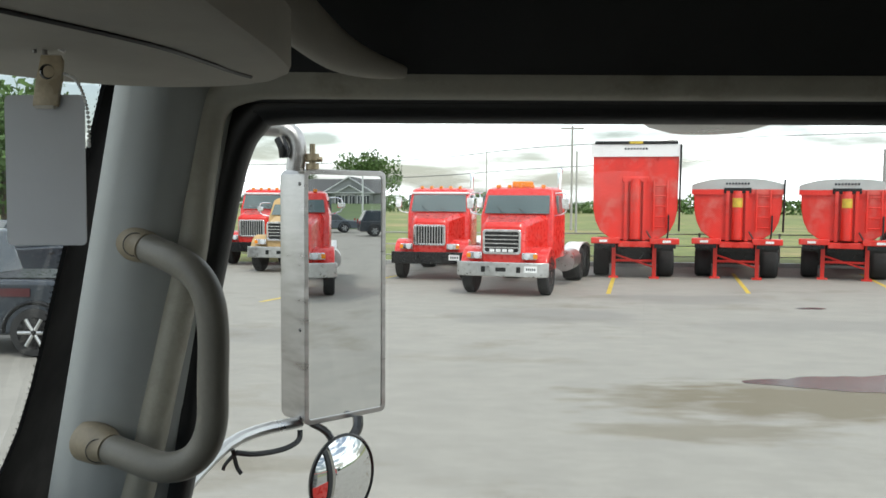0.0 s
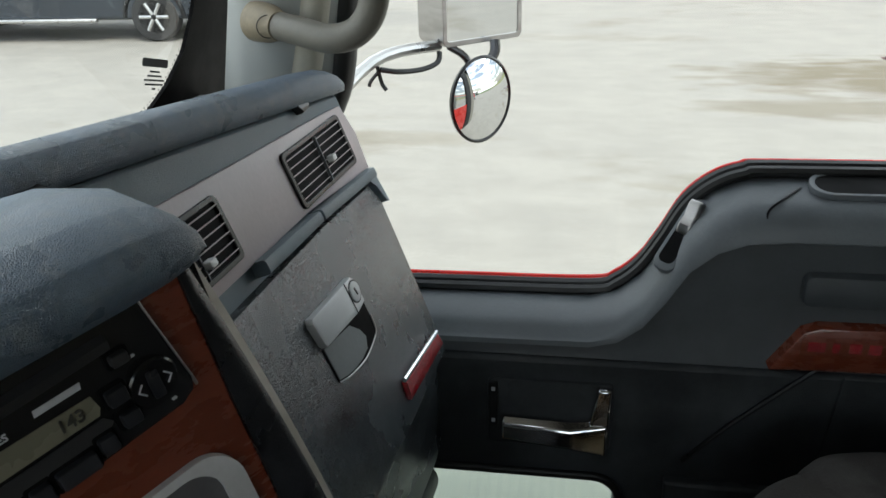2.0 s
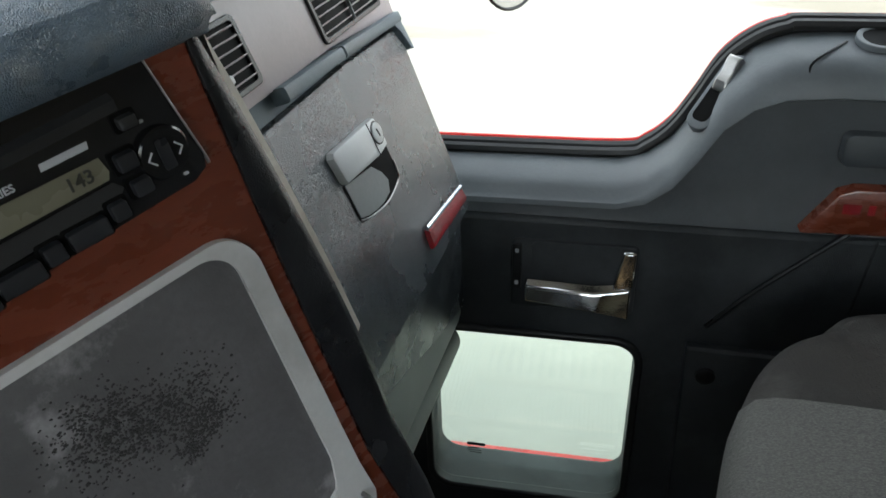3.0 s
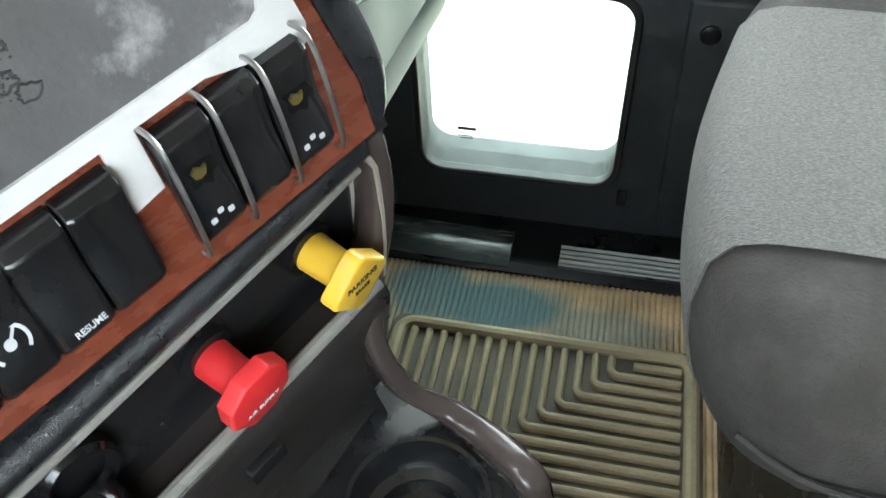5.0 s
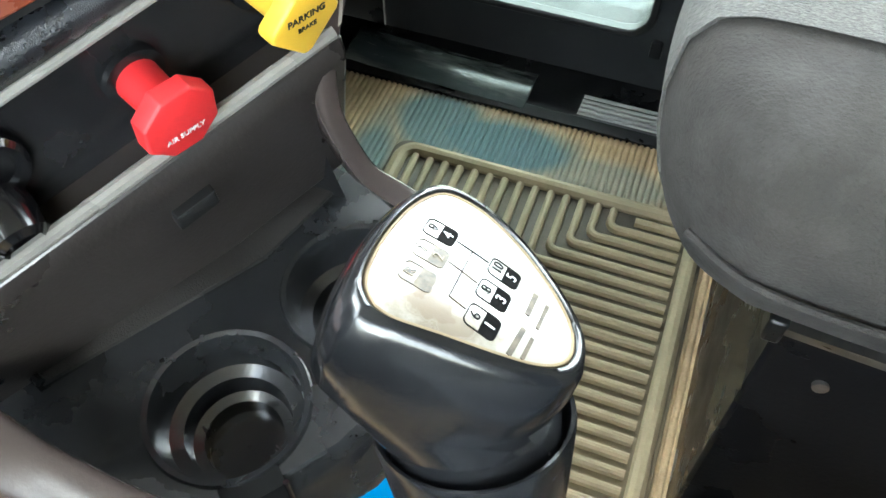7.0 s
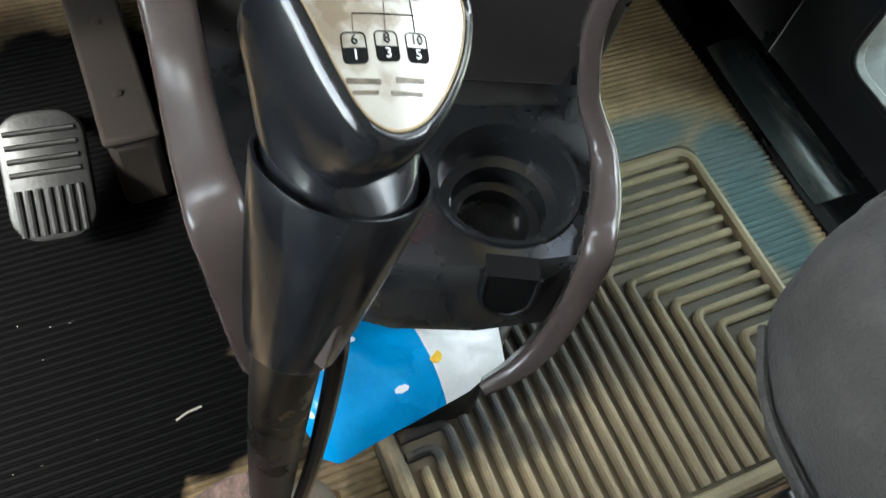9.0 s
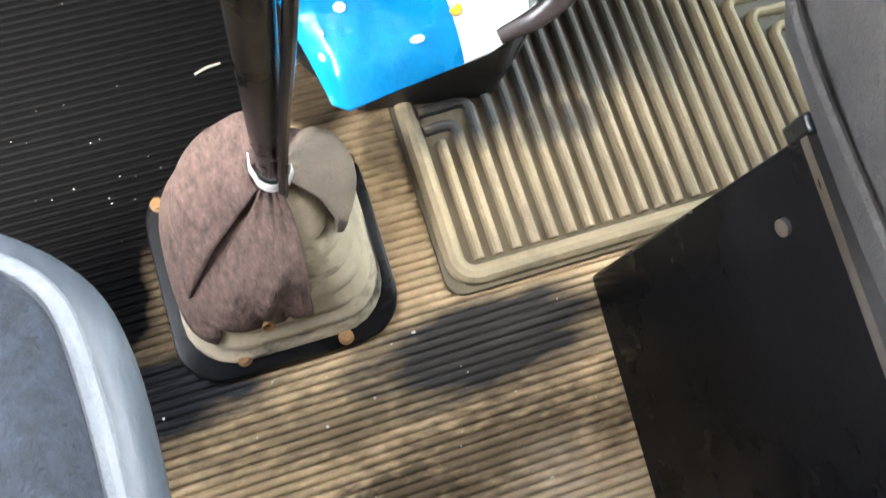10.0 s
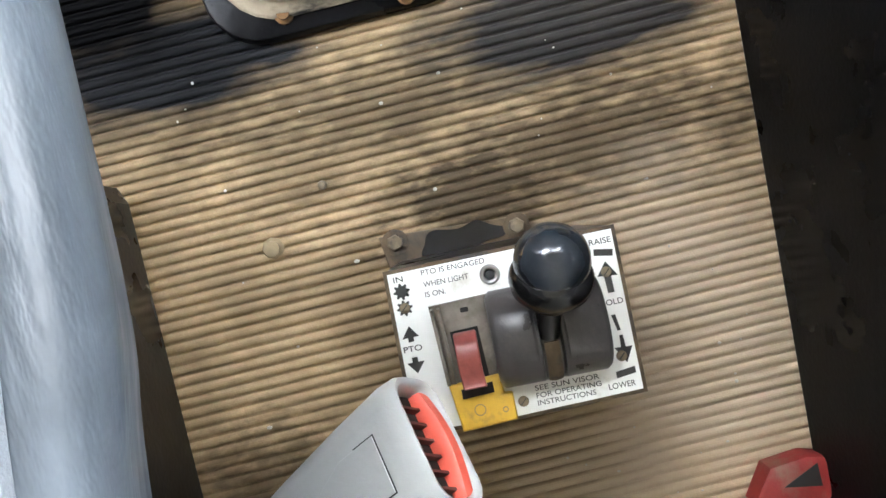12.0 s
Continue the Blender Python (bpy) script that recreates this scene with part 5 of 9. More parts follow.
# ragged glue residue, raised
rnd = random.Random(4)
for (cu, cz, w, h, n) in ((-0.105, 0.832, 0.020, 0.010, 1100), (-0.082, 0.812, 0.009, 0.007, 500), (-0.125, 0.850, 0.012, 0.008, 500), (-0.095, 0.802, 0.004, 0.004, 160), (-0.168, 0.752, 0.006, 0.008, 200)):
    vs, fs = [], []
    for _ in range(n):
        u0, z0 = cu + rnd.gauss(0, w), cz + rnd.gauss(0, h)
        if u0 > -0.05:
            continue
        r0 = rnd.uniform(0.0003, 0.0011)
        a0, o = rnd.uniform(0, 6.28), len(vs)
        for k in range(6):
            rr = r0 * rnd.uniform(0.5, 1.4)
            vs.append(SR(u0 + rr * math.cos(a0 + k), z0 + 0.8 * rr * math.sin(a0 + k), 0.0056))
        vs.append(SR(u0, z0, 0.0056 + rnd.uniform(0.0003, 0.0011)))
        fs += [(o + k, o + (k + 1) % 6, o + 6) for k in range(6)]
    me = bpy.data.meshes.new("glue_residue")
    me.from_pydata(vs, [], fs)
    me.materials.append(GLUE)
    ob = new("glue_residue", me)
    ob.parent = gp
    ob["label"], ob["kind"] = "dark ragged glue residue", "stuff"
# dried glue beads left where a holder came off
for cu, cz, ru, rz, seed in ((-0.170, 0.764, 0.007, 0.011, 1), (-0.168, 0.746, 0.010, 0.005, 2), (-0.157, 0.736, 0.006, 0.004, 3), (-0.154, 0.760, 0.002, 0.002, 4)):
    loop = []
    for i in range(29):
        a = 2 * math.pi * (i % 28) / 28
        k = 1 + 0.55 * noise.noise(V((2.2 * math.cos(a), 2.2 * math.sin(a), seed * 3.7)))
        loop.append(SR(cu + ru * k * math.cos(a), cz + rz * k * math.sin(a), 0.0058))
    bm = B()
    tube(bm, loop, 0.0008, n=6, smooth=False)
    part("glue_bead", bm, GLUE, gp)
# silver tab between the switch banks
bm = B()
slab(bm, S, [(0.103, 0.70), (0.103, 0.658), (0.124, 0.660), (0.124, 0.70)], 0.002, 0.0075, 0.002)
part("silver_tab", bm, SILVER, stack)


def rocker(u, broken=False, text=False, glyph=False, wire=False):
    """A rocker switch of the centre stack."""
    bm = B()
    loft(bm, [[S(u - 0.0165, z, 0.0), S(u - 0.0165, z, d), S(u - 0.012, z, d + 0.002), S(u + 0.012, z, d + 0.002), S(u + 0.0165, z, d), S(u + 0.0165, z, 0.0)] for z, d in ((0.622, 0.006), (0.628, 0.011), (0.645, 0.0125), (0.655, 0.012), (0.672, 0.016), (0.683, 0.019), (0.688, 0.014))])
    sw = part("rocker_switch", bm, GLOSSBLACK, stack, "black rocker switch", bevel=0.0015)
    if broken:
        bm = B()
        slab(bm, lambda a, b, d: S(u + a, 0.664 + b, 0.0165 + d), [(-0.011, 0.005), (-0.007, 0.011), (-0.002, 0.008), (0.003, 0.010), (0.009, 0.009), (0.0085, 0.003), (0.011, -0.003), (0.005, -0.005), (0.003, -0.010), (-0.003, -0.007), (-0.008, -0.008), (-0.007, -0.002)], 0, 0.0006)
        part("broken_hole", bm, FLATBLACK, sw, "broken out hole", smooth=0)
        bm = B()
        slab(bm, lambda a, b, d: S(u + a - 0.002, 0.663 + b, 0.0174 + d), [(-0.005, 0.002), (-0.002, 0.004), (0.002, 0.002), (0.005, 0.003), (0.003, -0.001), (-0.001, -0.002), (-0.004, -0.001)], 0, 0.002)
        part("brass_contact", bm, YELLOWBRASS, sw, "brass contact")
        bm = B()
        for k in range(3):
            slab(bm, lambda a, b, d: S(u + a, b, 0.0136 + d), shift(rrect(0.004, 0.003, 0.001), -0.006 + 0.006 * k, 0.634 + 0.003 * (k % 2)), 0, 0.0004)
        part("worn_symbol", bm, PAPER, sw, smooth=0)
    if text:
        words("resume_text", "RESUME", 0.0052, frame_m(S(u + 0.002, 0.632, 0.0145), SU + V((0, 0, 0.11)), S(0, 0.64) - S(0, 0.63)), PAPER, sw)
    if glyph:
        bm = B()
        for i in range(18):
            a0, a1 = radians(-40 + 260 * i / 18), radians(-40 + 260 * (i + 1) / 18)
            q = [S(u + r * math.cos(a), 0.650 + r * math.sin(a), 0.0146) for r, a in ((0.0085, a0), (0.0085, a1), (0.0105, a1), (0.0105, a0))]
            bm.faces.new([bm.verts.new(p) for p in q])
        slab(bm, lambda a, b, d: S(u + a, 0.650 + b, 0.0144 + d), rrect(0.006, 0.006, 0.0029), 0, 0.0004)
        slab(bm, lambda a, b, d: S(u + a, 0.650 + b, 0.0144 + d), [(-0.001, 0), (0.001, 0), (0.006, 0.006), (0.005, 0.007)], 0, 0.0004)
        part("cruise_symbol", bm, PAPER, sw, smooth=0)
    return sw


YELLOWBRASS = mat("tarnished_brass", (0.20, 0.155, 0.05), 0.45, metal=0.7, var=0.3)
for u in (-0.05, -0.016):
    rocker(u)
rocker(0.018, glyph=True)
rocker(0.051, text=True)
rocker(0.085)
for i, u in enumerate((0.142, 0.177, 0.212)):
    rocker(u, broken=i != 1)
for u in (0.1255, 0.1595, 0.1945, 0.2295):
    bm = B()
    tube(bm, [S(u, 0.692, 0.004), S(u, 0.690, 0.022), S(u, 0.66, 0.022), S(u, 0.622, 0.014), S(u, 0.616, 0.002)], 0.0017, n=8, k=5)
    part("switch_guard", bm, STEEL, stack, "bent steel guard wire")
# hood over the stack
bm = B()
secs = []
for a, e in ((-0.55, 0.0), (-0.20, 0.0), (-0.10, 0.0), (-0.04, 0.001), (-0.016, 0.004), (-0.002, 0.010), (0.007, 0.019), (0.011, 0.030)):
    secs.append([SR(a, 0.95, -0.19), SR(a, 1.000 - e * 0.5, -0.135), SR(a, 1.026 - e, -0.085), SR(a, 1.037 - e, -0.035), SR(a, 1.036 - e, 0.004 - e * 0.2), SR(a, 1.027 - e * 0.75, 0.024 - e * 0.4), SR(a, 1.013 - e * 0.4, 0.031 - e * 0.6), SR(a, 0.998, 0.022 - e * 0.6), SR(a, 0.990, 0.0), SR(a, 0.95, -0.15)])
loft(bm, secs)
keep_in(bm)
part("hood", bm, BLUEVINYL, stack, "rounded blue grey padded hood", smooth=70)

# ---- brake valve cubby under the stack ----


def C(u, z, d=0.0):
    """The cubby's face: leans more than the stack."""
    return SU * u + SN * (-0.205 - 0.2 * (z - 0.5) + d) + V((0, 0, z + 0.19 * (u - 0.2)))


cub = thing("brake_valve_panel", (-0.2, 0.2, 0.5), "black brake valve panel with pale edge bars and a taupe frame", "dash panel")
bm = B()
loft(bm, [[C(u, 0.603, -0.03), C(u, 0.603, 0.007), C(u, 0.598, 0.013), C(u, 0.589, 0.013), C(u, 0.580, 0.006), C(u, 0.578, -0.03)] for u in (-0.45, 0.20, 0.240, 0.252)])
part("top_roll", bm, ROLLDARK, cub, "worn black vinyl roll", smooth=60)
bm = B()
tube(bm, [C(-0.45, 0.5745, 0.004), C(0.20, 0.5755, 0.004), C(0.246, 0.578, 0.004)], 0.0034, n=10, smooth=False)
part("top_bar", bm, BARGREY, cub, "pale top edge bar")
bm = B()
tube(bm, [C(-0.45, 0.488, 0.004), C(0.235, 0.488, 0.004)], 0.0055, n=10, smooth=False)
part("bottom_bar", bm, BARGREY, cub, "pale bottom edge bar")
bm = B()
loft(bm, [[C(u, 0.60, -0.034), C(u, 0.60, -0.026), C(u, 0.47, -0.026), C(u, 0.47, -0.034)] for u in (-0.45, 0.255)])
part("back_panel", bm, GLOSSBLACK, cub)
bm = B()
loft(bm, [[C(u, 0.470, -0.045), C(u, 0.484, -0.040), C(u, 0.484, 0.006), C(u, 0.474, 0.008), C(u, 0.46, 0.004), C(u, 0.40, -0.02), C(u, 0.33, -0.05), C(u, 0.33, -0.08)] for u in (-0.10, 0.24)])
part("apron", bm, APRON, cub, bevel=0.003)
bm = B()
slab(bm, C, shift(rrect(0.032, 0.012, 0.002), 0.105, 0.435), -0.02, 0.004, 0.002)
part("apron_tab", bm, BLACK, cub)
# pale inner return and taupe outer frame at the passenger end
bm = B()
loft(bm, [[C(u, z, 0.006), C(u + 0.003, z + 0.001, 0.006), C(u + 0.003, z + 0.001, -0.030), C(u, z, -0.030)] for u, z in ((0.236, 0.5795), (0.246, 0.5815), (0.2541, 0.5790), (0.2572, 0.5685), (0.2555, 0.5530), (0.2525, 0.5350), (0.2469, 0.5120), (0.2390, 0.4900))])
part("end_return", bm, RETURN, cub, "pale taupe end return", smooth=60)


def valve_knob(u, z, material, sides, r, label, stem_r=0.0145, lift=0.028, text=()):
    ax = (SN * 0.93 + V((0, 0, -0.14)) + SU * 0.10).normalized()
    base = C(u, z, -0.025)
    stem = bm = B()
    lathe(bm, base, ax, [(stem_r * 1.05, 0.002), (stem_r, 0.02), (stem_r * 0.96, 0.034), (stem_r * 1.08, 0.043)], 20)
    socket = bm = B()
    lathe(bm, base, ax, [(0.021, -0.001), (0.021, 0.004), (0.018, 0.005), (0.002, 0.005)], 24)
    a = (V((0, 0, 1)) - ax * ax.z).normalized()
    b = a.cross(ax)
    rot = math.pi / sides if sides == 8 else 0.0
    if sides == 8:
        pts = [(r * math.cos(2 * math.pi * i / 8 + rot), r * math.sin(2 * math.pi * i / 8 + rot)) for i in range(8)]
    else:
        pts = []
        for i in range(4):
            for o in (-0.16, 0.0, 0.16):
                w = math.pi / 2 * i + math.pi / 4 * 0 + o
                rr = r * (1.0 if o == 0 else 0.965)
                pts.append((rr * math.cos(w), rr * math.sin(w)))
    f = lambda p, q, d: base + ax * (0.043 + d) + b * p + a * q
    bm = B()
    slab(bm, f, pts, -0.006, 0.008, 0.003)
    face = part("brake_knob", bm, material, cub, label, bevel=0.0008)
    part("stem", stem, material, face)
    part("socket", socket, GLOSSBLACK, face)
    for t, y, s in text:
        words("lettering", t, s, frame_m(f(0, y, 0.0082), b, a), INK if material is YELLOW else PAPER, face)
    return face


valve_knob(0.205, 0.529, YELLOW, 4, 0.0275, "yellow diamond parking brake knob with worn lettering", text=(("PARKING", 0.006, 0.0072), ("BRAKE", -0.003, 0.005)))
valve_knob(0.110, 0.522, REDKNOB, 8, 0.0275, "red octagonal trailer air supply knob with worn lettering", text=(("AIR SUPPLY", -0.009, 0.0055),))
lg = thing("power_socket", C(0.0, 0.51, -0.04), "black round power socket with its cap hanging open", "power socket")
bm = B()
lathe(bm, C(0.008, 0.528, -0.026), SN, [(0.026, 0), (0.026, 0.008), (0.023, 0.012), (0.019, 0.010), (0.018, 0.004), (0.001, 0.003)], 28)
part("bezel", bm, GLOSSBLACK, lg)
bm = B()
lathe(bm, C(0.002, 0.512, -0.018), SN + V((0.1, 0, -0.5)), [(0.019, 0), (0.020, 0.012), (0.018, 0.03), (0.013, 0.034), (0.011, 0.026), (0.001, 0.025)], 24)
part("cap", bm, GLOSSBLACK, lg)

# ---- lower console with tray and cup holders ----
con = thing("centre_console", (-0.05, 0.15, 0.2), "black cup holder console between taupe side rails", "console")
CZ = 0.315
CUPS = [((-0.017, 0.221), 0.058), ((-0.066, 0.098), 0.057)]
out = [(-0.30, 0.02), (-0.045, 0.012), (0.020, 0.10), (0.046, 0.165), (0.063, 0.245), (-0.035, 0.318), (-0.16, 0.345), (-0.30, 0.25)]
# top sheet with two round holes, triangulated round them
bm = B()
ov = [bm.verts.new((x, y, CZ)) for x, y in out]
edges = [bm.edges.new((ov[i], ov[(i + 1) % len(ov)])) for i in range(len(ov))]
for (cx, cy), r in CUPS:
    cv = [bm.verts.new((cx + r * math.cos(2 * math.pi * i / 40), cy + r * math.sin(2 * math.pi * i / 40), CZ)) for i in range(40)]
    edges += [bm.edges.new((cv[i], cv[(i + 1) % 40])) for i in range(40)]
bmesh.ops.triangle_fill(bm, edges=edges, use_beauty=True)
for fc in list(bm.faces):
    c = fc.calc_center_median()
    if any((c.x - cx) ** 2 + (c.y - cy) ** 2 < (r * 0.97) ** 2 for (cx, cy), r in CUPS):
        bm.faces.remove(fc)
top = part("top", bm, CONSOLE, con, "black console top")
bm = B()
lo = [(x, y) for x, y in out[1:5]]
loft(bm, [[V((x, y, CZ)) for x, y in lo], [V((x + 0.006, y, CZ - 0.004)) for x, y in lo], [V((x + 0.012, y, CZ - 0.03)) for x, y in lo], [V((x + 0.022, y, CZ - 0.05)) for x, y in lo], [V((x + 0.024, y, CZ - 0.068)) for x, y in lo], [V((x - 0.02, y, CZ - 0.07)) for x, y in lo]], closed=False)
part("rear_face", bm, CONSOLE, con, smooth=60)
for (cx, cy), r in CUPS:
    bm = B()
    lathe(bm, (cx, cy, CZ), (0, 0, -1), [(r + 0.0045, -0.001), (r + 0.003, -0.004), (r - 0.001, -0.003), (r - 0.003, 0.004), (r - 0.006, 0.035), (r - 0.016, 0.038), (r - 0.018, 0.058), (r - 0.026, 0.060), (r - 0.027, 0.078), (0.001, 0.079)], 44, cap=False)
    part("cup_well", bm, CONSOLE, con, "stepped black cup holder")
# finger notches, each cup to the rear face: solid black pieces stand for their shade
for nx, ny, dx, dy in ((0.046, 0.196, 0.90, -0.43), (-0.030, 0.058, 0.78, -0.62)):
    nd = V((dx, dy, 0)).normalized()
    ns = V((-nd.y, nd.x, 0))
    base = V((nx, ny, CZ))
    u_pts = [(-0.021, 0.003), (-0.020, -0.026), (-0.014, -0.038), (-0.004, -0.043), (0.006, -0.043), (0.015, -0.037), (0.020, -0.025), (0.021, 0.003)]
    bm = B()
    f = lambda a, b, d: base + ns * a + V((0, 0, b)) + nd * (d - 0.18 * b)
    slab(bm, f, [(a, min(b, 0.0012)) for a, b in u_pts], 0.002, 0.0215)
    nt_ = part("cup_notch", bm, FLATBLACK, con, "dark finger notch of the cup holder", smooth=0)
    bm = B()
    tube(bm, [f(a, b, 0.0215) for a, b in u_pts], 0.0022, n=8, smooth=True, k=4)
    part("notch_lip", bm, GLOSSBLACK, nt_)
# leather look tray against the apron
bm = B()
tr = [(-0.242, 0.080), (-0.199, 0.065), (-0.10, 0.22), (-0.075, 0.305), (-0.148, 0.327)]
f = lambda x, y, d: V((x, y, CZ + d))
slab(bm, f, tr, -0.004, 0.004, 0.002)
tray = part("tray", bm, TRAYM, con, "dark brown padded tray")
bm = B()
for a, b in ((tr[4], tr[0]), (tr[3], tr[4]), (tr[0], tr[1])):
    tube(bm, [(a[0], a[1], CZ + 0.006), (b[0], b[1], CZ + 0.006)], 0.004, n=8, smooth=False)
part("tray_lip", bm, BLACK, tray)
# side rails: down from the stack, along the cups, then to the floor


def rail(name, pts, widths, t, up):
    """A flat moulded bar with bevelled edges; widths run along the given points."""
    line = smooth_path(pts, 8)
    loops = []
    for i, p in enumerate(line):
        d = (line[min(i + 1, len(line) - 1)] - line[max(i - 1, 0)]).normalized()
        s = V(up)
        s = (s - d * d.dot(s)).normalized()
        q = d.cross(s)
        f = i / (len(line) - 1) * (len(widths) - 1)
        j = min(int(f), len(widths) - 2)
        w = lerp(widths[j], widths[j + 1], f - j)
        c = min(0.006, w * 0.25)
        loops.append([p + q * u + s * v for u, v in ((t / 2, w / 2 - c), (t / 2 - c * 0.35, w / 2 - c * 0.35), (t / 2 - c, w / 2), (c - t / 2, w / 2), (-t / 2, w / 2 - c), (-t / 2, c - w / 2), (c - t / 2, -w / 2), (t / 2 - c, -w / 2), (t / 2 - c * 0.35, c * 0.35 - w / 2), (t / 2, c - w / 2))])
    bm = B()
    loft(bm, loops)
    return part(name, bm, TAUPE, con, "taupe plastic side rail", smooth=45)


rail("side_rail", [C(0.262, 0.618, -0.012), C(0.266, 0.581, -0.010), C(0.263, 0.544, -0.010), C(0.253, 0.517, -0.010), C(0.238, 0.492, -0.010), C(0.2245, 0.463, -0.010), C(0.2200, 0.428, -0.010), C(0.2260, 0.392, -0.009), C(0.236, 0.357, -0.006), (-0.012, 0.300, 0.338), (0.015, 0.291, 0.329), (0.040, 0.277, 0.328), (0.060, 0.262, 0.330), (0.069, 0.255, 0.325), (0.075, 0.250, 0.308), (0.086, 0.238, 0.272), (0.096, 0.220, 0.240), (0.102, 0.196, 0.215), (0.103, 0.168, 0.198)], [0.019, 0.019, 0.019, 0.019, 0.018, 0.018, 0.017, 0.017, 0.018, 0.021, 0.024, 0.026, 0.026, 0.026, 0.024, 0.022, 0.020, 0.017, 0.012], 0.030, (0.5, 0.85, 0.2))
rail("side_rail", [C(-0.112, 0.62, -0.004), C(-0.110, 0.56, -0.002), C(-0.106, 0.50, 0.0), C(-0.102, 0.455, 0.0), (-0.180, 0.006, 0.372), (-0.14, 0.001, 0.358), (-0.09, -0.003, 0.350), (-0.050, -0.005, 0.347), (-0.034, -0.006, 0.338), (-0.022, -0.005, 0.31), (-0.012, -0.004, 0.26), (-0.004, -0.003, 0.21), (0.002, -0.002, 0.170)], [0.044, 0.044, 0.044, 0.044, 0.042, 0.040, 0.042, 0.044, 0.044, 0.042, 0.038, 0.034, 0.028], 0.024, (0, 1, 0.12))
bm = B()
loft(bm, [[V((x, y, z)) for x, y in ((-0.34, 0.01), (-0.03, 0.005), (0.055, 0.06), (0.075, 0.20), (0.03, 0.25), (-0.34, 0.32))] for z in (0.0, 0.118)])
part("lower_bin", bm, BLACK, con, bevel=0.008)
bm = B()
loft(bm, [[V((-0.36, y, z)), V((x1, y1, z))] for y, y1, x1, z in ((0.325, 0.312, -0.10, 0.60), (0.31, 0.295, -0.09, 0.44), (0.315, 0.300, -0.06, 0.30), (0.34, 0.33, -0.05, 0.0))], closed=False)
part("side_skirt", bm, BLACK, con, smooth=0)
bm = B()
loft(bm, [[V((-0.36, 0.0, z)), V((x1, 0.0, z))] for x1, z in ((-0.22, 0.60), (-0.22, 0.32), (-0.06, 0.30), (-0.05, 0.0))], closed=False)
part("side_skirt", bm, BLACK, con, smooth=0)

# ---- passenger floor mat with bent ribs ----
matt = thing("floor_mat", (0.05, 0.37, 0), "tan dusted rubber floor mat with rows of bent ribs", "floor mat")
X0, X1, Y0, Y1 = -0.172, 0.268, 0.092, 0.645
ff = lambda x, y, d: V((x, y, d))
bm = B()
slab(bm, ff, shift(rrect(X1 - X0, Y1 - Y0, 0.02), (X0 + X1) / 2, (Y0 + Y1) / 2), 0.0005, 0.006, 0.002)
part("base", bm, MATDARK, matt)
bm = B()
tube(bm, [(p[0], p[1], 0.007) for p in (lambda r: r + r[:1])(shift(rrect(X1 - X0 - 0.03, Y1 - Y0 - 0.03, 0.022, 6), (X0 + X1) / 2, (Y0 + Y1) / 2))], 0.0105, n=10, smooth=False)
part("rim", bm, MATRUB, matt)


def rib(pts):
    line = smooth_path(pts, 4)
    loops = []
    for i, p in enumerate(line):
        d = (line[min(i + 1, len(line) - 1)] - line[max(i - 1, 0)]).normalized()
        q = d.cross(V((0, 0, 1)))
        loops.append([p + q * a + V((0, 0, h)) for a, h in ((-0.0058, 0.0), (-0.0046, 0.008), (-0.0015, 0.0105), (0.0015, 0.0105), (0.0046, 0.008), (0.0058, 0.0))])
    bm = B()
    loft(bm, loops)
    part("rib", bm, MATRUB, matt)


y = 0.132
while y < 0.615:
    if y < 0.215:
        xb = 0.115 - (y - 0.132) * 1.05
        pts = [(0.238, y, 0.005), (xb + 0.03, y, 0.005), (xb + 0.008, y, 0.005), (xb, y - 0.008, 0.005), (xb, y - 0.03, 0.005), (xb, 0.118, 0.005)]
        if y < 0.15:
            pts = [(0.238, y, 0.005), (0.18, y, 0.005), (0.11, y, 0.005)]
    else:
        xb = -0.037 + 1.09 * (y - 0.42)
        if xb < -0.14:
            pts = [(0.238, y, 0.005), (0.1, y, 0.005), (-0.145, y, 0.005)]
        else:
            x_end = 0.238
            pts = [(x_end, y, 0.005), (xb + 0.03, y, 0.005), (xb + 0.008, y, 0.005), (xb, y + 0.008, 0.005), (xb, y + 0.025, 0.005), (xb, 0.617, 0.005)]
            if y > 0.59:
                pts = pts[:3]
    rib(pts)
    y += 0.0198

# ---- gear lever, boot and rag ----
boot = thing("gear_boot", (0.185, -0.065, 0), "dusty rubber gear lever boot in a black floor frame", "gear boot")
bc = (0.180, -0.062)
bm = B()
f0 = lambda x, y, d: V((bc[0] + x, bc[1] + y, d))
slab(bm, f0, rrect(0.205, 0.215, 0.045, 6), 0.0, 0.012, 0.004)
part("floor_frame", bm, BOXBLACK, boot)
bm = B()
loops = []


def boot_at(z):
    """The bellows at a height: centre and half widths."""
    t = min(max((z - 0.010) / 0.108, 0.0), 1.0)
    k = lerp(1.0, 0.26, t ** 1.35)
    return bc[0] + lerp(0.0, -0.036, t ** 1.2), bc[1] + lerp(0.0, 0.022, t), 0.092 * k, 0.096 * k


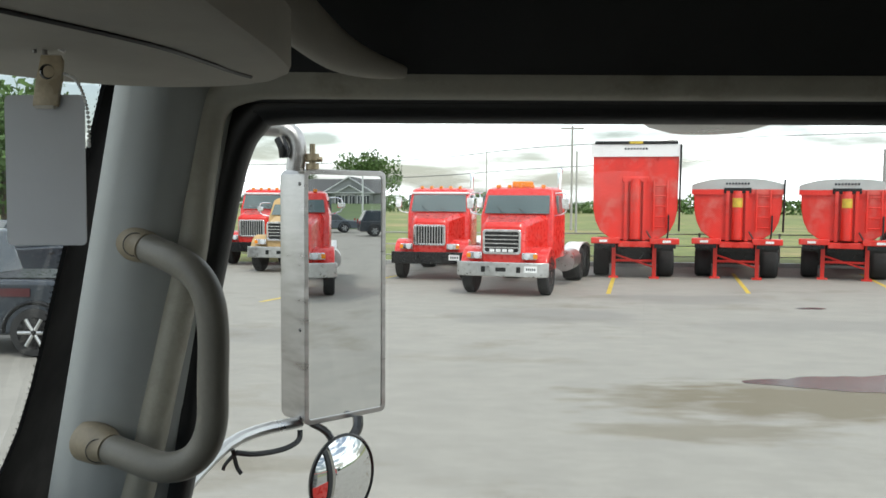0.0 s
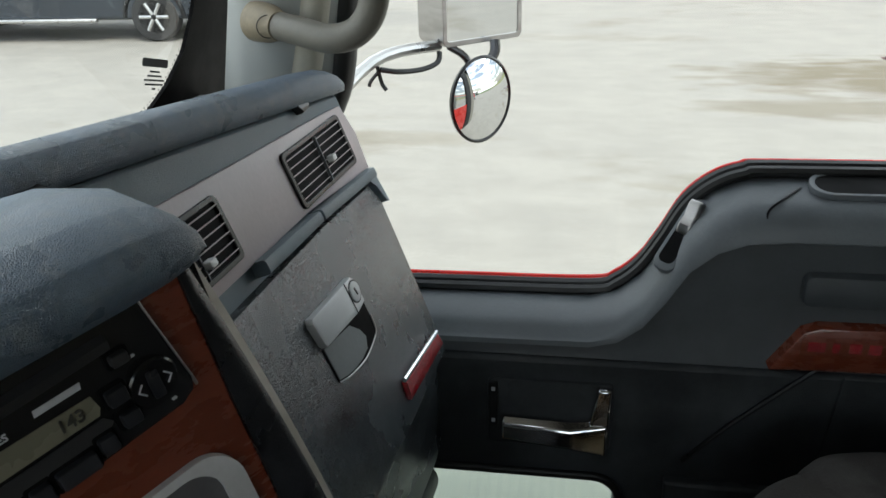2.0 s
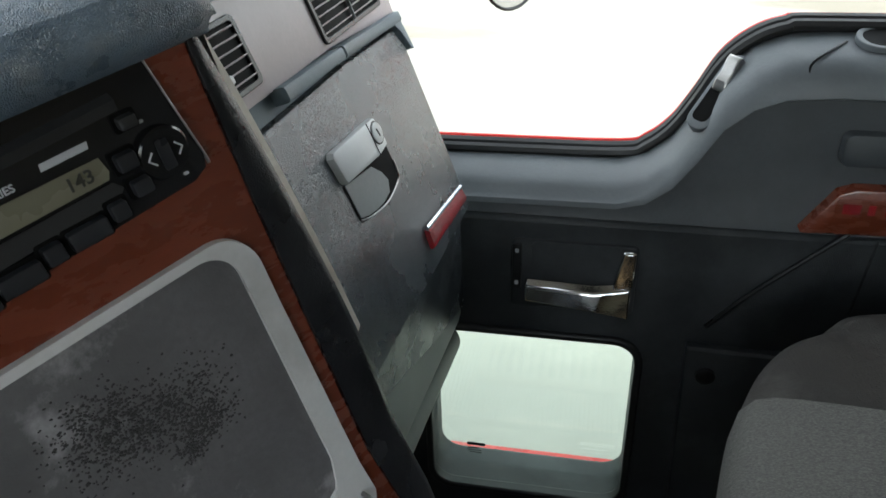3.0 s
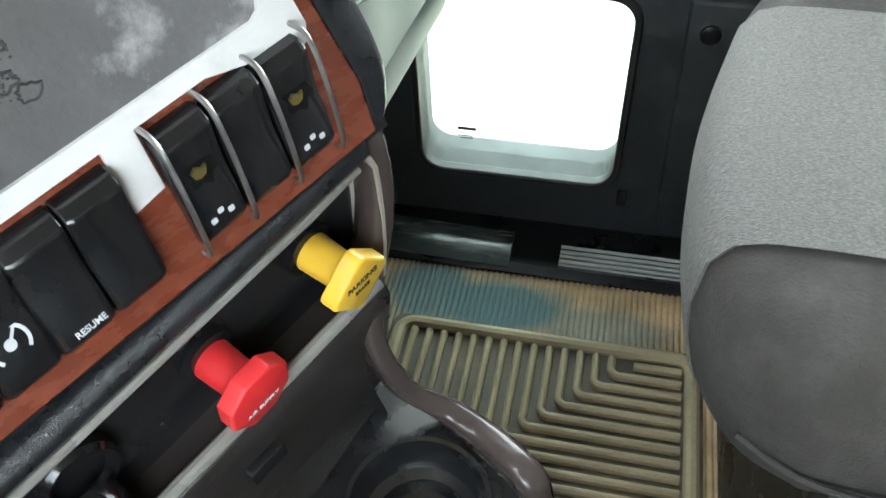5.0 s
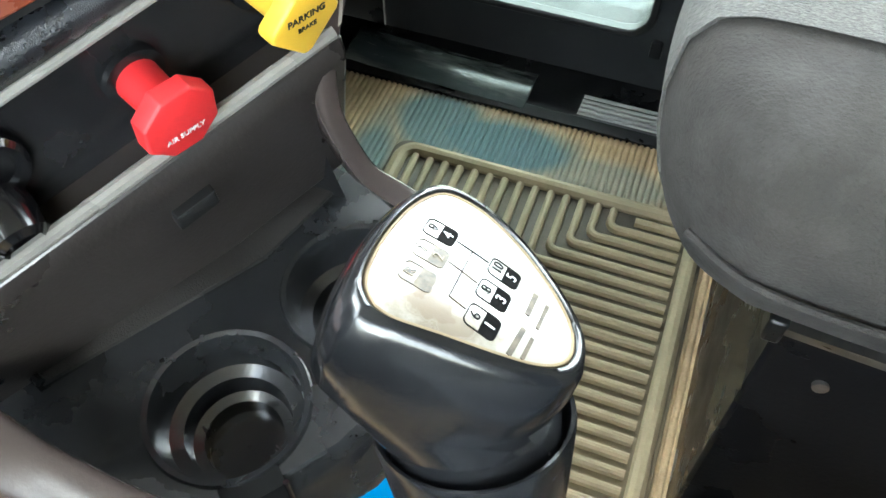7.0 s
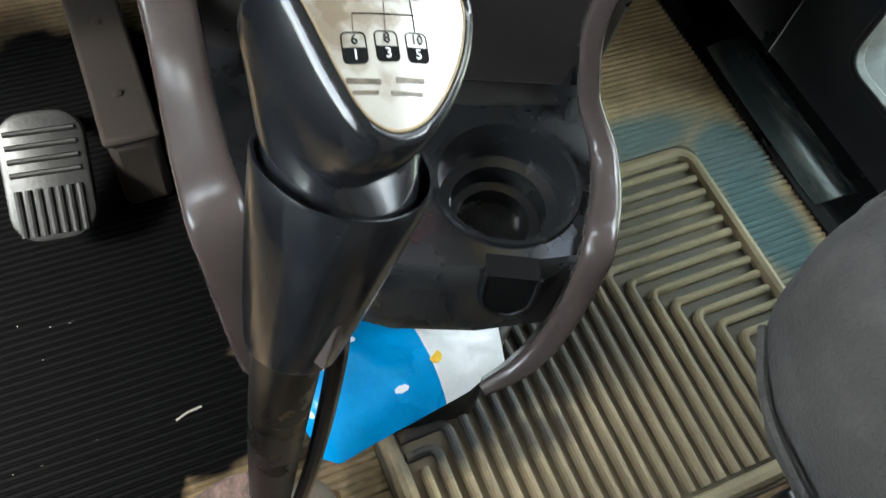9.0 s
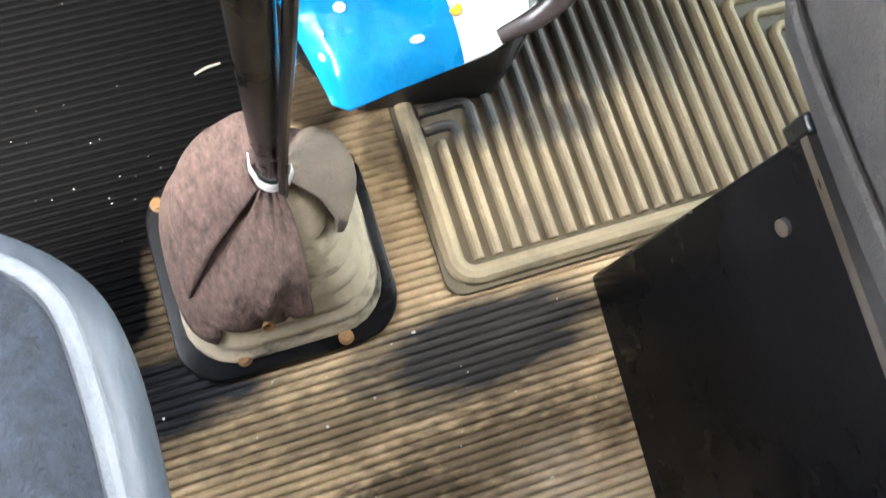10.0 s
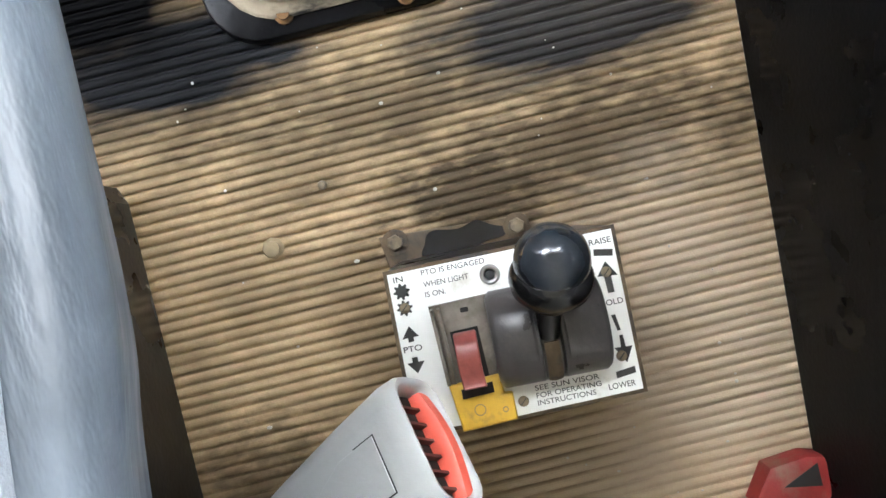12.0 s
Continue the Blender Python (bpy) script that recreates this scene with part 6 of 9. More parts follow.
for i in range(25):
    z = 0.010 + 0.108 * i / 24
    cx, cy, hx, hy = boot_at(z)
    w = 0.0035 if i % 3 == 0 and i < 20 else 0.0
    loops.append([V((cx + px, cy + py, z)) for px, py in rrect(2 * (hx - w), 2 * (hy - w), min(hx, hy) * 0.55, 6)])
loft(bm, loops)
part("bellows", bm, BOOTRUB, boot, "dusty folded rubber bellows", smooth=50)
for p in ((0.267, -0.110), (0.275, -0.015), (0.100, -0.152), (0.105, 0.035)):
    bm = B()
    lathe(bm, (p[0], p[1], 0.012), (0, 0, 1), [(0.0075, 0), (0.0075, 0.003), (0.005, 0.004), (0.005, 0.007), (0.001, 0.007)], 12)
    part("bolt", bm, RUST, boot, "rusty dusted bolt")
bm = B()
lathe(bm, (0.252, -0.078, 0.058), (0.9, 0, 0.45), [(0.0055, -0.004), (0.0055, 0.0015), (0.003, 0.001), (0.001, -0.001)], 12)
part("vent_hole", bm, RUST, boot, "brown rimmed hole")
# rag wrapped round the boot: broad smooth folds, each a thick sheet of cloth
rag = thing("shop_rag", (0.17, -0.07, 0.1), "dusty pink brown shop rag wrapped round the gear boot", "rag")


def drape(nm, a0, a1, low_edge, top, off, seed, tone=None):
    """One fold: angles round the boot, its lower edge (a height at each end and at the middle), its top and how far it stands off."""
    bm = B()
    rows = []
    for i in range(15):
        t = i / 14
        row = []
        for j in range(45):
            s = j / 44
            zb = lerp(lerp(low_edge[0], low_edge[1], s), lerp(low_edge[1], low_edge[2], s), s)
            z = lerp(zb, top, t)
            a = radians(lerp(a0, a1, s) + 8 * (t - 0.5))
            cx, cy, hx, hy = boot_at(z)
            n4 = (abs(math.cos(a) / max(hx, 1e-4)) ** 4 + abs(math.sin(a) / max(hy, 1e-4)) ** 4) ** -0.25
            puff_ = 0.016 * math.sin(math.pi * min(1.0, t * 1.05)) * math.sin(math.pi * s) ** 0.5
            w = off + puff_ + 0.005 * noise.noise(V((s * 2.6, t * 1.9, seed)))
            fold_ = abs(noise.noise(V((s * 1.8 + t * 1.2, t * 0.9, seed + 9))))
            w -= 0.004 * max(0.0, 1 - fold_ / 0.05)
            R = n4 + w
            shut = max(0.0, (t - 0.6) / 0.4) ** 1.6
            R = lerp(R, 0.0165, shut)
            z += 0.006 * math.sin(math.pi * min(1.0, t * 1.1)) * (1 - shut)
            row.append(bm.verts.new((cx + R * math.cos(a), cy + R * math.sin(a), z + 0.003 * noise.noise(V((s * 6, t * 3, seed + 2))))))
        rows.append(row)
    for a, b in zip(rows, rows[1:]):
        for i in range(len(a) - 1):
            bm.faces.new((a[i], a[i + 1], b[i + 1], b[i]))
    ob = part(nm, bm, tone or CLOTH, rag, smooth=80)
    sm = ob.modifiers.new("thick", "SOLIDIFY")
    sm.thickness = 0.004


drape("fold", 100, 322, (0.060, 0.008, 0.036), 0.134, 0.008, 1.0)
drape("fold", 158, 302, (0.106, 0.090, 0.066), 0.137, 0.026, 4.0)
drape("fold", 308, 374, (0.050, 0.056, 0.056), 0.134, 0.014, 7.0)
drape("fold", 50, 140, (0.096, 0.078, 0.060), 0.135, 0.016, 11.0, CLOTHGREY)
# lever
lever = thing("gear_lever", (0.142, -0.038, 0.118), "worn black gear lever with a yellowed shift pattern knob", "gear lever")
LB, LT = V((0.142, -0.038, 0.118)), V((0.140, 0.017, 0.635))
LM = V((0.160, -0.011, 0.545))
bm = B()
tube(bm, [LB, LB.lerp(LM, 0.35) + V((0.002, -0.002, 0)), LM, LT], [0.012, 0.013, 0.014, 0.015], n=16)
part("shaft", bm, DARKSTEEL, lever, "dark bare steel shaft")
bm = B()
tube(bm, [LB + V((0.016, 0.004, 0.0)), LB.lerp(LM, 0.3) + V((0.019, 0.006, 0)), LB.lerp(LM, 0.7) + V((0.012, 0.016, 0)), LM + V((0.002, 0.020, -0.01)), LM + V((-0.004, 0.022, 0.03))], 0.0045, n=10)
part("air_line", bm, GLOSSBLACK, lever, "black plastic air line")
bm = B()
la = (LM - LB).normalized()
strip = []
for k in range(25):
    a = radians(-130 + 215 * k / 24)
    side = V((math.cos(a), math.sin(a), 0))
    side = (side - la * side.dot(la)).normalized()
    lift_ = 0.022 + 0.010 * max(0.0, 1 - k / 5) + 0.0025 * noise.noise(V((k * 0.6, 3, 1)))
    r = 0.0158 + 0.006 * max(0.0, 1 - k / 5) + 0.001 * noise.noise(V((k * 0.5, 9, 2)))
    strip.append([LB + la * (lift_ - 0.007 + 0.002 * noise.noise(V((k * 0.9, 5, 1)))) + side * (r + 0.001), LB + la * (lift_ + 0.008) + side * r, LB + la * (lift_ + 0.008) + side * (r - 0.0012), LB + la * (lift_ - 0.007) + side * (r - 0.0008)])
loft(bm, strip)
part("tie", bm, WHITE, lever, "torn white paper strip at the boot's mouth", smooth=50)
ax = (LT - LM).normalized()
bm = B()
lathe(bm, LM, ax, [(0.014, 0.010), (0.0185, 0.013), (0.0215, 0.03), (0.0268, 0.070), (0.0296, 0.0960), (0.0292, 0.0980), (0.0280, 0.0975), (0.0262, 0.080)], 36, cap=False)
part("collar", bm, KNOBBLACK, lever, "black plastic collar")
bm = B()
slab(bm, plane_f((0.163, -0.002, 0.580), (-0.5, 0.85, 0.0), ax), rrect(0.010, 0.024, 0.002), 0.004, 0.014, 0.001)
part("selector_tab", bm, TAUPE, lever, "worn selector tab")
# knob: a rounded drop under a domed triangular label, narrowing into the collar
KC = V((0.132, 0.0293, 0.6827))
kn = V((0.295, 0.302, 0.906)).normalized()     # face normal
ku = V((0.109, 0.932, -0.346))                 # along the writing
ku = (ku - kn * kn.dot(ku)).normalized()
kv = kn.cross(ku)                              # to the top of the writing
TRI = [p * 0.001 for p in smooth_path([V((a, b, 0)) for a, b in ((-25, 12.5), (-21, 17.2), (-13, 20.2), (0, 22.4), (14, 22.4), (24.5, 19), (27.6, 11), (26.6, 2), (22.5, -9), (15, -21), (7.5, -28.6), (0, -31.6), (-6, -30.4), (-11, -25.2), (-15.4, -16), (-20.5, -3), (-24.6, 7), (-25, 12.5))], 4)[:-1]]
TC = V((0.001, -0.001, 0))
ANG = sorted((math.atan2(p.y - TC.y, p.x - TC.x), (p - TC).length) for p in TRI)


def reach(a, b):
    """How far a point of the label lies from its middle to its edge, 0 to 1."""
    t, r = math.atan2(b - TC.y, a - TC.x), math.hypot(a - TC.x, b - TC.y)
    prev = (ANG[-1][0] - 2 * math.pi, ANG[-1][1])
    for q in ANG + [(ANG[0][0] + 2 * math.pi, ANG[0][1])]:
        if t <= q[0]:
            return r / lerp(prev[1], q[1], (t - prev[0]) / max(q[0] - prev[0], 1e-9))
        prev = q
    return r / prev[1]


def fk(a, b, d):
    """On the domed label."""
    return KC + ku * a + kv * b + kn * (d + 0.0020 * max(0.0, 1 - reach(a, b) ** 2))


def drop(s, d, w=0.0):
    """One ring of the knob: the label's outline, s times as large, with w of roundness."""
    out = []
    for p in TRI:
        q = (p - TC) * s
        r = q.normalized() * 0.0262 * s
        q = q.lerp(r, w) + TC
        out.append(KC + ku * q.x + kv * q.y + kn * d)
    return out


def domed(scales, lift):
    return [[fk(*((p - TC) * k + TC).xy, lift) for p in TRI] for k in scales]


bm = B()
ring_top = LT - ax * 0.002
a_ = (ku - ax * ax.dot(ku)).normalized()
b_ = ax.cross(a_)
low = []
for p in TRI:
    t = math.atan2((p - TC).y, (p - TC).x)
    low.append(ring_top + a_ * (0.0252 * math.cos(t)) + b_ * (0.0252 * math.sin(t)))
mid = drop(1.19, -0.030, 0.30)
loft(bm, [drop(1.0, -0.003), drop(1.015, 0.0004), drop(1.05, 0.0016), drop(1.12, 0.0010, 0.02), drop(1.185, -0.0028, 0.05), drop(1.23, -0.0100, 0.10), drop(1.24, -0.0190, 0.18), mid, [p.lerp(q, 0.28) for p, q in zip(mid, low)], [p.lerp(q, 0.58) for p, q in zip(mid, low)], [p.lerp(q, 0.85) for p, q in zip(mid, low)], low, [p - ax * 0.02 for p in low]], cap=False)
part("knob", bm, KNOBBLACK, lever, "worn black plastic knob", smooth=70)
bm = B()
loft(bm, [drop(0.985, -0.003)] + domed((0.985, 0.97, 0.90, 0.78, 0.6, 0.4, 0.2, 0.04), 0.0008))
cap = part("label_cap", bm, KNOBCAP, lever, "yellowed shift pattern label", smooth=70)
bm = B()
tube(bm, [p for p in drop(1.0, 0.0006) + drop(1.0, 0.0006)[:1]], 0.0006, n=6, smooth=False)
part("label_groove", bm, TAN, lever, "dusty groove round the label")


def printed(name, text, size, u, v, material):
    """A number printed on the domed label."""
    ob = words(name, text, size, Matrix.Identity(4), material, cap, bold=0.0, extrude=0.0001)
    for vert in ob.data.vertices:
        x, y, z = vert.co
        vert.co = fk(u + x - 0.02 * y, v + y + 0.10 * x, 0.0012 + z)
    return ob


def tile(u, v, a, b, faded=False):
    """One gear of the pattern: upper number light, lower number dark."""
    f = lambda p, q, d: fk(u + p - 0.02 * q, v + q + 0.10 * p, d)
    ink_ = FADEDINK if faded else LABELINK
    bm = B()
    loft(bm, [[f(x, y, d) for d, y in ((0.0006, y0), (0.0010, y0), (0.0010, y1), (0.0006, y1))] for x, y0, y1 in ((-0.0033, -0.0034, 0.0), (-0.0030, -0.0041, 0.0), (-0.0025, -0.0044, 0.0), (0.0, -0.0044, 0.0), (0.0025, -0.0044, 0.0), (0.0030, -0.0041, 0.0), (0.0033, -0.0034, 0.0))])
    part("pattern_tile", bm, ink_, cap, smooth=0)
    bm = B()
    ring(bm, f, rrect(0.0070, 0.0090, 0.0016, 4), rrect(0.0064, 0.0084, 0.0013, 4), 0.0006, 0.0010)
    part("pattern_border", bm, ink_, cap, smooth=0)
    printed("number", a, 0.0041, u, v + 0.0021, ink_)
    printed("number", b, 0.0041, u, v - 0.0022, FADEDWHITE if faded else WHITE)


for u, v, a, b, old in ((-0.0103, -0.0096, "6", "1", False), (-0.0009, -0.0081, "8", "3", False), (0.0086, -0.0072, "10", "5", False), (0.0085, 0.0122, "9", "4", False), (-0.0006, 0.0105, "7", "2", True), (-0.0101, 0.0092, "R", "", True)):
    tile(u, v, a, b, old)
for a, b, worn in (((0.0086, 0.0074), (0.0085, -0.0024), False), ((-0.0100, 0.0003), (0.0090, 0.0027), False), ((0.0000, 0.0057), (-0.0008, -0.0033), True), ((-0.0099, 0.0003), (-0.0102, -0.0048), True)):
    bm = B()
    tube(bm, [fk(*V(a).lerp(V(b), k / 4), 0.0009) for k in range(5)], 0.00018, n=4, smooth=False)
    part("pattern_line", bm, FADEDINK if worn else LABELINK, cap, smooth=0)
for w, h, u, v, up in ((0.0096, 0.0015, -0.0088, -0.0188, 0.03), (0.0090, 0.0015, 0.0050, -0.0172, 0.09), (0.0072, 0.0011, -0.0086, -0.0219, 0.06), (0.0100, 0.0011, 0.0036, -0.0211, 0.07)):
    bm = B()
    slab(bm, lambda a, b, d: fk(u + a, v + b + up * a, d), rrect(w, h, 0.0003), 0.0006, 0.0010)
    part("maker_bar", bm, FADEDINK, cap, smooth=0)
# ---- PTO control on the floor ----
pto = thing("pto_control", (0.53, 0.0, 0), "floor mounted hoist and PTO control with a white lettered plate", "control box")
pu, pv = V((0.045, 0.9985, 0.02)).normalized(), V((-0.998, 0.05, -0.05)).normalized()
PO = V((0.529, -0.003, 0.140))
fq = plane_f(PO, pu, pv)
plate = [(-0.0705, 0.0480), (0.0705, 0.0490), (0.0705, -0.0505), (-0.0080, -0.0525), (-0.0705, -0.0505)]
rim = [(-0.0730, 0.0505), (0.0730, 0.0515), (0.0730, -0.0530), (-0.0080, -0.0550), (-0.0730, -0.0530)]
bm = B()
loft(bm, [[fq(a, b, -0.003) for a, b in rim], [V((fq(a * 0.99, b * 0.96, 0).x - 0.004, fq(a * 0.99, b, 0).y, 0.001)) for a, b in rim]])
part("housing", bm, BLACK, pto, bevel=0.003)
bm = B()
slab(bm, fq, rim, -0.003, 0.0004, 0.0008)
part("plate_frame", bm, BRACKET, pto, "dusty dark edge round the plate")
bm = B()
slab(bm, fq, plate, -0.002, 0.001, 0.0004)
lab = part("label_plate", bm, LABEL, pto, "white plate with black lettering")
bm = B()
slab(bm, lambda a, b, d: V((a, b, d)), [(0.451, -0.082), (0.486, -0.078), (0.486, 0.040), (0.461, 0.034)], 0.0, 0.005, 0.002)
part("foot_plate", bm, BRACKET, pto, "dusty foot bracket")
bm = B()
slab(bm, lambda a, b, d: V((a, b, d)), [(0.4675 + 0.011 * (1 + 0.25 * math.sin(5 * t)) * math.sin(t), -0.020 + 0.034 * (1 + 0.15 * math.sin(3 * t + 1)) * math.cos(t)) for t in [2 * math.pi * k / 40 for k in range(40)]], 0.005, 0.0056)
part("grease_smear", bm, GLOSSBLACK, pto, "black grease smear", smooth=0)
for p in ((0.458, -0.070), (0.468, 0.025)):
    bm = B()
    lathe(bm, (p[0], p[1], 0.005), (0, 0, 1), [(0.0105, 0), (0.0105, 0.0015), (0.0085, 0.002), (0.0060, 0.002)], 20)
    part("washer", bm, BRACKET, pto, "dusty washer")
    bm = B()
    lathe(bm, (p[0], p[1], 0.006), (0, 0, 1), [(0.0064, 0), (0.0064, 0.005), (0.0054, 0.006), (0.001, 0.006)], 6)
    part("bolt", bm, BOLTTAN, pto, "dusty hexagon bolt head", smooth=0)


def ink(text, u0, u1, v, high, slope=0.0):
    """One line of capitals from u0 to u1, of the height given."""
    ob = words("lettering", text, 1.0, Matrix.Identity(4), PLATEINK, lab, bold=0.006, extrude=0.0)
    xs = [q.co.x for q in ob.data.vertices]
    ys = [q.co.y for q in ob.data.vertices]
    x0, x1, y0, y1 = min(xs), max(xs), min(ys), max(ys)
    for q in ob.data.vertices:
        a, b = (q.co.x - x0) / (x1 - x0), (q.co.y - y0) / (y1 - y0) - 0.5
        q.co = fq(lerp(u0, u1, a), v + slope * (a - 0.5) + b * high, 0.0012)


ink("IN", -0.0672, -0.0612, 0.0440, 0.0036)
ink("PTO", -0.0705 + 0.0015, -0.0575, 0.0005, 0.0036)
ink("PTO IS ENGAGED", -0.0494, -0.0095, 0.0452, 0.0034)
ink("WHEN LIGHT", -0.0494, -0.0210, 0.0378, 0.0034)
ink("IS ON.", -0.0494, -0.0366, 0.0315, 0.0034)
ink("RAISE", 0.0555, 0.0690, 0.0428, 0.0036)
ink("OLD", 0.0585, 0.0690, 0.0048, 0.0036)
ink("LOWER", 0.0500, 0.0665, -0.0458, 0.0036)
ink("SEE SUN VISOR", 0.0057, 0.0455, -0.0378, 0.0032)
ink("FOR OPERATING", 0.0057, 0.0460, -0.0424, 0.0032)
ink("INSTRUCTIONS", 0.0057, 0.0418, -0.0470, 0.0032)


def symbol(pts, material=None):
    part("symbol", slab(B(), fq, pts, 0.0009, 0.0013), material or PLATEINK, lab, smooth=0)


def cog(u, v, r, teeth):
    return [(u + k * math.cos(t), v + k * math.sin(t)) for i in range(teeth * 4) for t, k in ((2 * math.pi * i / (teeth * 4), r if i % 4 < 2 else r * 0.70),)]


symbol(cog(-0.0634, 0.0362, 0.0052, 8))
symbol(cog(-0.0634, 0.0258, 0.0050, 8))
symbol([(-0.0686, 0.0070), (-0.0650, 0.0074), (-0.0650, 0.0045), (-0.0615, 0.0049), (-0.0615, 0.0074), (-0.0580, 0.0074), (-0.0632, 0.0145)])
symbol([(-0.0650, -0.0050), (-0.0615, -0.0050), (-0.0615, -0.0080), (-0.0575, -0.0080), (-0.0630, -0.0150), (-0.0685, -0.0080), (-0.0650, -0.0080)])
symbol([(0.0575, 0.0385), (0.0690, 0.0365), (0.0682, 0.0325), (0.0568, 0.0345)])
symbol([(0.0565, 0.0215), (0.0605, 0.0212), (0.0610, 0.0105), (0.0650, 0.0105), (0.0648, 0.0208), (0.0690, 0.0204), (0.0630, 0.0300)])
symbol([(0.0600, -0.0030), (0.0625, -0.0030), (0.0640, -0.0130), (0.0620, -0.0130)])
symbol([(0.0625, -0.0160), (0.0645, -0.0160), (0.0650, -0.0235), (0.0690, -0.0235), (0.0640, -0.0330), (0.0580, -0.0230), (0.0620, -0.0232)])
symbol([(0.0560, -0.0375), (0.0680, -0.0360), (0.0680, -0.0400), (0.0560, -0.0415)])
nrm = fq(0, 0, 1) - fq(0, 0, 0)
for p in ((0.0624, 0.0235), (0.0614, -0.0285), (-0.0634, 0.0258), (-0.0027, -0.0442)):
    screw = part("screw", lathe(B(), fq(*p, 0.001), nrm, [(0.0034, 0), (0.0032, 0.0010), (0.0024, 0.0015), (0.001, 0.0016)], 14), BOLTTAN, lab, "small dusty brass screw")
    part("screw_slot", slab(B(), lambda a, b, d: fq(p[0] + a, p[1] + b, d), [(-0.0020, -0.0016), (-0.0016, -0.0020), (0.0020, 0.0016), (0.0016, 0.0020)], 0.0024, 0.0028), INK, screw, smooth=0)
lamp = part("lamp_socket", lathe(B(), fq(-0.0079, 0.0360, 0.001), nrm, [(0.0064, 0), (0.0062, 0.0012), (0.0050, 0.0024), (0.0038, 0.0022), (0.0029, 0.0006)], 24, cap=False), STEEL, lab, "bright steel rimmed lamp hole", smooth=50)
part("lamp_hole", lathe(B(), fq(-0.0079, 0.0360, 0.001), nrm, [(0.0031, 0), (0.0031, 0.0008), (0.0008, 0.0008)], 16), INK, lamp, smooth=0)
# PTO toggle: worn bracket with a fence, red lever, yellow guard
bm = B()
slab(bm, fq, [(-0.0490, 0.0240), (-0.0125, 0.0250), (-0.0125, -0.0260), (-0.0455, -0.0260)], 0.001, 0.004, 0.001)
tp = part("toggle_plate", bm, WORNPLATE, pto, "dirty worn steel plate")
bm = B()
slab(bm, lambda a, b, d: fq(-0.0275 + a, 0.0180 + b, d), rrect(0.005, 0.003, 0.0008), 0.0038, 0.0042)
part("dark_mark", bm, BLACK, tp, smooth=0)
for u0, hi in ((-0.0480, 0.016), (-0.0440, 0.011)):
    bm = B()
    loft(bm, [[fq(u0, 0.0225, 0.002), fq(u0 + 0.0018, 0.0225, 0.002), fq(u0 + 0.0018, 0.0215, hi), fq(u0, 0.0215, hi)], [fq(u0 + 0.002, -0.0260, 0.002), fq(u0 + 0.0038, -0.0260, 0.002), fq(u0 + 0.0038, -0.0250, hi * 0.8), fq(u0 + 0.002, -0.0250, hi * 0.8)]])
    part("toggle_fence", bm, WORNPLATE, pto)
bm = B()
slab(bm, fq, [(-0.0388, 0.0062), (-0.0215, 0.0068), (-0.0200, -0.0280), (-0.0370, -0.0285)], 0.0038, 0.0044)
part("toggle_opening", bm, BLACK, tp, smooth=0)
bm = B()
loft(bm, [[fq(a - 0.0070, b, c - 0.003), fq(a + 0.0070, b, c - 0.003), fq(a + 0.0070, b, c + 0.003), fq(a - 0.0070, b, c + 0.003)] for a, b, c in ((-0.0302, 0.0050, 0.007), (-0.0300, 0.0030, 0.014), (-0.0300, -0.0030, 0.019), (-0.0302, -0.0110, 0.020), (-0.0302, -0.0200, 0.017), (-0.0296, -0.0265, 0.0165), (-0.0292, -0.0285, 0.0175))])
part("toggle_lever", bm, mat("faded_red_plastic", (0.27, 0.062, 0.05), 0.45, var=0.25, scale=60, dirt=(0.16, 0.07, 0.05), dirt_lo=0.55, dirt_hi=0.75, dirt_scale=60), pto, "faded red brown toggle lever", bevel=0.0015)
bm = B()
slab(bm, fq, [(-0.0455, -0.0255), (-0.0140, -0.0240), (-0.0130, -0.0360), (-0.0080, -0.0365), (-0.0080, -0.0530), (-0.0420, -0.0545)], 0.001, 0.009, 0.002)
yg = part("toggle_guard", bm, GUARD, pto, "dirty yellow toggle guard", bevel=0.001)
bm = B()
slab(bm, fq, [(-0.0385, -0.0290), (-0.0190, -0.0275), (-0.0190, -0.0340), (-0.0385, -0.0350)], 0.0088, 0.0094)
part("guard_recess", bm, BROWNBOX, yg, smooth=0)
for u, v, r in ((-0.0295, -0.0430, 0.0036), (-0.0143, -0.0455, 0.0018)):
    bm = B()
    ring(bm, lambda a, b, d: fq(u + a, v + b, d), [(r * math.cos(2 * math.pi * k / 20), r * math.sin(2 * math.pi * k / 20)) for k in range(20)], [((r - 0.0006) * math.cos(2 * math.pi * k / 20), (r - 0.0006) * math.sin(2 * math.pi * k / 20)) for k in range(20)], 0.0088, 0.0094)
    part("guard_mark", bm, TAN, yg, smooth=0)
# hoist lever hump with its slot, stem and ball
bm = B()
loops = []
for u, k, lift in ((-0.0145, 0.86, 0.0), (-0.0135, 0.94, 0.0), (-0.0110, 1.0, 0.0), (0.0095, 1.0, 0.0), (0.0110, 1.0, 0.0018), (0.0125, 1.0, 0.0018), (0.0135, 1.0, -0.006), (0.0250, 1.0, -0.006), (0.0260, 1.0, 0.0018), (0.0275, 1.0, 0.0018), (0.0290, 1.0, 0.0), (0.0510, 1.0, 0.0), (0.0535, 0.94, 0.0), (0.0545, 0.86, 0.0)):
    loops.append([fq(u, -0.0040 + 0.0300 * k * math.cos(math.pi * i / 16), 0.001 + (0.030 * k + lift) * math.sin(math.pi * i / 16) ** 0.85) for i in range(17)])
loft(bm, loops)
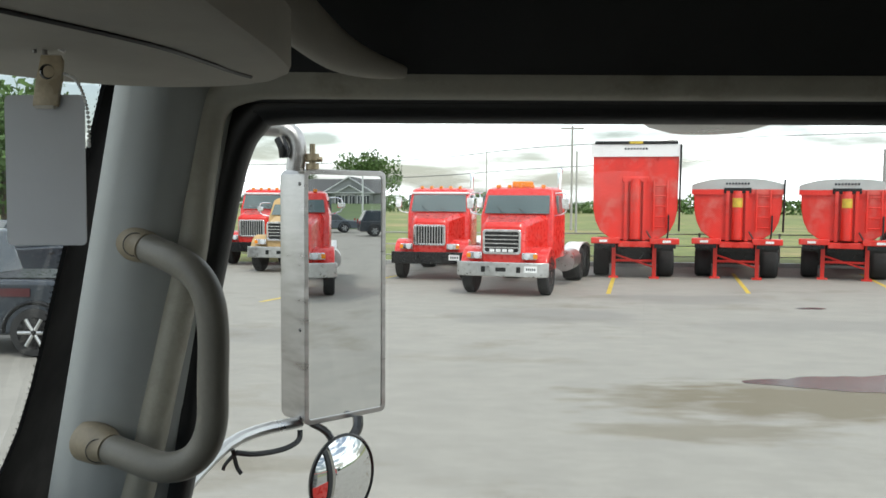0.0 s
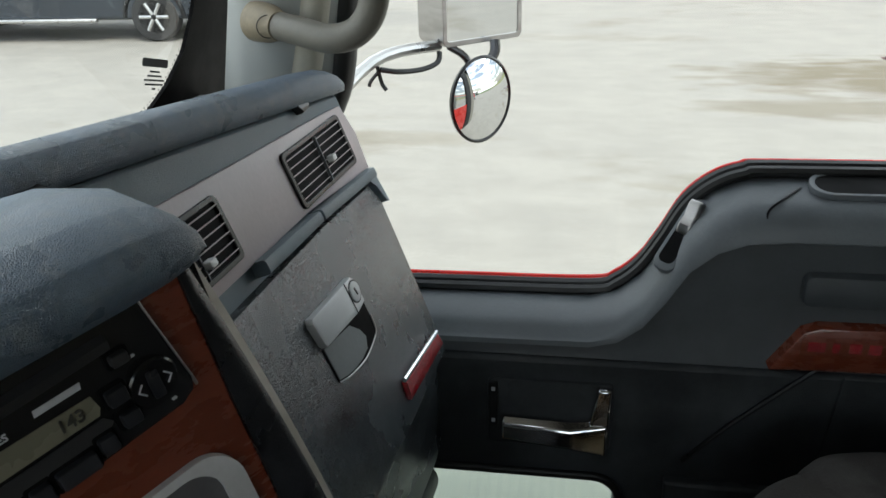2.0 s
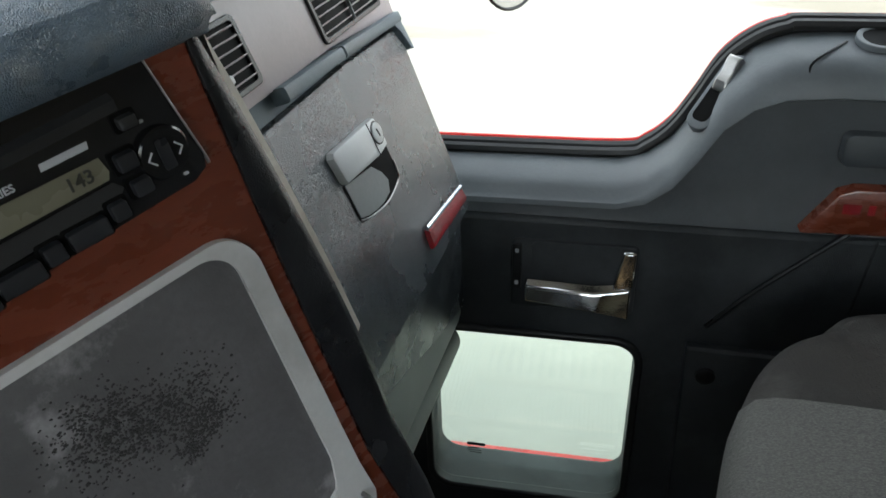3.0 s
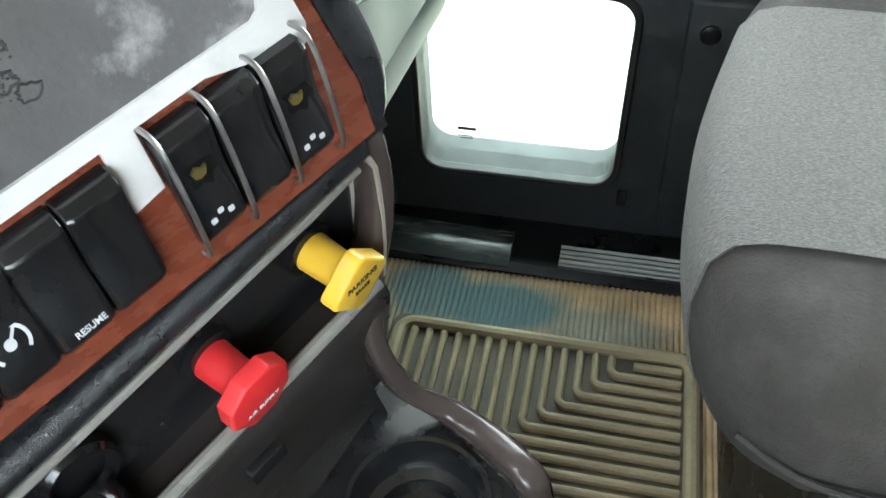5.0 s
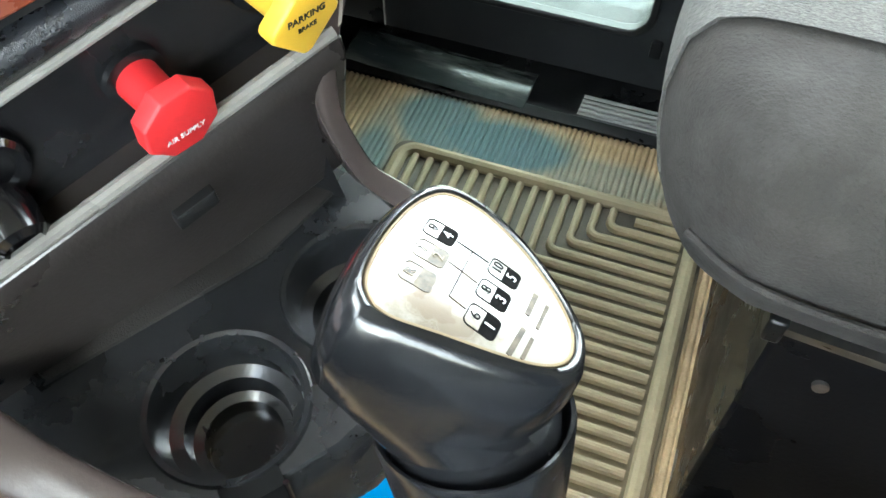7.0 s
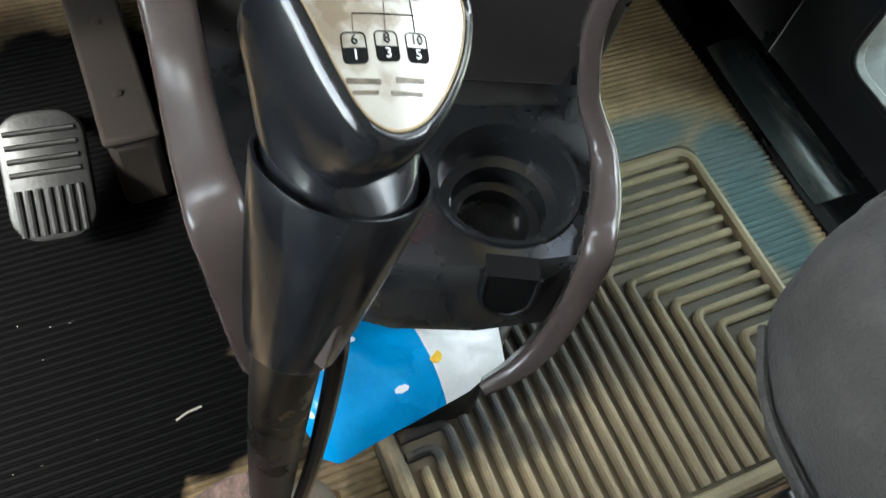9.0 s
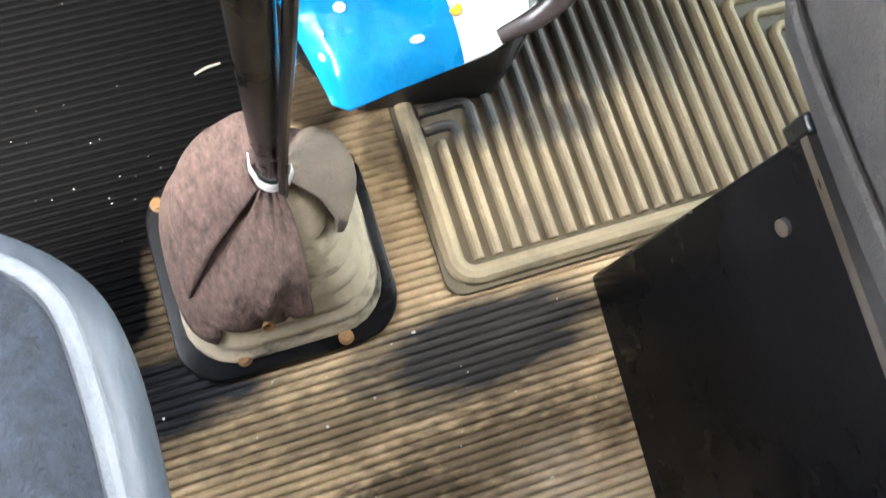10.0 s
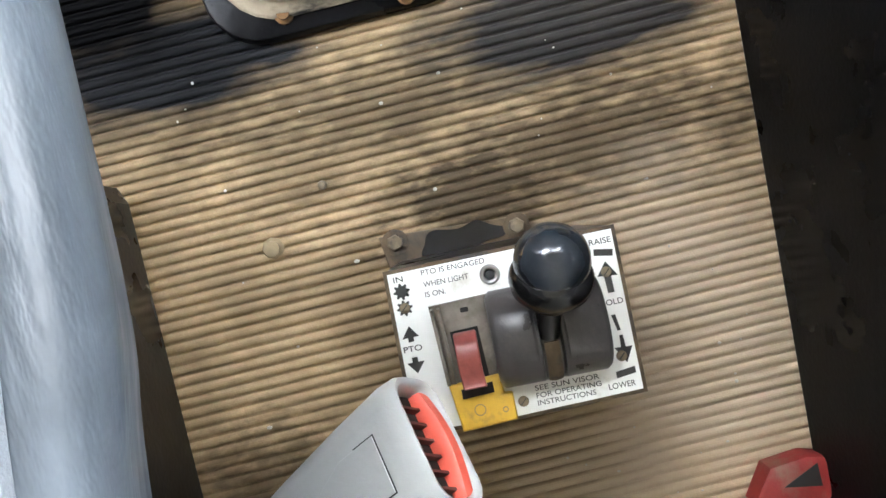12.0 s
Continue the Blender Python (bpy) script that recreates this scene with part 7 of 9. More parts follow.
hump = part("lever_hump", bm, mat("grey_black_plastic", (0.068, 0.062, 0.06), 0.36, var=0.2, scale=50, dirt=(0.12, 0.10, 0.085), dirt_lo=0.6, dirt_hi=0.8, dirt_scale=40), pto, "dark grey rounded lever hump", smooth=40)
bm = B()
tube(bm, [fq(0.0193, -0.004 + 0.0300 * math.cos(radians(k)), 0.001 + 0.0245 * math.sin(radians(k)) ** 0.85) for k in (100, 120, 140, 155, 168)], 0.0012, n=10, r2=0.0046, up=nrm)
part("slot_rubber", bm, BRACKET, hump, "dusty slot filler")
b0, b1 = fq(0.0195, 0.000, 0.026), fq(0.0258, 0.0365, 0.056)
d = (b1 - b0).normalized()
bm = B()
tube(bm, [b0 - d * 0.006, b0.lerp(b1, 0.3), b1 - d * 0.018], 0.0068, n=14)
part("lever_stem", bm, DARKSTEEL, pto)
bm = B()
lathe(bm, b1, d, [(0.0090, -0.0300), (0.0130, -0.0285), (0.0138, -0.0240), (0.0190, -0.0220), (0.0225, -0.0180), (0.0238, -0.0125), (0.0236, -0.0080), (0.0216, -0.0040), (0.0200, -0.0030)], 36)
part("ball_collar", bm, GLOSSBLACK, pto, "black collar under the ball", smooth=45)
bm = B()
lathe(bm, b1, d, [(0.0206, -0.0050), (0.0213, -0.0030), (0.0215, 0.0010), (0.0206, 0.0070), (0.0180, 0.0125), (0.0136, 0.0170), (0.0076, 0.0200), (0.001, 0.0212)], 40)
part("lever_ball", bm, mat("blue_black_gloss", (0.030, 0.037, 0.046), 0.16, var=0.25, bump=0.02, scale=60, coat=0.5), pto, "glossy blue black ball knob", smooth=70)

# ---- seat belt buckles ----
bk = thing("belt_buckle", (0.60, -0.15, 0.2), "grey seat belt buckle with a red release button", "seat belt buckle")
bd = V((-0.4179, 0.8491, 0.3232)).normalized()      # towards the mouth
bs = V((0.8424, 0.2289, 0.4879))
bs = (bs - bd * bs.dot(bd)).normalized()
bo = V((0.5500, -0.0545, 0.2804))
fb = lambda a, b, c: bo + bs * a + bd * b + bs.cross(bd) * c
bm = B()
secs = []
for b, w, h in ((-0.150, 0.015, 0.010), (-0.125, 0.019, 0.013), (-0.080, 0.0255, 0.0165), (-0.040, 0.0305, 0.0185), (-0.010, 0.0335, 0.0190), (-0.002, 0.0330, 0.0185), (0.001, 0.0315, 0.0172), (0.0005, 0.0295, 0.0155), (-0.003, 0.0280, 0.0145), (-0.010, 0.0275, 0.0140)):
    secs.append([fb(u, b, c) for u, c in rrect(w * 2, h * 2, h * 0.70, 6)])
loft(bm, secs)
part("case", bm, BUCKLE, bk, smooth=60)
bm = B()
loft(bm, [[fb(u, b, c) for u, c in rrect(0.0545, 0.0275, 0.009, 5)] for b in (-0.0095, -0.0085)])
part("mouth", bm, BROWNBOX, bk, "dark ribbed mouth")
for i in range(6):
    bm = B()
    a = -0.020 + 0.0080 * i
    loft(bm, [[fb(a - 0.0007, b, 0.012), fb(a + 0.0007, b, 0.012), fb(a + 0.0022, b, -0.006), fb(a + 0.0008, b, -0.006)] for b in (-0.0090, -0.0050)])
    part("mouth_rib", bm, RIBRED, bk)
bm = B()
secs = []
for k in range(13):
    t = k / 12
    a = lerp(-0.0265, 0.0265, t)
    bow = math.sin(math.pi * t)
    secs.append([fb(a, b, c) for c, b in ((-0.0140, -0.009), (-0.0140, -0.004 + 0.003 * bow), (-0.0128, -0.0025 + 0.004 * bow), (-0.0075, -0.003 + 0.004 * bow), (-0.0062, -0.005 + 0.003 * bow), (-0.0062, -0.009))])
loft(bm, secs)
part("release_button", bm, REDBUTTON, bk, "red release button", smooth=50)
fc = lambda a, b, d: fb(a, b, lerp(0.0191, 0.0163, max(0.0, min(1.0, (-0.012 - b) / 0.07))) + d)
for nm, g, d1, mt in (("panel_groove", 0.0007, 0.0003, RUBBER), ("pressed_panel", 0.0, 0.0009, BUCKLE)):
    bm = B()
    slab(bm, fc, [(-0.0120 - g, -0.0180 + g), (0.0150 + g, -0.0180 + g), (0.0150 + g, -0.075 - g), (0.0020 - g, -0.075 - g), (-0.0120 - g, -0.040)], -0.002, d1, 0.0004 if g == 0 else 0.0)
    part(nm, bm, mt, bk, smooth=0)
bm = B()
tube(bm, [fb(0, -0.140, 0), fb(0.004, -0.165, -0.01), V((0.65, -0.235, 0.12)), V((0.65, -0.245, 0.0))], 0.013, n=10)
part("stalk", bm, BLACK, bk)
rd = thing("red_strap_end", (0.69, 0.14, 0.0), "red plastic strap end lying on the floor", "strap end")
bm = B()
fr = plane_f((0.704, 0.186, 0.0), (0.45, 0.89, 0), (-0.89, 0.45, 0))
slab(bm, fr, [(-0.026, -0.03), (-0.022, 0.000), (0.004, 0.016), (0.022, 0.019), (0.034, 0.002), (0.026, -0.03)], 0.0, 0.022, 0.006)
part("shell", bm, STRAPRED, rd)
bm = B()
slab(bm, fr, [(-0.008, -0.012), (0.020, -0.004), (0.012, 0.012)], 0.022, 0.0226)
part("dark_mark", bm, INK, rd, smooth=0)

# ---- seats ----


def cushion(bm, o, sx, sy, sz, n=4.0, N1=20, N2=36, tilt=None):
    """A superellipsoid pad."""
    def sp(c, e):
        return math.copysign(abs(c) ** e, c)
    e1, e2 = 2 / n, 2 / n
    loops = []
    for i in range(1, N1):
        v = -math.pi / 2 + math.pi * i / N1
        loop = []
        for j in range(N2):
            u = 2 * math.pi * j / N2
            p = V((sx * sp(math.cos(v), e1) * sp(math.cos(u), e2), sy * sp(math.cos(v), e1) * sp(math.sin(u), e2), sz * sp(math.sin(v), e1)))
            p = (tilt @ p) if tilt is not None else p
            loop.append(V(o) + p)
        loops.append(loop)
    loft(bm, loops)
    return bm


ps = thing("passenger_seat", (0.5, 0.5, 0.0), "grey cloth passenger seat with darker bolsters on a black box base", "seat")
bm = B()
loft(bm, [[V((0.285, 0.236 + k, z)), V((0.95, 0.190 + k, z)), V((0.95, 0.74, z)), V((0.285, 0.74, z))] for z, k in ((0.0, 0.0), (0.362, 0.031))])
part("base_box", bm, BOXBLACK, ps, "scuffed black steel base box", bevel=0.004)
bm = B()
loft(bm, [[V((x, y, 0.3575)), V((x, y - 0.004, 0.3585)), V((x, y - 0.004, 0.3665)), V((x, y + 0.012, 0.3665))] for x, y in ((0.285, 0.267), (0.95, 0.221))])
part("base_edge", bm, STEEL, ps, "bare steel edge", smooth=0)
for x, z in ((0.33, 0.315), (0.52, 0.31)):
    bm = B()
    lathe(bm, (x, 0.236 + 0.085 * z - 0.07 * (x - 0.285), z), (0.06, -1, 0.08), [(0.006, -0.002), (0.006, 0.003), (0.003, 0.004), (0.001, 0.004)], 12)
    part("base_rivet", bm, STEEL, ps)
bm = box(B(), (0.276, 0.262, 0.345), (0.290, 0.285, 0.372))
part("base_hook", bm, BLACK, ps, bevel=0.003)


def pad(outline, rows):
    """A cushion: a closed rounded outline, drawn in by e at each height z."""
    pts = smooth_path([V((x, y, 0)) for x, y in outline + outline[:1]], 6)[:-1]
    c = sum(pts, V((0, 0, 0))) / len(pts)
    bm = B()
    loops = []
    hx, hy = max(abs(p.x - c.x) for p in pts), max(abs(p.y - c.y) for p in pts)
    for z, e in rows:
        lp = []
        for p in pts:
            lp.append(V((c.x + (p.x - c.x) * (1 - e / hx), c.y + (p.y - c.y) * (1 - e / hy), z)))
        loops.append(lp)
    loft(bm, loops)
    return bm


plan = [(0.240, 0.213), (0.196, 0.240), (0.170, 0.295), (0.162, 0.370), (0.165, 0.450), (0.176, 0.530), (0.200, 0.630), (0.236, 0.705), (0.285, 0.755), (0.370, 0.785), (0.58, 0.790), (0.75, 0.785), (0.79, 0.70), (0.79, 0.33), (0.75, 0.225), (0.55, 0.206), (0.36, 0.204)]
rows = [(0.366, 0.088), (0.370, 0.074), (0.385, 0.056), (0.40, 0.042), (0.42, 0.026), (0.44, 0.014), (0.47, 0.004), (0.50, 0.0), (0.535, 0.008), (0.552, 0.028), (0.558, 0.055), (0.560, 0.09), (0.561, 0.14)]
part("seat_cushion", pad(plan, rows), SEATDARK, ps, "taupe cloth cushion side", smooth=80)
# woven insert: a slightly proud skin over the cushion's front and top, cut along its two seams
bm = pad(plan, [(z + 0.003 * max(0, min(1, (z - 0.50) / 0.04)), e - 0.0035) for z, e in rows[4:]])
for co_, no_ in (((0, 0.332, 0.55), (-0.05, -1, 0.12)), ((0, 0.625, 0.5), (0.06, 1, 0.0)), ((0, 0, 0.425), (0, 0, -1))):
    bmesh.ops.bisect_plane(bm, geom=bm.verts[:] + bm.edges[:] + bm.faces[:], plane_co=co_, plane_no=no_, clear_outer=True)
rim = [e for e in bm.edges if e.is_boundary]
out = bmesh.ops.extrude_edge_only(bm, edges=rim)
for v in out["geom"]:
    if isinstance(v, bmesh.types.BMVert):
        v.co += (V((0.48, 0.49, 0.46)) - v.co).normalized() * 0.007
part("seat_insert", bm, SEATFAB, ps, "light grey woven cushion insert", smooth=60)
plan = [(0.29, 0.735), (0.34, 0.650), (0.55, 0.632), (0.74, 0.64), (0.76, 0.72), (0.70, 0.795), (0.45, 0.797), (0.33, 0.78)]
part("side_bolster", pad(plan, [(0.48, 0.0), (0.535, 0.0), (0.553, 0.010), (0.561, 0.026), (0.563, 0.04)]), SEATDARK, ps, "taupe side bolster", smooth=80)
bm = B()
tube(bm, [(0.20, 0.238, 0.47), (0.25, 0.210, 0.47), (0.36, 0.2035, 0.47), (0.55, 0.2055, 0.47), (0.74, 0.222, 0.47)], 0.003, n=6)
part("seam_piping", bm, SEATDARK, ps)
bm = B()
cushion(bm, (0.86, 0.49, 0.90), 0.085, 0.25, 0.42, n=4, tilt=Matrix.Rotation(radians(8), 3, "Y"))
part("backrest", bm, SEATFAB, ps, smooth=80)
ds = thing("driver_seat", (0.5, -0.4, 0.0), "blue grey cloth driver seat with silver grey vinyl side bolster", "seat")
plan = [(0.238, -0.24), (0.250, -0.160), (0.278, -0.117), (0.32, -0.100), (0.40, -0.099), (0.46, -0.101), (0.52, -0.110), (0.68, -0.124), (0.83, -0.134), (0.90, -0.18), (0.92, -0.42), (0.89, -0.66), (0.70, -0.70), (0.45, -0.70), (0.28, -0.67), (0.238, -0.45)]
part("seat_cushion", pad(plan, [(0.325, 0.11), (0.36, 0.075), (0.41, 0.036), (0.445, 0.012), (0.462, 0.002), (0.474, 0.003), (0.484, 0.014), (0.487, 0.04)]), SEATVINYL, ds, "silver grey vinyl cushion edge", smooth=80)
plan = [(0.252, -0.26), (0.262, -0.166), (0.290, -0.124), (0.33, -0.113), (0.41, -0.113), (0.50, -0.124), (0.66, -0.138), (0.80, -0.150), (0.88, -0.21), (0.90, -0.42), (0.87, -0.64), (0.70, -0.68), (0.45, -0.68), (0.29, -0.65), (0.252, -0.45)]
part("seat_insert", pad(plan, [(0.44, 0.0), (0.484, 0.0), (0.496, 0.006), (0.502, 0.02), (0.505, 0.05), (0.505, 0.1)]), SEATBLUE, ds, "blue grey cloth insert", smooth=80)
bm = B()
tube(bm, [(x, y, 0.487) for x, y in plan[1:9]], 0.0048, n=10)
part("piping", bm, SEATPIPE, ds, "pale piping")
bm = B()
cushion(bm, (0.98, -0.42, 0.85), 0.08, 0.25, 0.40, n=4, tilt=Matrix.Rotation(radians(8), 3, "Y"))
part("backrest", bm, SEATBLUE, ds, smooth=80)
bm = B()
box(bm, (0.36, -0.62, 0.0), (0.9, -0.26, 0.33))
part("pedestal", bm, BLACK, ds, bevel=0.02)

# ---- bag, pedal, small things on the floor ----
bag = thing("snack_bag", (0.06, 0.11, 0.0), "bright blue and white foil bag tucked under the console", "bag")
BAGL = [(-0.010, 0.004), (-0.018, 0.034), (-0.016, 0.068), (-0.004, 0.115), (0.014, 0.162), (0.034, 0.222)]
BAGR = [(0.094, 0.027), (0.104, 0.040), (0.098, 0.075), (0.091, 0.125), (0.083, 0.175), (0.067, 0.220)]


def fg(u, v, h):
    """On the bag: u 0..1 along it, v -1..1 across, h up."""
    f = min(max(u, 0.0), 0.9999) * 5
    i = int(f)
    a = V(BAGL[i]).lerp(V(BAGL[i + 1]), f - i)
    b = V(BAGR[i]).lerp(V(BAGR[i + 1]), f - i)
    p = a.lerp(b, (v + 1) / 2)
    return V((p.x, p.y, 0.140 + 0.012 * v * -1 + h))


def puff(u, v):
    return max(0.0, 1 - abs(v) ** 2.5) * max(0.0, 1 - abs(2 * u - 1) ** 3)


def crease(u, v):
    return 0.006 * noise.noise(V((u * 6, v * 2.4, 1))) + 0.0022 * noise.noise(V((u * 18, v * 7, 4)))


def foil(u0, u1, material, label):
    bm = B()
    nu, nv = 26, 20
    for side in (1, -1):
        rows = []
        for i in range(nu + 1):
            u = lerp(u0, u1, i / nu)
            row = []
            for j in range(nv + 1):
                v = lerp(-1, 1, j / nv)
                e = puff(u, v)
                row.append(bm.verts.new(fg(u, v, side * (0.001 + 0.022 * e + e * crease(u, v)))))
            rows.append(row)
        for a, b in zip(rows, rows[1:]):
            for j in range(nv):
                bm.faces.new((a[j], a[j + 1], b[j + 1], b[j]))
    return part("panel", bm, material, bag, label, smooth=80)


foil(0.0, 0.70, BAGBLUE, "glossy blue foil")
foil(0.70, 1.0, BAGWHITE, "white foil")
for u, v, r in ((0.10, 0.3, 0.030), (0.16, 0.0, 0.022), (0.30, -0.25, 0.035), (0.34, -0.5, 0.026), (0.45, -0.55, 0.02), (0.55, 0.5, 0.03)):
    bm = B()
    bm.faces.new([bm.verts.new(fg(u + r * math.cos(t), v + 4 * 0.6 * r * math.sin(t), 0.0035 + 0.022 * puff(u, v) + puff(u, v) * crease(u, v))) for t in (0, 0.9, 1.8, 2.7, 3.6, 4.5, 5.4)])
    part("print_mark", bm, BAGWHITE, bag, smooth=0)
bm = B()
lathe(bm, fg(0.72, 0.1, 0.020), (0, 0, 1), [(0.006, 0), (0.006, 0.0025), (0.001, 0.003)], 16)
part("print_dot", bm, YELLOW, bag, "yellow printed dot")

ped = thing("brake_pedal", (-0.29, -0.14, 0.0), "grey ribbed rubber foot pedal on the driver side floor", "pedal")
pd, pw = V((-0.75, 0.12, 0.55)).normalized(), V((0.12, 0.98, 0)).normalized()
fpd = plane_f((-0.29, -0.138, 0.11), pw, pd)
bm = B()
slab(bm, fpd, rrect(0.085, 0.135, 0.03, 5), -0.012, 0.004, 0.004)
pad = part("pad", bm, PEDALRUB, ped)
for i in range(7):
    bm = B()
    tube(bm, [fpd(-0.030 + 0.010 * i, -0.060, 0.005), fpd(-0.030 + 0.010 * i, -0.012, 0.005)], 0.0035, n=8, smooth=False)
    part("pad_rib", bm, mat("pedal_rib_rubber", (0.013, 0.0126, 0.0126), 0.45) if i == 0 else bpy.data.materials["pedal_rib_rubber"], pad)
for i in range(4):
    bm = B()
    tube(bm, [fpd(-0.034, 0.004 + 0.014 * i, 0.005), fpd(0.034, 0.004 + 0.014 * i, 0.005)], 0.003, n=8, smooth=False)
    part("pad_rib", bm, bpy.data.materials["pedal_rib_rubber"], pad)
bm = B()
tube(bm, [fpd(0, 0.02, -0.012), V((-0.40, -0.12, 0.06)), V((-0.45, -0.12, 0.0))], 0.010, n=10)
part("arm", bm, BLACK, ped)
hb = thing("heater_box", (-0.45, -0.05, 0.0), "rusty brown dusted box beside the pedal", "box")
part("body", box(B(), (-0.60, -0.075, 0.0), (-0.30, -0.02, 0.118)), BROWNBOX, hb, bevel=0.010)
part("lid", box(B(), (-0.602, -0.078, 0.118), (-0.297, -0.018, 0.130)), BROWNBOX, hb, bevel=0.005)
for x in (-0.36, -0.47):
    part("screw", lathe(B(), (x, -0.048, 0.130), (0, 0, 1), [(0.006, 0), (0.005, 0.003), (0.001, 0.004)], 10), BROWNBOX, hb)
# grit and crumbs
rnd = random.Random(11)
bm = B()
for _ in range(60):
    x, yy = rnd.uniform(0.25, 0.72), rnd.uniform(-0.22, 0.2)
    if abs(x - 0.53) < 0.07 and abs(yy) < 0.09:
        continue
    bmesh.ops.create_icosphere(bm, subdivisions=1, radius=rnd.uniform(0.0006, 0.0017), matrix=Matrix.Translation((x, yy, 0.001)) @ Matrix.Diagonal((1, rnd.uniform(0.7, 1.6), 0.7, 1)))
for _ in range(70):
    x, yy = rnd.uniform(-0.32, 0.13), rnd.uniform(-0.42, -0.14)
    bmesh.ops.create_icosphere(bm, subdivisions=1, radius=rnd.uniform(0.0002, 0.0006), matrix=Matrix.Translation((x, yy, 0.0006)) @ Matrix.Diagonal((1, rnd.uniform(0.7, 2.2), 0.5, 1)))
whole("floor_grit", bm, CREAM, "pale grit scattered on the cab floor", "grit", "stuff")
for p, r, mt in (((0.439, -0.165), 0.0065, TAN), ((0.40, -0.115), 0.003, BOLTTAN)):
    bm = B()
    lathe(bm, (p[0], p[1], 0), (0.1, 0, 1), [(r * 1.4, 0), (r, 0.003), (r, 0.007), (0.001, 0.008)], 8)
    whole("floor_stud", bm, mt, "dusty stud standing up from the floor", "stud")
bm = B()
tube(bm, [(-0.03, -0.088, 0.002), (-0.034, -0.075, 0.003), (-0.036, -0.060, 0.002)], 0.0013, n=6)
whole("crumb", bm, BARGREY, "grey twig like crumb on the dark floor", "crumb")

# ---- own wing mirrors outside the passenger door ----
mir = thing("wing_mirror", (-0.17, 1.56, 0.86), "stainless steel west coast style wing mirror on tube brackets", "mirror")
MA, MB = V((-0.207, 1.499, 0)), V((-0.070, 1.621, 0))
mu = (MB - MA).normalized()
mn = V((mu.y, -mu.x, 0))
mw = (MB - MA).length
fm = plane_f((MA + MB) / 2 + V((0, 0, 1.102)), mu, (0, 0, 1))   # d along mn
bm = B()
loft(bm, [[fm(u, v, d) for u, v in rrect(mw - 2 * s, 0.475 - 2 * s, 0.012, 4)] for d, s in ((-0.092, 0.010), (-0.088, 0.002), (-0.080, 0.0), (-0.004, 0.0), (0.0, 0.001))])
mh = part("housing", bm, STEEL, mir, "dull stainless housing")
bm = B()
ring(bm, fm, rrect(mw, 0.475, 0.012, 4), rrect(mw - 0.018, 0.455, 0.006, 4), 0.0, 0.004)
part("rim", bm, STEEL, mir, bevel=0.001)
bm = B()
slab(bm, fm, rrect(mw - 0.016, 0.457, 0.006, 4), 0.0008, 0.0016)
part("mirror_glass", bm, MIRROR, mir, "flat mirror glass")
for v in (-0.225, -0.06, 0.21):
    bm = B()
    p = fm(-mw / 2, v, -0.012)
    lathe(bm, p, -mu, [(0.004, 0), (0.003, 0.002), (0.001, 0.0025)], 10)
    part("rivet", bm, DARKSTEEL, mir)
bm = B()
tube(bm, [(-0.222, 1.50, 1.335), (-0.219, 1.50, 1.358), (-0.218, 1.50, 1.376), (-0.223, 1.50, 1.396), (-0.239, 1.50, 1.409), (-0.262, 1.50, 1.414), (-0.42, 1.50, 1.42)], 0.017, n=18)
part("top_bracket", bm, STEEL, mir, "bent steel tube bracket", smooth=60)
bm = B()
tube(bm, [(-0.246, 1.482, 1.392), (-0.238, 1.478, 1.376), (-0.236, 1.480, 1.358)], 0.010, n=12)
part("bracket_cap", bm, BLACK, mir)
bm = B()
lathe(bm, (-0.190, 1.50, 1.338), (0, 0, 1), [(0.012, 0), (0.012, 0.010), (0.006, 0.010), (0.006, 0.016), (0.0125, 0.016), (0.0125, 0.028), (0.005, 0.028), (0.005, 0.046), (0.001, 0.046)], 12)
tube(bm, [(-0.222, 1.50, 1.356), (-0.172, 1.50, 1.356)], 0.005, n=8, smooth=False)
part("clamp_bolt", bm, mat("weathered_brass_bolt", (0.32, 0.27, 0.18), 0.45, metal=0.8, var=0.2), mir, "weathered clamp bolt")
bm = B()
tube(bm, [(-0.36, 1.05, 0.80), (-0.315, 1.38, 0.862), (-0.22, 1.53, 0.864)], 0.011, n=10)
part("lower_arm", bm, ALU, mir, "flat aluminium lower arm")
bm = B()
tube(bm, [(-0.30, 1.38, 0.850), (-0.27, 1.40, 0.842), (-0.235, 1.44, 0.838), (-0.212, 1.47, 0.845), (-0.21, 1.48, 0.862)], 0.005, n=8)
tube(bm, [(-0.305, 1.38, 0.855), (-0.30, 1.385, 0.825), (-0.292, 1.385, 0.812)], 0.004, n=6)
tube(bm, [(-0.30, 1.38, 0.85), (-0.318, 1.38, 0.83), (-0.322, 1.38, 0.82)], 0.0035, n=6)
part("cable_loop", bm, BLACK, mir, "black heater cable")
rm = thing("spot_mirror", (-0.135, 1.50, 0.78), "round convex spot mirror under the wing mirror", "mirror")
rc, rn = V((-0.138, 1.50, 0.768)), V((0.80, -0.60, 0.04)).normalized()
bm = B()
lathe(bm, rc, rn, [(0.02, -0.03), (0.070, -0.012), (0.081, 0.0), (0.083, 0.006), (0.079, 0.009), (0.076, 0.006)], 44, cap=False)
part("bowl", bm, BLACK, rm, "black rubber edged bowl", smooth=60)
bm = B()
R = 0.17
prof = [(0.0785 * i / 14, 0.006 + math.sqrt(R * R - (0.0785 * i / 14) ** 2) - math.sqrt(R * R - 0.0785 ** 2)) for i in range(14, -1, -1)]
lathe(bm, rc, rn, prof, 44)
part("convex_glass", bm, MIRROR, rm, "convex mirror glass", smooth=80)
bm = B()
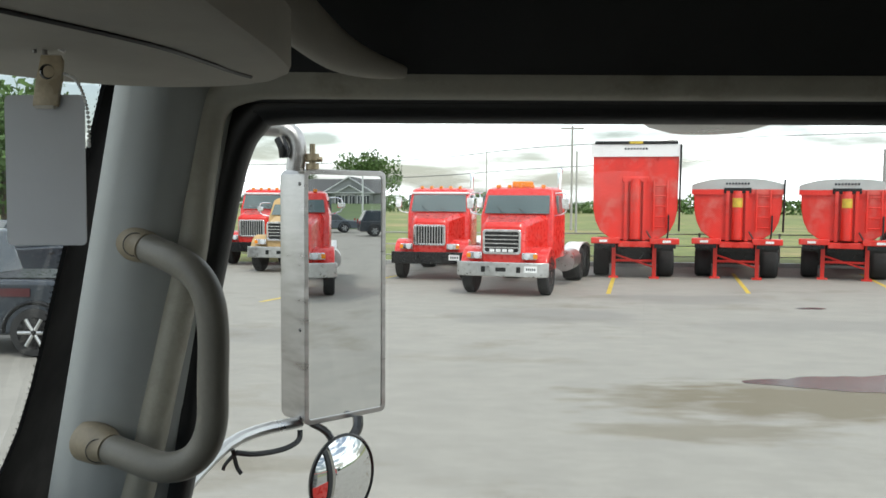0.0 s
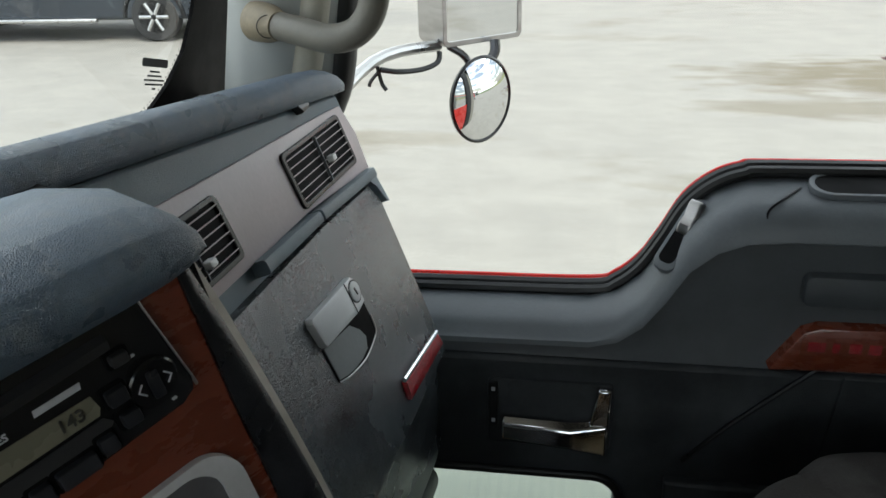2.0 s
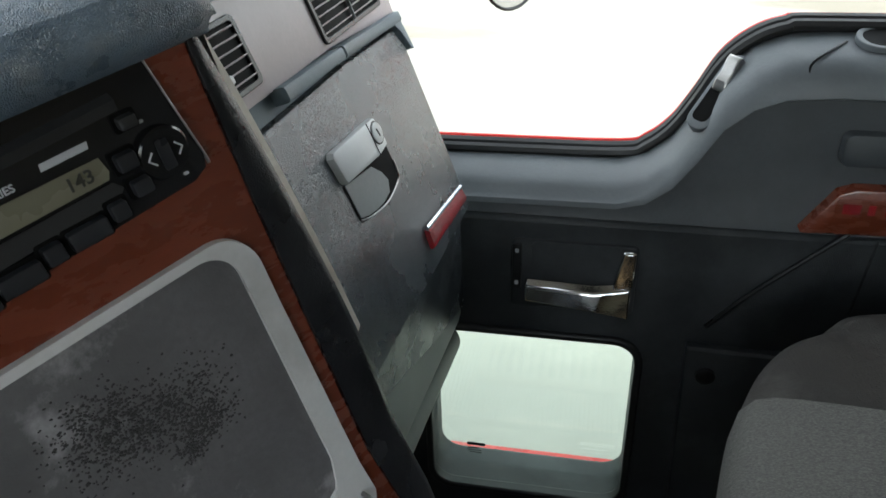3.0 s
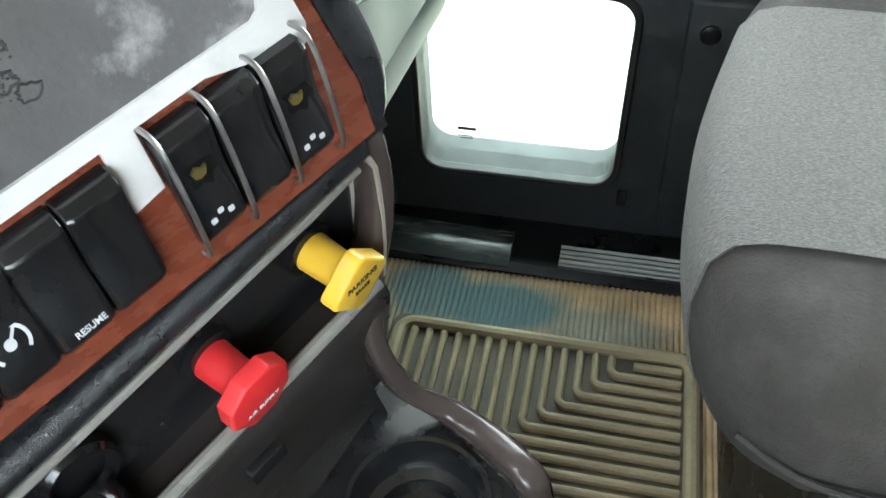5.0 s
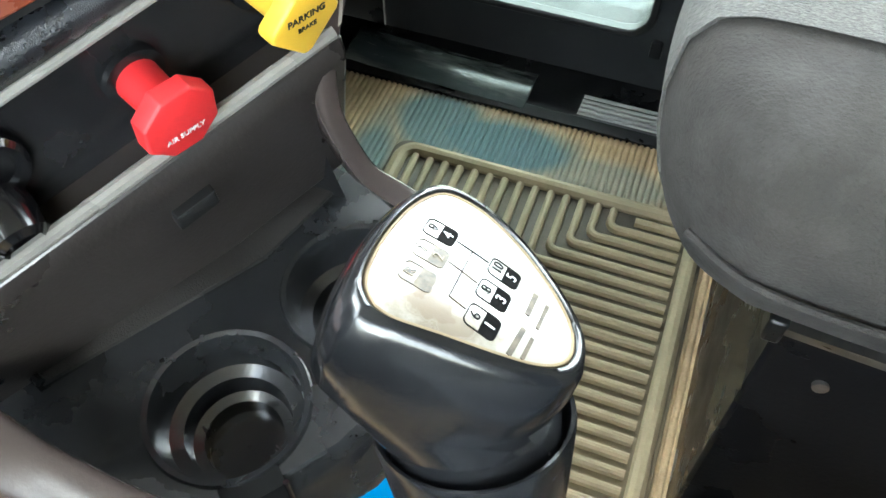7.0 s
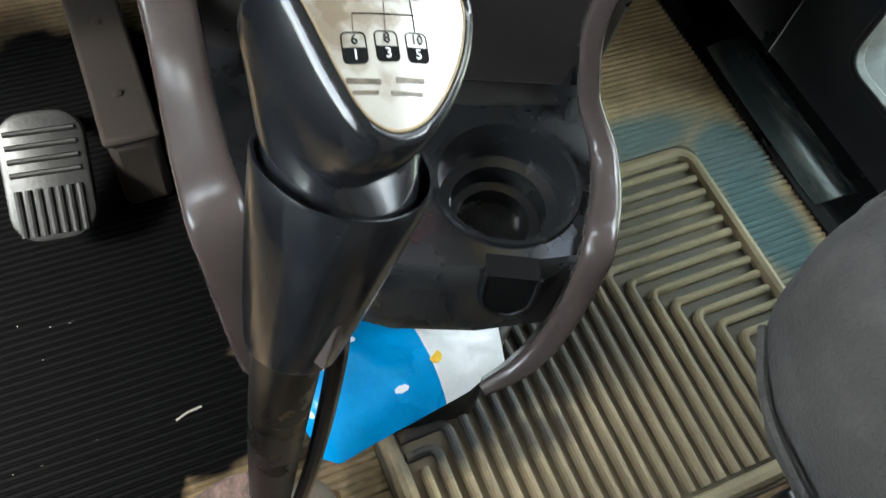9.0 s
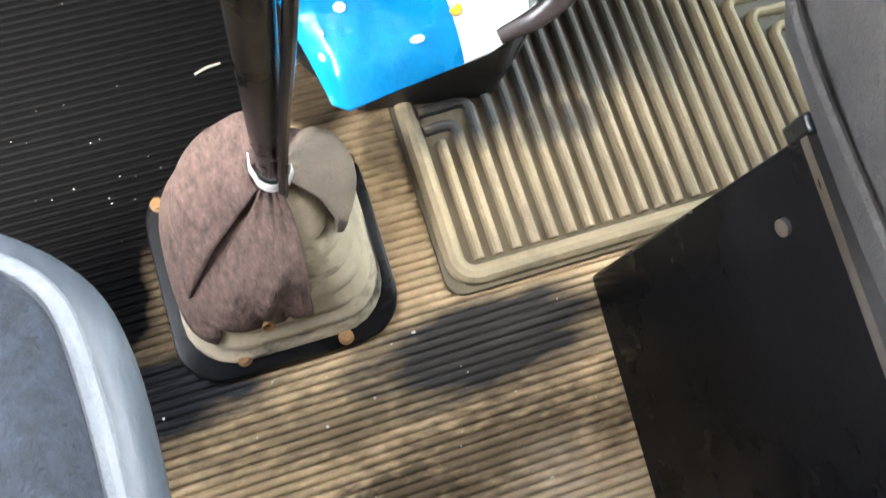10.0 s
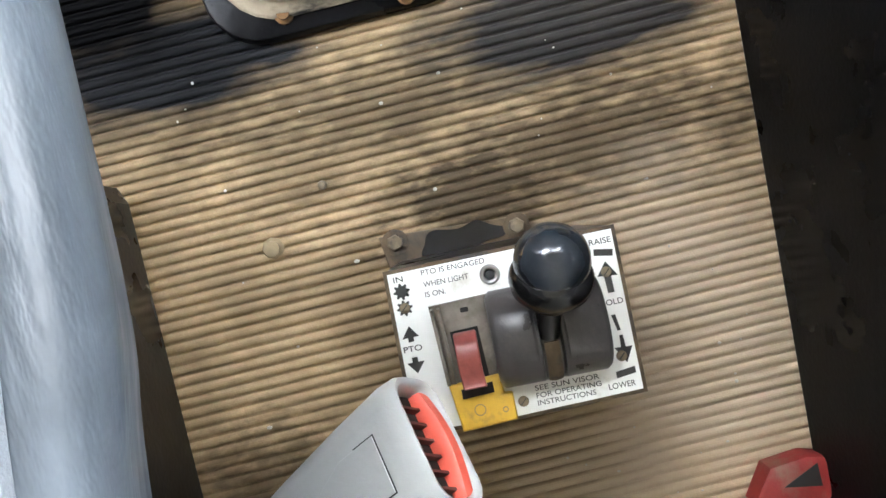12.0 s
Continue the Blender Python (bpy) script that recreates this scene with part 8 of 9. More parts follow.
tube(bm, [rc - rn * 0.02, (-0.165, 1.545, 0.83), (-0.20, 1.53, 0.862)], 0.007, n=8)
tube(bm, [(-0.115, 1.56, 0.868), (-0.115, 1.55, 0.845), (-0.135, 1.53, 0.82)], 0.010, n=8)
part("bracket", bm, DARKSTEEL, rm)
bm = B()
lathe(bm, (0.407, 1.115, 1.402), (0, 0, 1), [(0.001, -0.030), (0.05, -0.027), (0.078, -0.019), (0.092, -0.008), (0.095, 0.0), (0.08, 0.012), (0.001, 0.02)], 36)
whole("roof_lamp", bm, STEEL, "dull steel domed lamp under the roof edge", "lamp", smooth=60)

# ---- ground marks ----
bm = B()
for a, b in (((4.9, 25.9), (3.83, 20.9)), ((9.2, 27.5), (7.57, 21.3)), ((13.6, 27.8), (11.6, 21.5)), ((-2.0, 25.6), (-4.6, 18.5))):
    d = V((b[0] - a[0], b[1] - a[1], 0)).normalized()
    q = V((-d.y, d.x, 0)) * 0.06
    A, Bq = V((*a, GZ + 0.004)), V((*b, GZ + 0.004))
    bm.faces.new([bm.verts.new(p) for p in (A - q, A + q, Bq + q, Bq - q)])
whole("parking_line", bm, LINEYELLOW, "worn yellow parking bay lines", "road marking", "structure", smooth=0)
WATER = mat("muddy_puddle", (0.06, 0.028, 0.02), 0.22, var=0.25, scale=0.9, bump=0.0, rvar=0.04, spec=0.12)
bm = B()
rnd = random.Random(5)
top_, bot_ = [], []
for i in range(25):
    t = i / 24
    x = 3.75 + 5.2 * t
    w = 1.25 * math.sin(math.pi * min(t * 0.75 + 0.02, 1)) ** 0.8
    top_.append(V((x, 10.55 + 0.5 * w + rnd.uniform(-0.06, 0.06), GZ + 0.005)))
    bot_.append(V((x, 10.55 - 0.55 * w + rnd.uniform(-0.06, 0.06), GZ + 0.005)))
bm.faces.new([bm.verts.new(p) for p in top_ + bot_[::-1]])
whole("puddle", bm, WATER, "shallow brown puddle on the asphalt", "puddle", "structure", smooth=0)
bm = B()
pts = [V((7.9 + 0.35 * math.cos(t), 18.3 + 0.18 * math.sin(t), GZ + 0.004)) for t in [2 * math.pi * i / 14 for i in range(14)]]
bm.faces.new([bm.verts.new(p) for p in pts])
whole("drain_cover", bm, BLACK, "dark oval drain in the asphalt", "drain", "structure", smooth=0)

# ---- vehicles ----


def wheel(parent, x, y, z, r, w, side, rim=ALU, n=28):
    """A road wheel whose axle runs along x."""
    bm = B()
    lathe(bm, (x - w / 2, y, z), (1, 0, 0), [(r * 0.58, 0), (r * 0.9, 0.0), (r * 0.985, w * 0.12), (r, w * 0.25), (r, w * 0.75), (r * 0.985, w * 0.88), (r * 0.9, w), (r * 0.58, w)], n)
    t = part("tyre", bm, TYRE, parent)
    bm = B()
    s = 1 if side > 0 else -1
    lathe(bm, (x + s * w * 0.30, y, z), (s, 0, 0), [(r * 0.60, w * 0.2), (r * 0.56, w * 0.16), (r * 0.50, w * 0.02), (r * 0.30, w * 0.06), (r * 0.26, w * 0.16), (r * 0.15, w * 0.2), (0.001, w * 0.2)], 24)
    part("rim", bm, rim, t)
    for i in range(8):
        a = 2 * math.pi * i / 8
        bm = B()
        c = V((x + s * w * 0.36, y + r * 0.40 * math.cos(a), z + r * 0.40 * math.sin(a)))
        cyl(bm, c - V((s * 0.01, 0, 0)), c + V((s * 0.012, 0, 0)), r * 0.055, n=8)
        part("wheel_slot", bm, BLACK, t)


def tractor(name, label, paint, grille="bars", roof=2.76, hood_top=1.93, bumper_mat=None, lettered=False, beacon=False, white_top=False, pale_frame=True):
    """A conventional road tractor; front at y = 0, facing -y, wheels on z = 0."""
    T = thing(name, (0, 0, 0), label, "truck")
    W = 1.17
    bm = B()
    loft(bm, [[V((-w, y, zb)), V((w, y, zb)), V((w, y, zt - 0.10)), V((w - 0.10, y, zt)), V((-w + 0.10, y, zt)), V((-w, y, zt - 0.10))] for y, w, zb, zt in ((0.16, 0.50, 0.80, hood_top - 0.16), (0.24, 0.56, 0.75, hood_top - 0.08), (1.0, 0.68, 0.75, hood_top + 0.02), (1.75, 0.86, 0.75, hood_top + 0.10))])
    part("hood", bm, paint, T, bevel=0.03, seg=3)
    for s in (-1, 1):
        bm = B()
        pr = []
        for i in range(11):
            a = math.pi * i / 10
            pr.append((0.86 - 0.62 * math.cos(a), 0.62 + 0.60 * math.sin(a)))
        loft(bm, [[V((s * x, y, z)) for y, z in pr] + [V((s * x, 1.38, 0.6)), V((s * x, 0.34, 0.6))] for x in (0.52, 1.12)])
        part("fender", bm, paint, T, bevel=0.04, seg=3)
        wheel(T, s * 0.98, 0.86, 0.52, 0.52, 0.28, s)
        bm = B()
        box(bm, (s * 0.70 - 0.19, 0.10, 0.93), (s * 0.70 + 0.19, 0.30, 1.10))
        hl = part("headlight_bezel", bm, CHROME, T, bevel=0.02)
        bm = B()
        lathe(bm, (s * 0.64, 0.105, 1.015), (0, -1, 0), [(0.085, 0), (0.08, 0.012), (0.04, 0.02), (0.001, 0.022)], 18)
        part("headlight", bm, LENS, hl)
        bm = box(B(), (s * 0.85 - 0.05, 0.09, 0.96), (s * 0.85 + 0.05, 0.12, 1.07))
        part("turn_lamp", bm, AMBER, hl, smooth=0)
    # grille
    bm = B()
    fgr = lambda a, b, d: V((a, 0.10 - d, b))
    ring(bm, fgr, shift(rrect(0.98, 0.62, 0.08), 0, 1.36), shift(rrect(0.86, 0.50, 0.05), 0, 1.36), -0.05, 0.02)
    gr = part("grille_surround", bm, CHROME, T, bevel=0.01)
    bm = B()
    slab(bm, fgr, shift(rrect(0.88, 0.52, 0.05), 0, 1.36), -0.06, -0.03)
    part("grille_core", bm, BLACK, gr)
    if grille == "bars":
        for i in range(4):
            bm = box(B(), (-0.43, 0.075, 1.21 + 0.10 * i), (0.43, 0.12, 1.235 + 0.10 * i))
            part("grille_bar", bm, CHROME, gr, smooth=0)
    else:
        for i in range(11):
            bm = box(B(), (-0.41 + 0.082 * i - 0.012, 0.075, 1.11), (-0.41 + 0.082 * i + 0.012, 0.12, 1.61))
            part("grille_bar", bm, ALU, gr, smooth=0)
    if lettered:
        for i in range(4):
            bm = box(B(), (-0.30 + 0.16 * i, 0.06, 1.115), (-0.18 + 0.16 * i, 0.08, 1.185))
            part("badge", bm, WHITE, gr, smooth=0)
    bm = B()
    loft(bm, [[V((x, y, 0.50)), V((x, y + 0.05, 0.50)), V((x, y + 0.05, 0.86)), V((x, y, 0.86))] for x, y in ((-1.18, 0.16), (-0.95, 0.02), (0.95, 0.02), (1.18, 0.16))])
    bp = part("bumper", bm, bumper_mat or CHROME, T, bevel=0.02)
    for x, w, h, mt in ((-0.45, 0.10, 0.14, BLACK), (0.45, 0.10, 0.14, BLACK), (0.0, 0.26, 0.10, BLACK)):
        bm = box(B(), (x - w / 2, 0.0, 0.68 - h / 2), (x + w / 2, 0.03, 0.68 + h / 2))
        part("bumper_opening", bm, mt, bp, smooth=0)
    bm = box(B(), (0.60, -0.005, 0.62), (0.92, 0.015, 0.78))
    part("number_plate", bm, TWHITE, bp, smooth=0)
    bm = B()
    for i in range(5):
        box(bm, (0.65 + 0.05 * i, -0.008, 0.67), (0.68 + 0.05 * i, 0.0, 0.73))
    part("plate_marks", bm, CARDARK, bp, smooth=0)
    # cab
    bm = B()
    loft(bm, [[V((-w, y0, z)), V((w, y0, z)), V((w + 0.06, y0 + 0.25, z)), V((w + 0.06, 3.15, z)), V((-w - 0.06, 3.15, z)), V((-w - 0.06, y0 + 0.25, z))] for z, w, y0 in ((0.85, 0.98, 1.65), (hood_top + 0.02, 0.98, 1.68), (roof - 0.20, 0.92, 1.95), (roof - 0.06, 0.88, 2.02), (roof, 0.78, 2.15))])
    cb = part("cab", bm, paint, T, bevel=0.03, seg=3)
    bm = B()
    z0, z1 = hood_top + 0.12, roof - 0.22
    loft(bm, [[V((-0.88, 1.655 + 0.0, z0)), V((0.88, 1.655, z0)), V((0.88, 1.70, z0)), V((-0.88, 1.70, z0))], [V((-0.84, 1.905, z1)), V((0.84, 1.905, z1)), V((0.84, 1.96, z1)), V((-0.84, 1.96, z1))]])
    wsd = part("windshield", bm, TRUCKGLASS, T, "pale reflecting windshield")
    bm = box(B(), (-0.02, 1.64, z0), (0.02, 1.72, z0 + 0.02))
    tube(bm, [(-0.35, 1.645, z0 - 0.01), (-0.55, 1.70, z0 + 0.20)], 0.012, n=6, smooth=False)
    tube(bm, [(0.25, 1.645, z0 - 0.01), (0.05, 1.68, z0 + 0.15)], 0.012, n=6, smooth=False)
    part("wiper", bm, BLACK, wsd)
    for s in (-1, 1):
        bm = box(B(), (s * 1.005 - 0.04, 2.05, z0), (s * 1.005 + 0.045, 2.75, z1))
        part("side_window", bm, TRUCKGLASS, cb, bevel=0.03)
        m = part("mirror_arm", tube(B(), [(s * 1.0, 1.8, z0 - 0.05), (s * 1.30, 1.75, z0 + 0.05), (s * 1.30, 1.75, z1 + 0.02), (s * 1.0, 1.9, z1 + 0.05)], 0.018, n=8, k=3), CHROME, T)
        bm = box(B(), (s * 1.30 - 0.10, 1.70, z0 + 0.12), (s * 1.30 + 0.10, 1.78, z1 - 0.08))
        part("mirror_head", bm, CHROME, m, bevel=0.02)
    if white_top:
        bm = box(B(), (-0.93, 1.88, roof - 0.20), (0.93, 2.05, roof - 0.13))
        part("sun_visor", bm, TWHITE, T, bevel=0.02)
    for i in range(5):
        bm = box(B(), (-0.62 + 0.31 * i - 0.05, 2.10, roof - 0.02), (-0.62 + 0.31 * i + 0.05, 2.22, roof + 0.06))
        part("marker_lamp", bm, AMBER, cb, bevel=0.01)
    if beacon:
        bm = box(B(), (-0.28, 2.3, roof), (0.28, 2.5, roof + 0.16))
        part("beacon_bar", bm, AMBER, cb, bevel=0.03)
    bm = B()
    tube(bm, [(0.85, 3.25, 1.1), (0.85, 3.25, roof + 0.25), (0.85, 3.30, roof + 0.42), (0.85, 3.45, roof + 0.52)], 0.065, n=12, k=4)
    part("exhaust_stack", bm, CHROME, T)
    bm = B()
    box(bm, (-0.45, 3.1, 0.62), (-0.33, 7.2, 0.86))
    box(bm, (0.33, 3.1, 0.62), (0.45, 7.2, 0.86))
    box(bm, (-0.55, 5.2, 0.86), (0.55, 6.2, 1.0))
    part("chassis", bm, TWHITE if pale_frame else BLACK, T)
    for y in (5.2, 6.5):
        for s in (-1, 1):
            wheel(T, s * 0.95, y, 0.52, 0.52, 0.52, s)
    bm = B()
    for s in (-1, 1):
        loft(bm, [[V((s * x, 5.85 - 1.25 * math.cos(math.pi * i / 8), 0.72 + 0.42 * math.sin(math.pi * i / 8) ** 0.6)) for i in range(9)] for x in (0.72, 1.2)], closed=False)
    q = part("fenders", bm, TWHITE, T, "white quarter fender")
    q.modifiers.new("thick", "SOLIDIFY").thickness = 0.03
    bm = B()
    cyl(bm, (-1.02, 3.2, 0.72), (-1.02, 4.4, 0.72), 0.30, n=20)
    cyl(bm, (1.02, 3.2, 0.72), (1.02, 4.4, 0.72), 0.30, n=20)
    part("fuel_tank", bm, ALU, T)
    return T


t1 = tractor("road_tractor", "red day cab road tractor with wide chrome grille and amber beacon", TRUCKRED, lettered=True, beacon=True, bumper_mat=ALU)
t1.matrix_basis = pose(1.0, 20.0, GZ, 0, 0, -17)
t2 = tractor("road_tractor", "red road tractor with tall ribbed grille and dark bumper", TRUCKRED, grille="ribs", bumper_mat=BLACK, white_top=True, roof=2.80)
t2.matrix_basis = pose(-0.95, 24.0, GZ, 0, 0, -8)
t3 = copy_thing(t2, pose(-7.6, 29.0, GZ, 0, 0, -4))
t4 = tractor("road_tractor", "weathered cream yellow road tractor with dull steel bumper", ORANGE, bumper_mat=ALU, roof=2.45, hood_top=1.75)
t4.matrix_basis = pose(-5.85, 26.0, GZ, 0, 0, -6)
t5 = tractor("road_tractor", "red road tractor with white grille surround parked across the yard", TRUCKRED, grille="ribs", roof=2.6, bumper_mat=ALU)
t5.matrix_basis = pose(16.8, -4.4, GZ, 0, 0, -106)


def tub_trailer(label, top, tarp):
    """A tub dump trailer seen from its front; front wall at y = 0."""
    T = thing("dump_trailer", (0, 0, 0), label, "trailer", "dump trailers in a row")
    L = 9.0
    bm = B()
    ht = top - (0.30 if tarp else 0.0)
    sec = [(-1.30, ht), (-1.27, 2.15), (-1.20, 1.80), (-1.06, 1.50), (-0.80, 1.30), (-0.45, 1.22), (0.45, 1.22), (0.80, 1.30), (1.06, 1.50), (1.20, 1.80), (1.27, 2.15), (1.30, ht)]
    loft(bm, [[V((x, y, z)) for x, z in sec] for y in (0.0, L)])
    tub = part("tub", bm, TRAILRED, T, "red steel tub", bevel=0.02)
    bm = box(B(), (-1.36, -0.06, top - (0.36 if not tarp else 0.46)), (1.36, 0.02, top + (0.02 if not tarp else -0.30)))
    part("top_rail", bm, TWHITE if not tarp else TRAILRED, tub, smooth=0)
    if not tarp:
        bm = box(B(), (-1.25, -0.10, top + 0.02), (1.25, 0.10, top + 0.12))
        part("tarp_roll", bm, BLACK, T, "rolled black tarp", bevel=0.03)
        bm = box(B(), (-0.2, -0.11, top + 0.03), (0.2, -0.09, top + 0.11))
        part("caution_label", bm, LINEYELLOW, T, smooth=0)
    else:
        bm = B()
        loft(bm, [[V((x, y, top - 0.16 + 0.20 * (1 - abs(x / 1.36) ** 3))) for x in (-1.36, -1.2, -0.8, -0.4, 0, 0.4, 0.8, 1.2, 1.36)] + [V((1.36, y, top - 0.34)), V((-1.36, y, top - 0.34))] for y in (-0.05, L)])
        part("tarp", bm, TARP, T, "grey tarp cover", smooth=40)
    for w, z in ((0.8, top - 0.12), ):
        bm = B()
        for i in range(8):
            box(bm, (-0.35 + 0.09 * i, -0.066, z - 0.03), (-0.29 + 0.09 * i, -0.062, z + 0.03))
        part("maker_marks", bm, CARDARK, tub, smooth=0)
    # hoist cylinder and its frame
    bm = B()
    box(bm, (-0.40, -0.10, top - 1.15 if top > 3.5 else top - 0.42), (0.40, 0.0, top - 0.98 if top > 3.5 else top - 0.25))
    hb = part("hoist_box", bm, BLACK if tarp else TRAILRED, T, bevel=0.02)
    zt = top - 1.05 if top > 3.5 else top - 0.35
    bm = B()
    cyl(bm, (0, -0.16, zt), (0, -0.16, zt - 0.30), 0.13, n=14)
    cyl(bm, (0, -0.16, zt - 0.1), (0, -0.16, 1.25), 0.16, n=16)
    part("hoist_cylinder", bm, TRAILRED, T)
    bm = B()
    cyl(bm, (0, -0.18, zt - 0.22), (0, -0.18, zt - 0.50), 0.155, n=14)
    part("cylinder_band", bm, LINEYELLOW if tarp else TRAILRED, T)
    bm = B()
    for s in (-1, 1):
        box(bm, (s * 0.28 - 0.05, -0.12, 1.2), (s * 0.28 + 0.05, 0.0, zt))
    part("hoist_guide", bm, TRAILRED, T)
    # ladder
    bm = B()
    for s in (0.55, 0.95):
        tube(bm, [(s, -0.10, 1.5), (s, -0.10, min(top - 0.3, 3.05))], 0.03, n=8, smooth=False)
    z = 1.62
    while z < min(top - 0.35, 3.05):
        tube(bm, [(0.55, -0.10, z), (0.95, -0.10, z)], 0.022, n=6, smooth=False)
        z += 0.32
    part("ladder", bm, TRAILRED, T, "red steel ladder")
    bm = B()
    tube(bm, [(0.35, -0.15, 1.5), (0.6, -0.25, 1.15), (0.95, -0.22, 1.25), (1.0, -0.16, 2.0)], 0.025, n=8)
    tube(bm, [(1.32, -0.06, 1.5), (1.34, -0.08, top)], 0.03, n=8, smooth=False)
    part("air_hose", bm, BLACK, T, "black hose and tarp crank")
    # front deck, fenders with a white edge, landing legs
    bm = box(B(), (-1.32, -0.35, 1.10), (-0.45, 0.2, 1.28))
    box(bm, (0.45, -0.35, 1.10), (1.32, 0.2, 1.28))
    box(bm, (-0.5, -0.25, 1.0), (0.5, 0.2, 1.18))
    dk = part("deck", bm, TRAILRED, T, bevel=0.02)
    for s in (-1, 1):
        bm = box(B(), (s * 0.9 - 0.32, -0.36, 0.98), (s * 0.9 + 0.32, -0.33, 1.10))
        part("mud_guard", bm, BLACK, dk, smooth=0)
        bm = box(B(), (s * 0.95 - 0.12, -0.37, 1.15), (s * 0.95 + 0.12, -0.35, 1.22))
        part("reflector", bm, TWHITE, dk, smooth=0)
        bm = B()
        box(bm, (s * 0.62 - 0.06, 0.2, 0.05), (s * 0.62 + 0.06, 0.32, 1.1))
        box(bm, (s * 0.62 - 0.15, 0.12, 0.0), (s * 0.62 + 0.15, 0.40, 0.06))
        part("landing_leg", bm, TRAILRED, T, "red landing leg")
        for y in (1.1, 6.6, 7.9):
            wheel(T, s * 1.0, y, 0.50, 0.50, 0.5, s, n=22)
    bm = B()
    tube(bm, [(-0.62, 0.26, 0.55), (0.62, 0.26, 0.55)], 0.04, n=8, smooth=False)
    tube(bm, [(-0.62, 0.26, 0.75), (0.62, 0.26, 0.35)], 0.03, n=8, smooth=False)
    part("leg_brace", bm, TRAILRED, T)
    bm = box(B(), (-0.5, 0.2, 0.85), (0.5, L, 1.15))
    # black box added across the tub's underside to stand for the underbody shade
    box(bm, (-1.22, 0.75, 0.42), (1.22, 1.0, 1.12))
    part("frame_rail", bm, BLACK, T)
    return T


d1 = tub_trailer("tall red tub dump trailer with white top rail", 4.15, False)
d1.matrix_basis = pose(5.4, 25.3, GZ, 0, 0, -10)
d2 = tub_trailer("red tub dump trailer with grey tarp", 3.10, True)
d2.matrix_basis = pose(8.55, 25.3, GZ, 0, 0, -18)
d3 = copy_thing(d2, pose(11.85, 25.2, GZ, 0, 0, -23))
d4 = copy_thing(d2, pose(15.1, 25.2, GZ, 0, 0, -25))


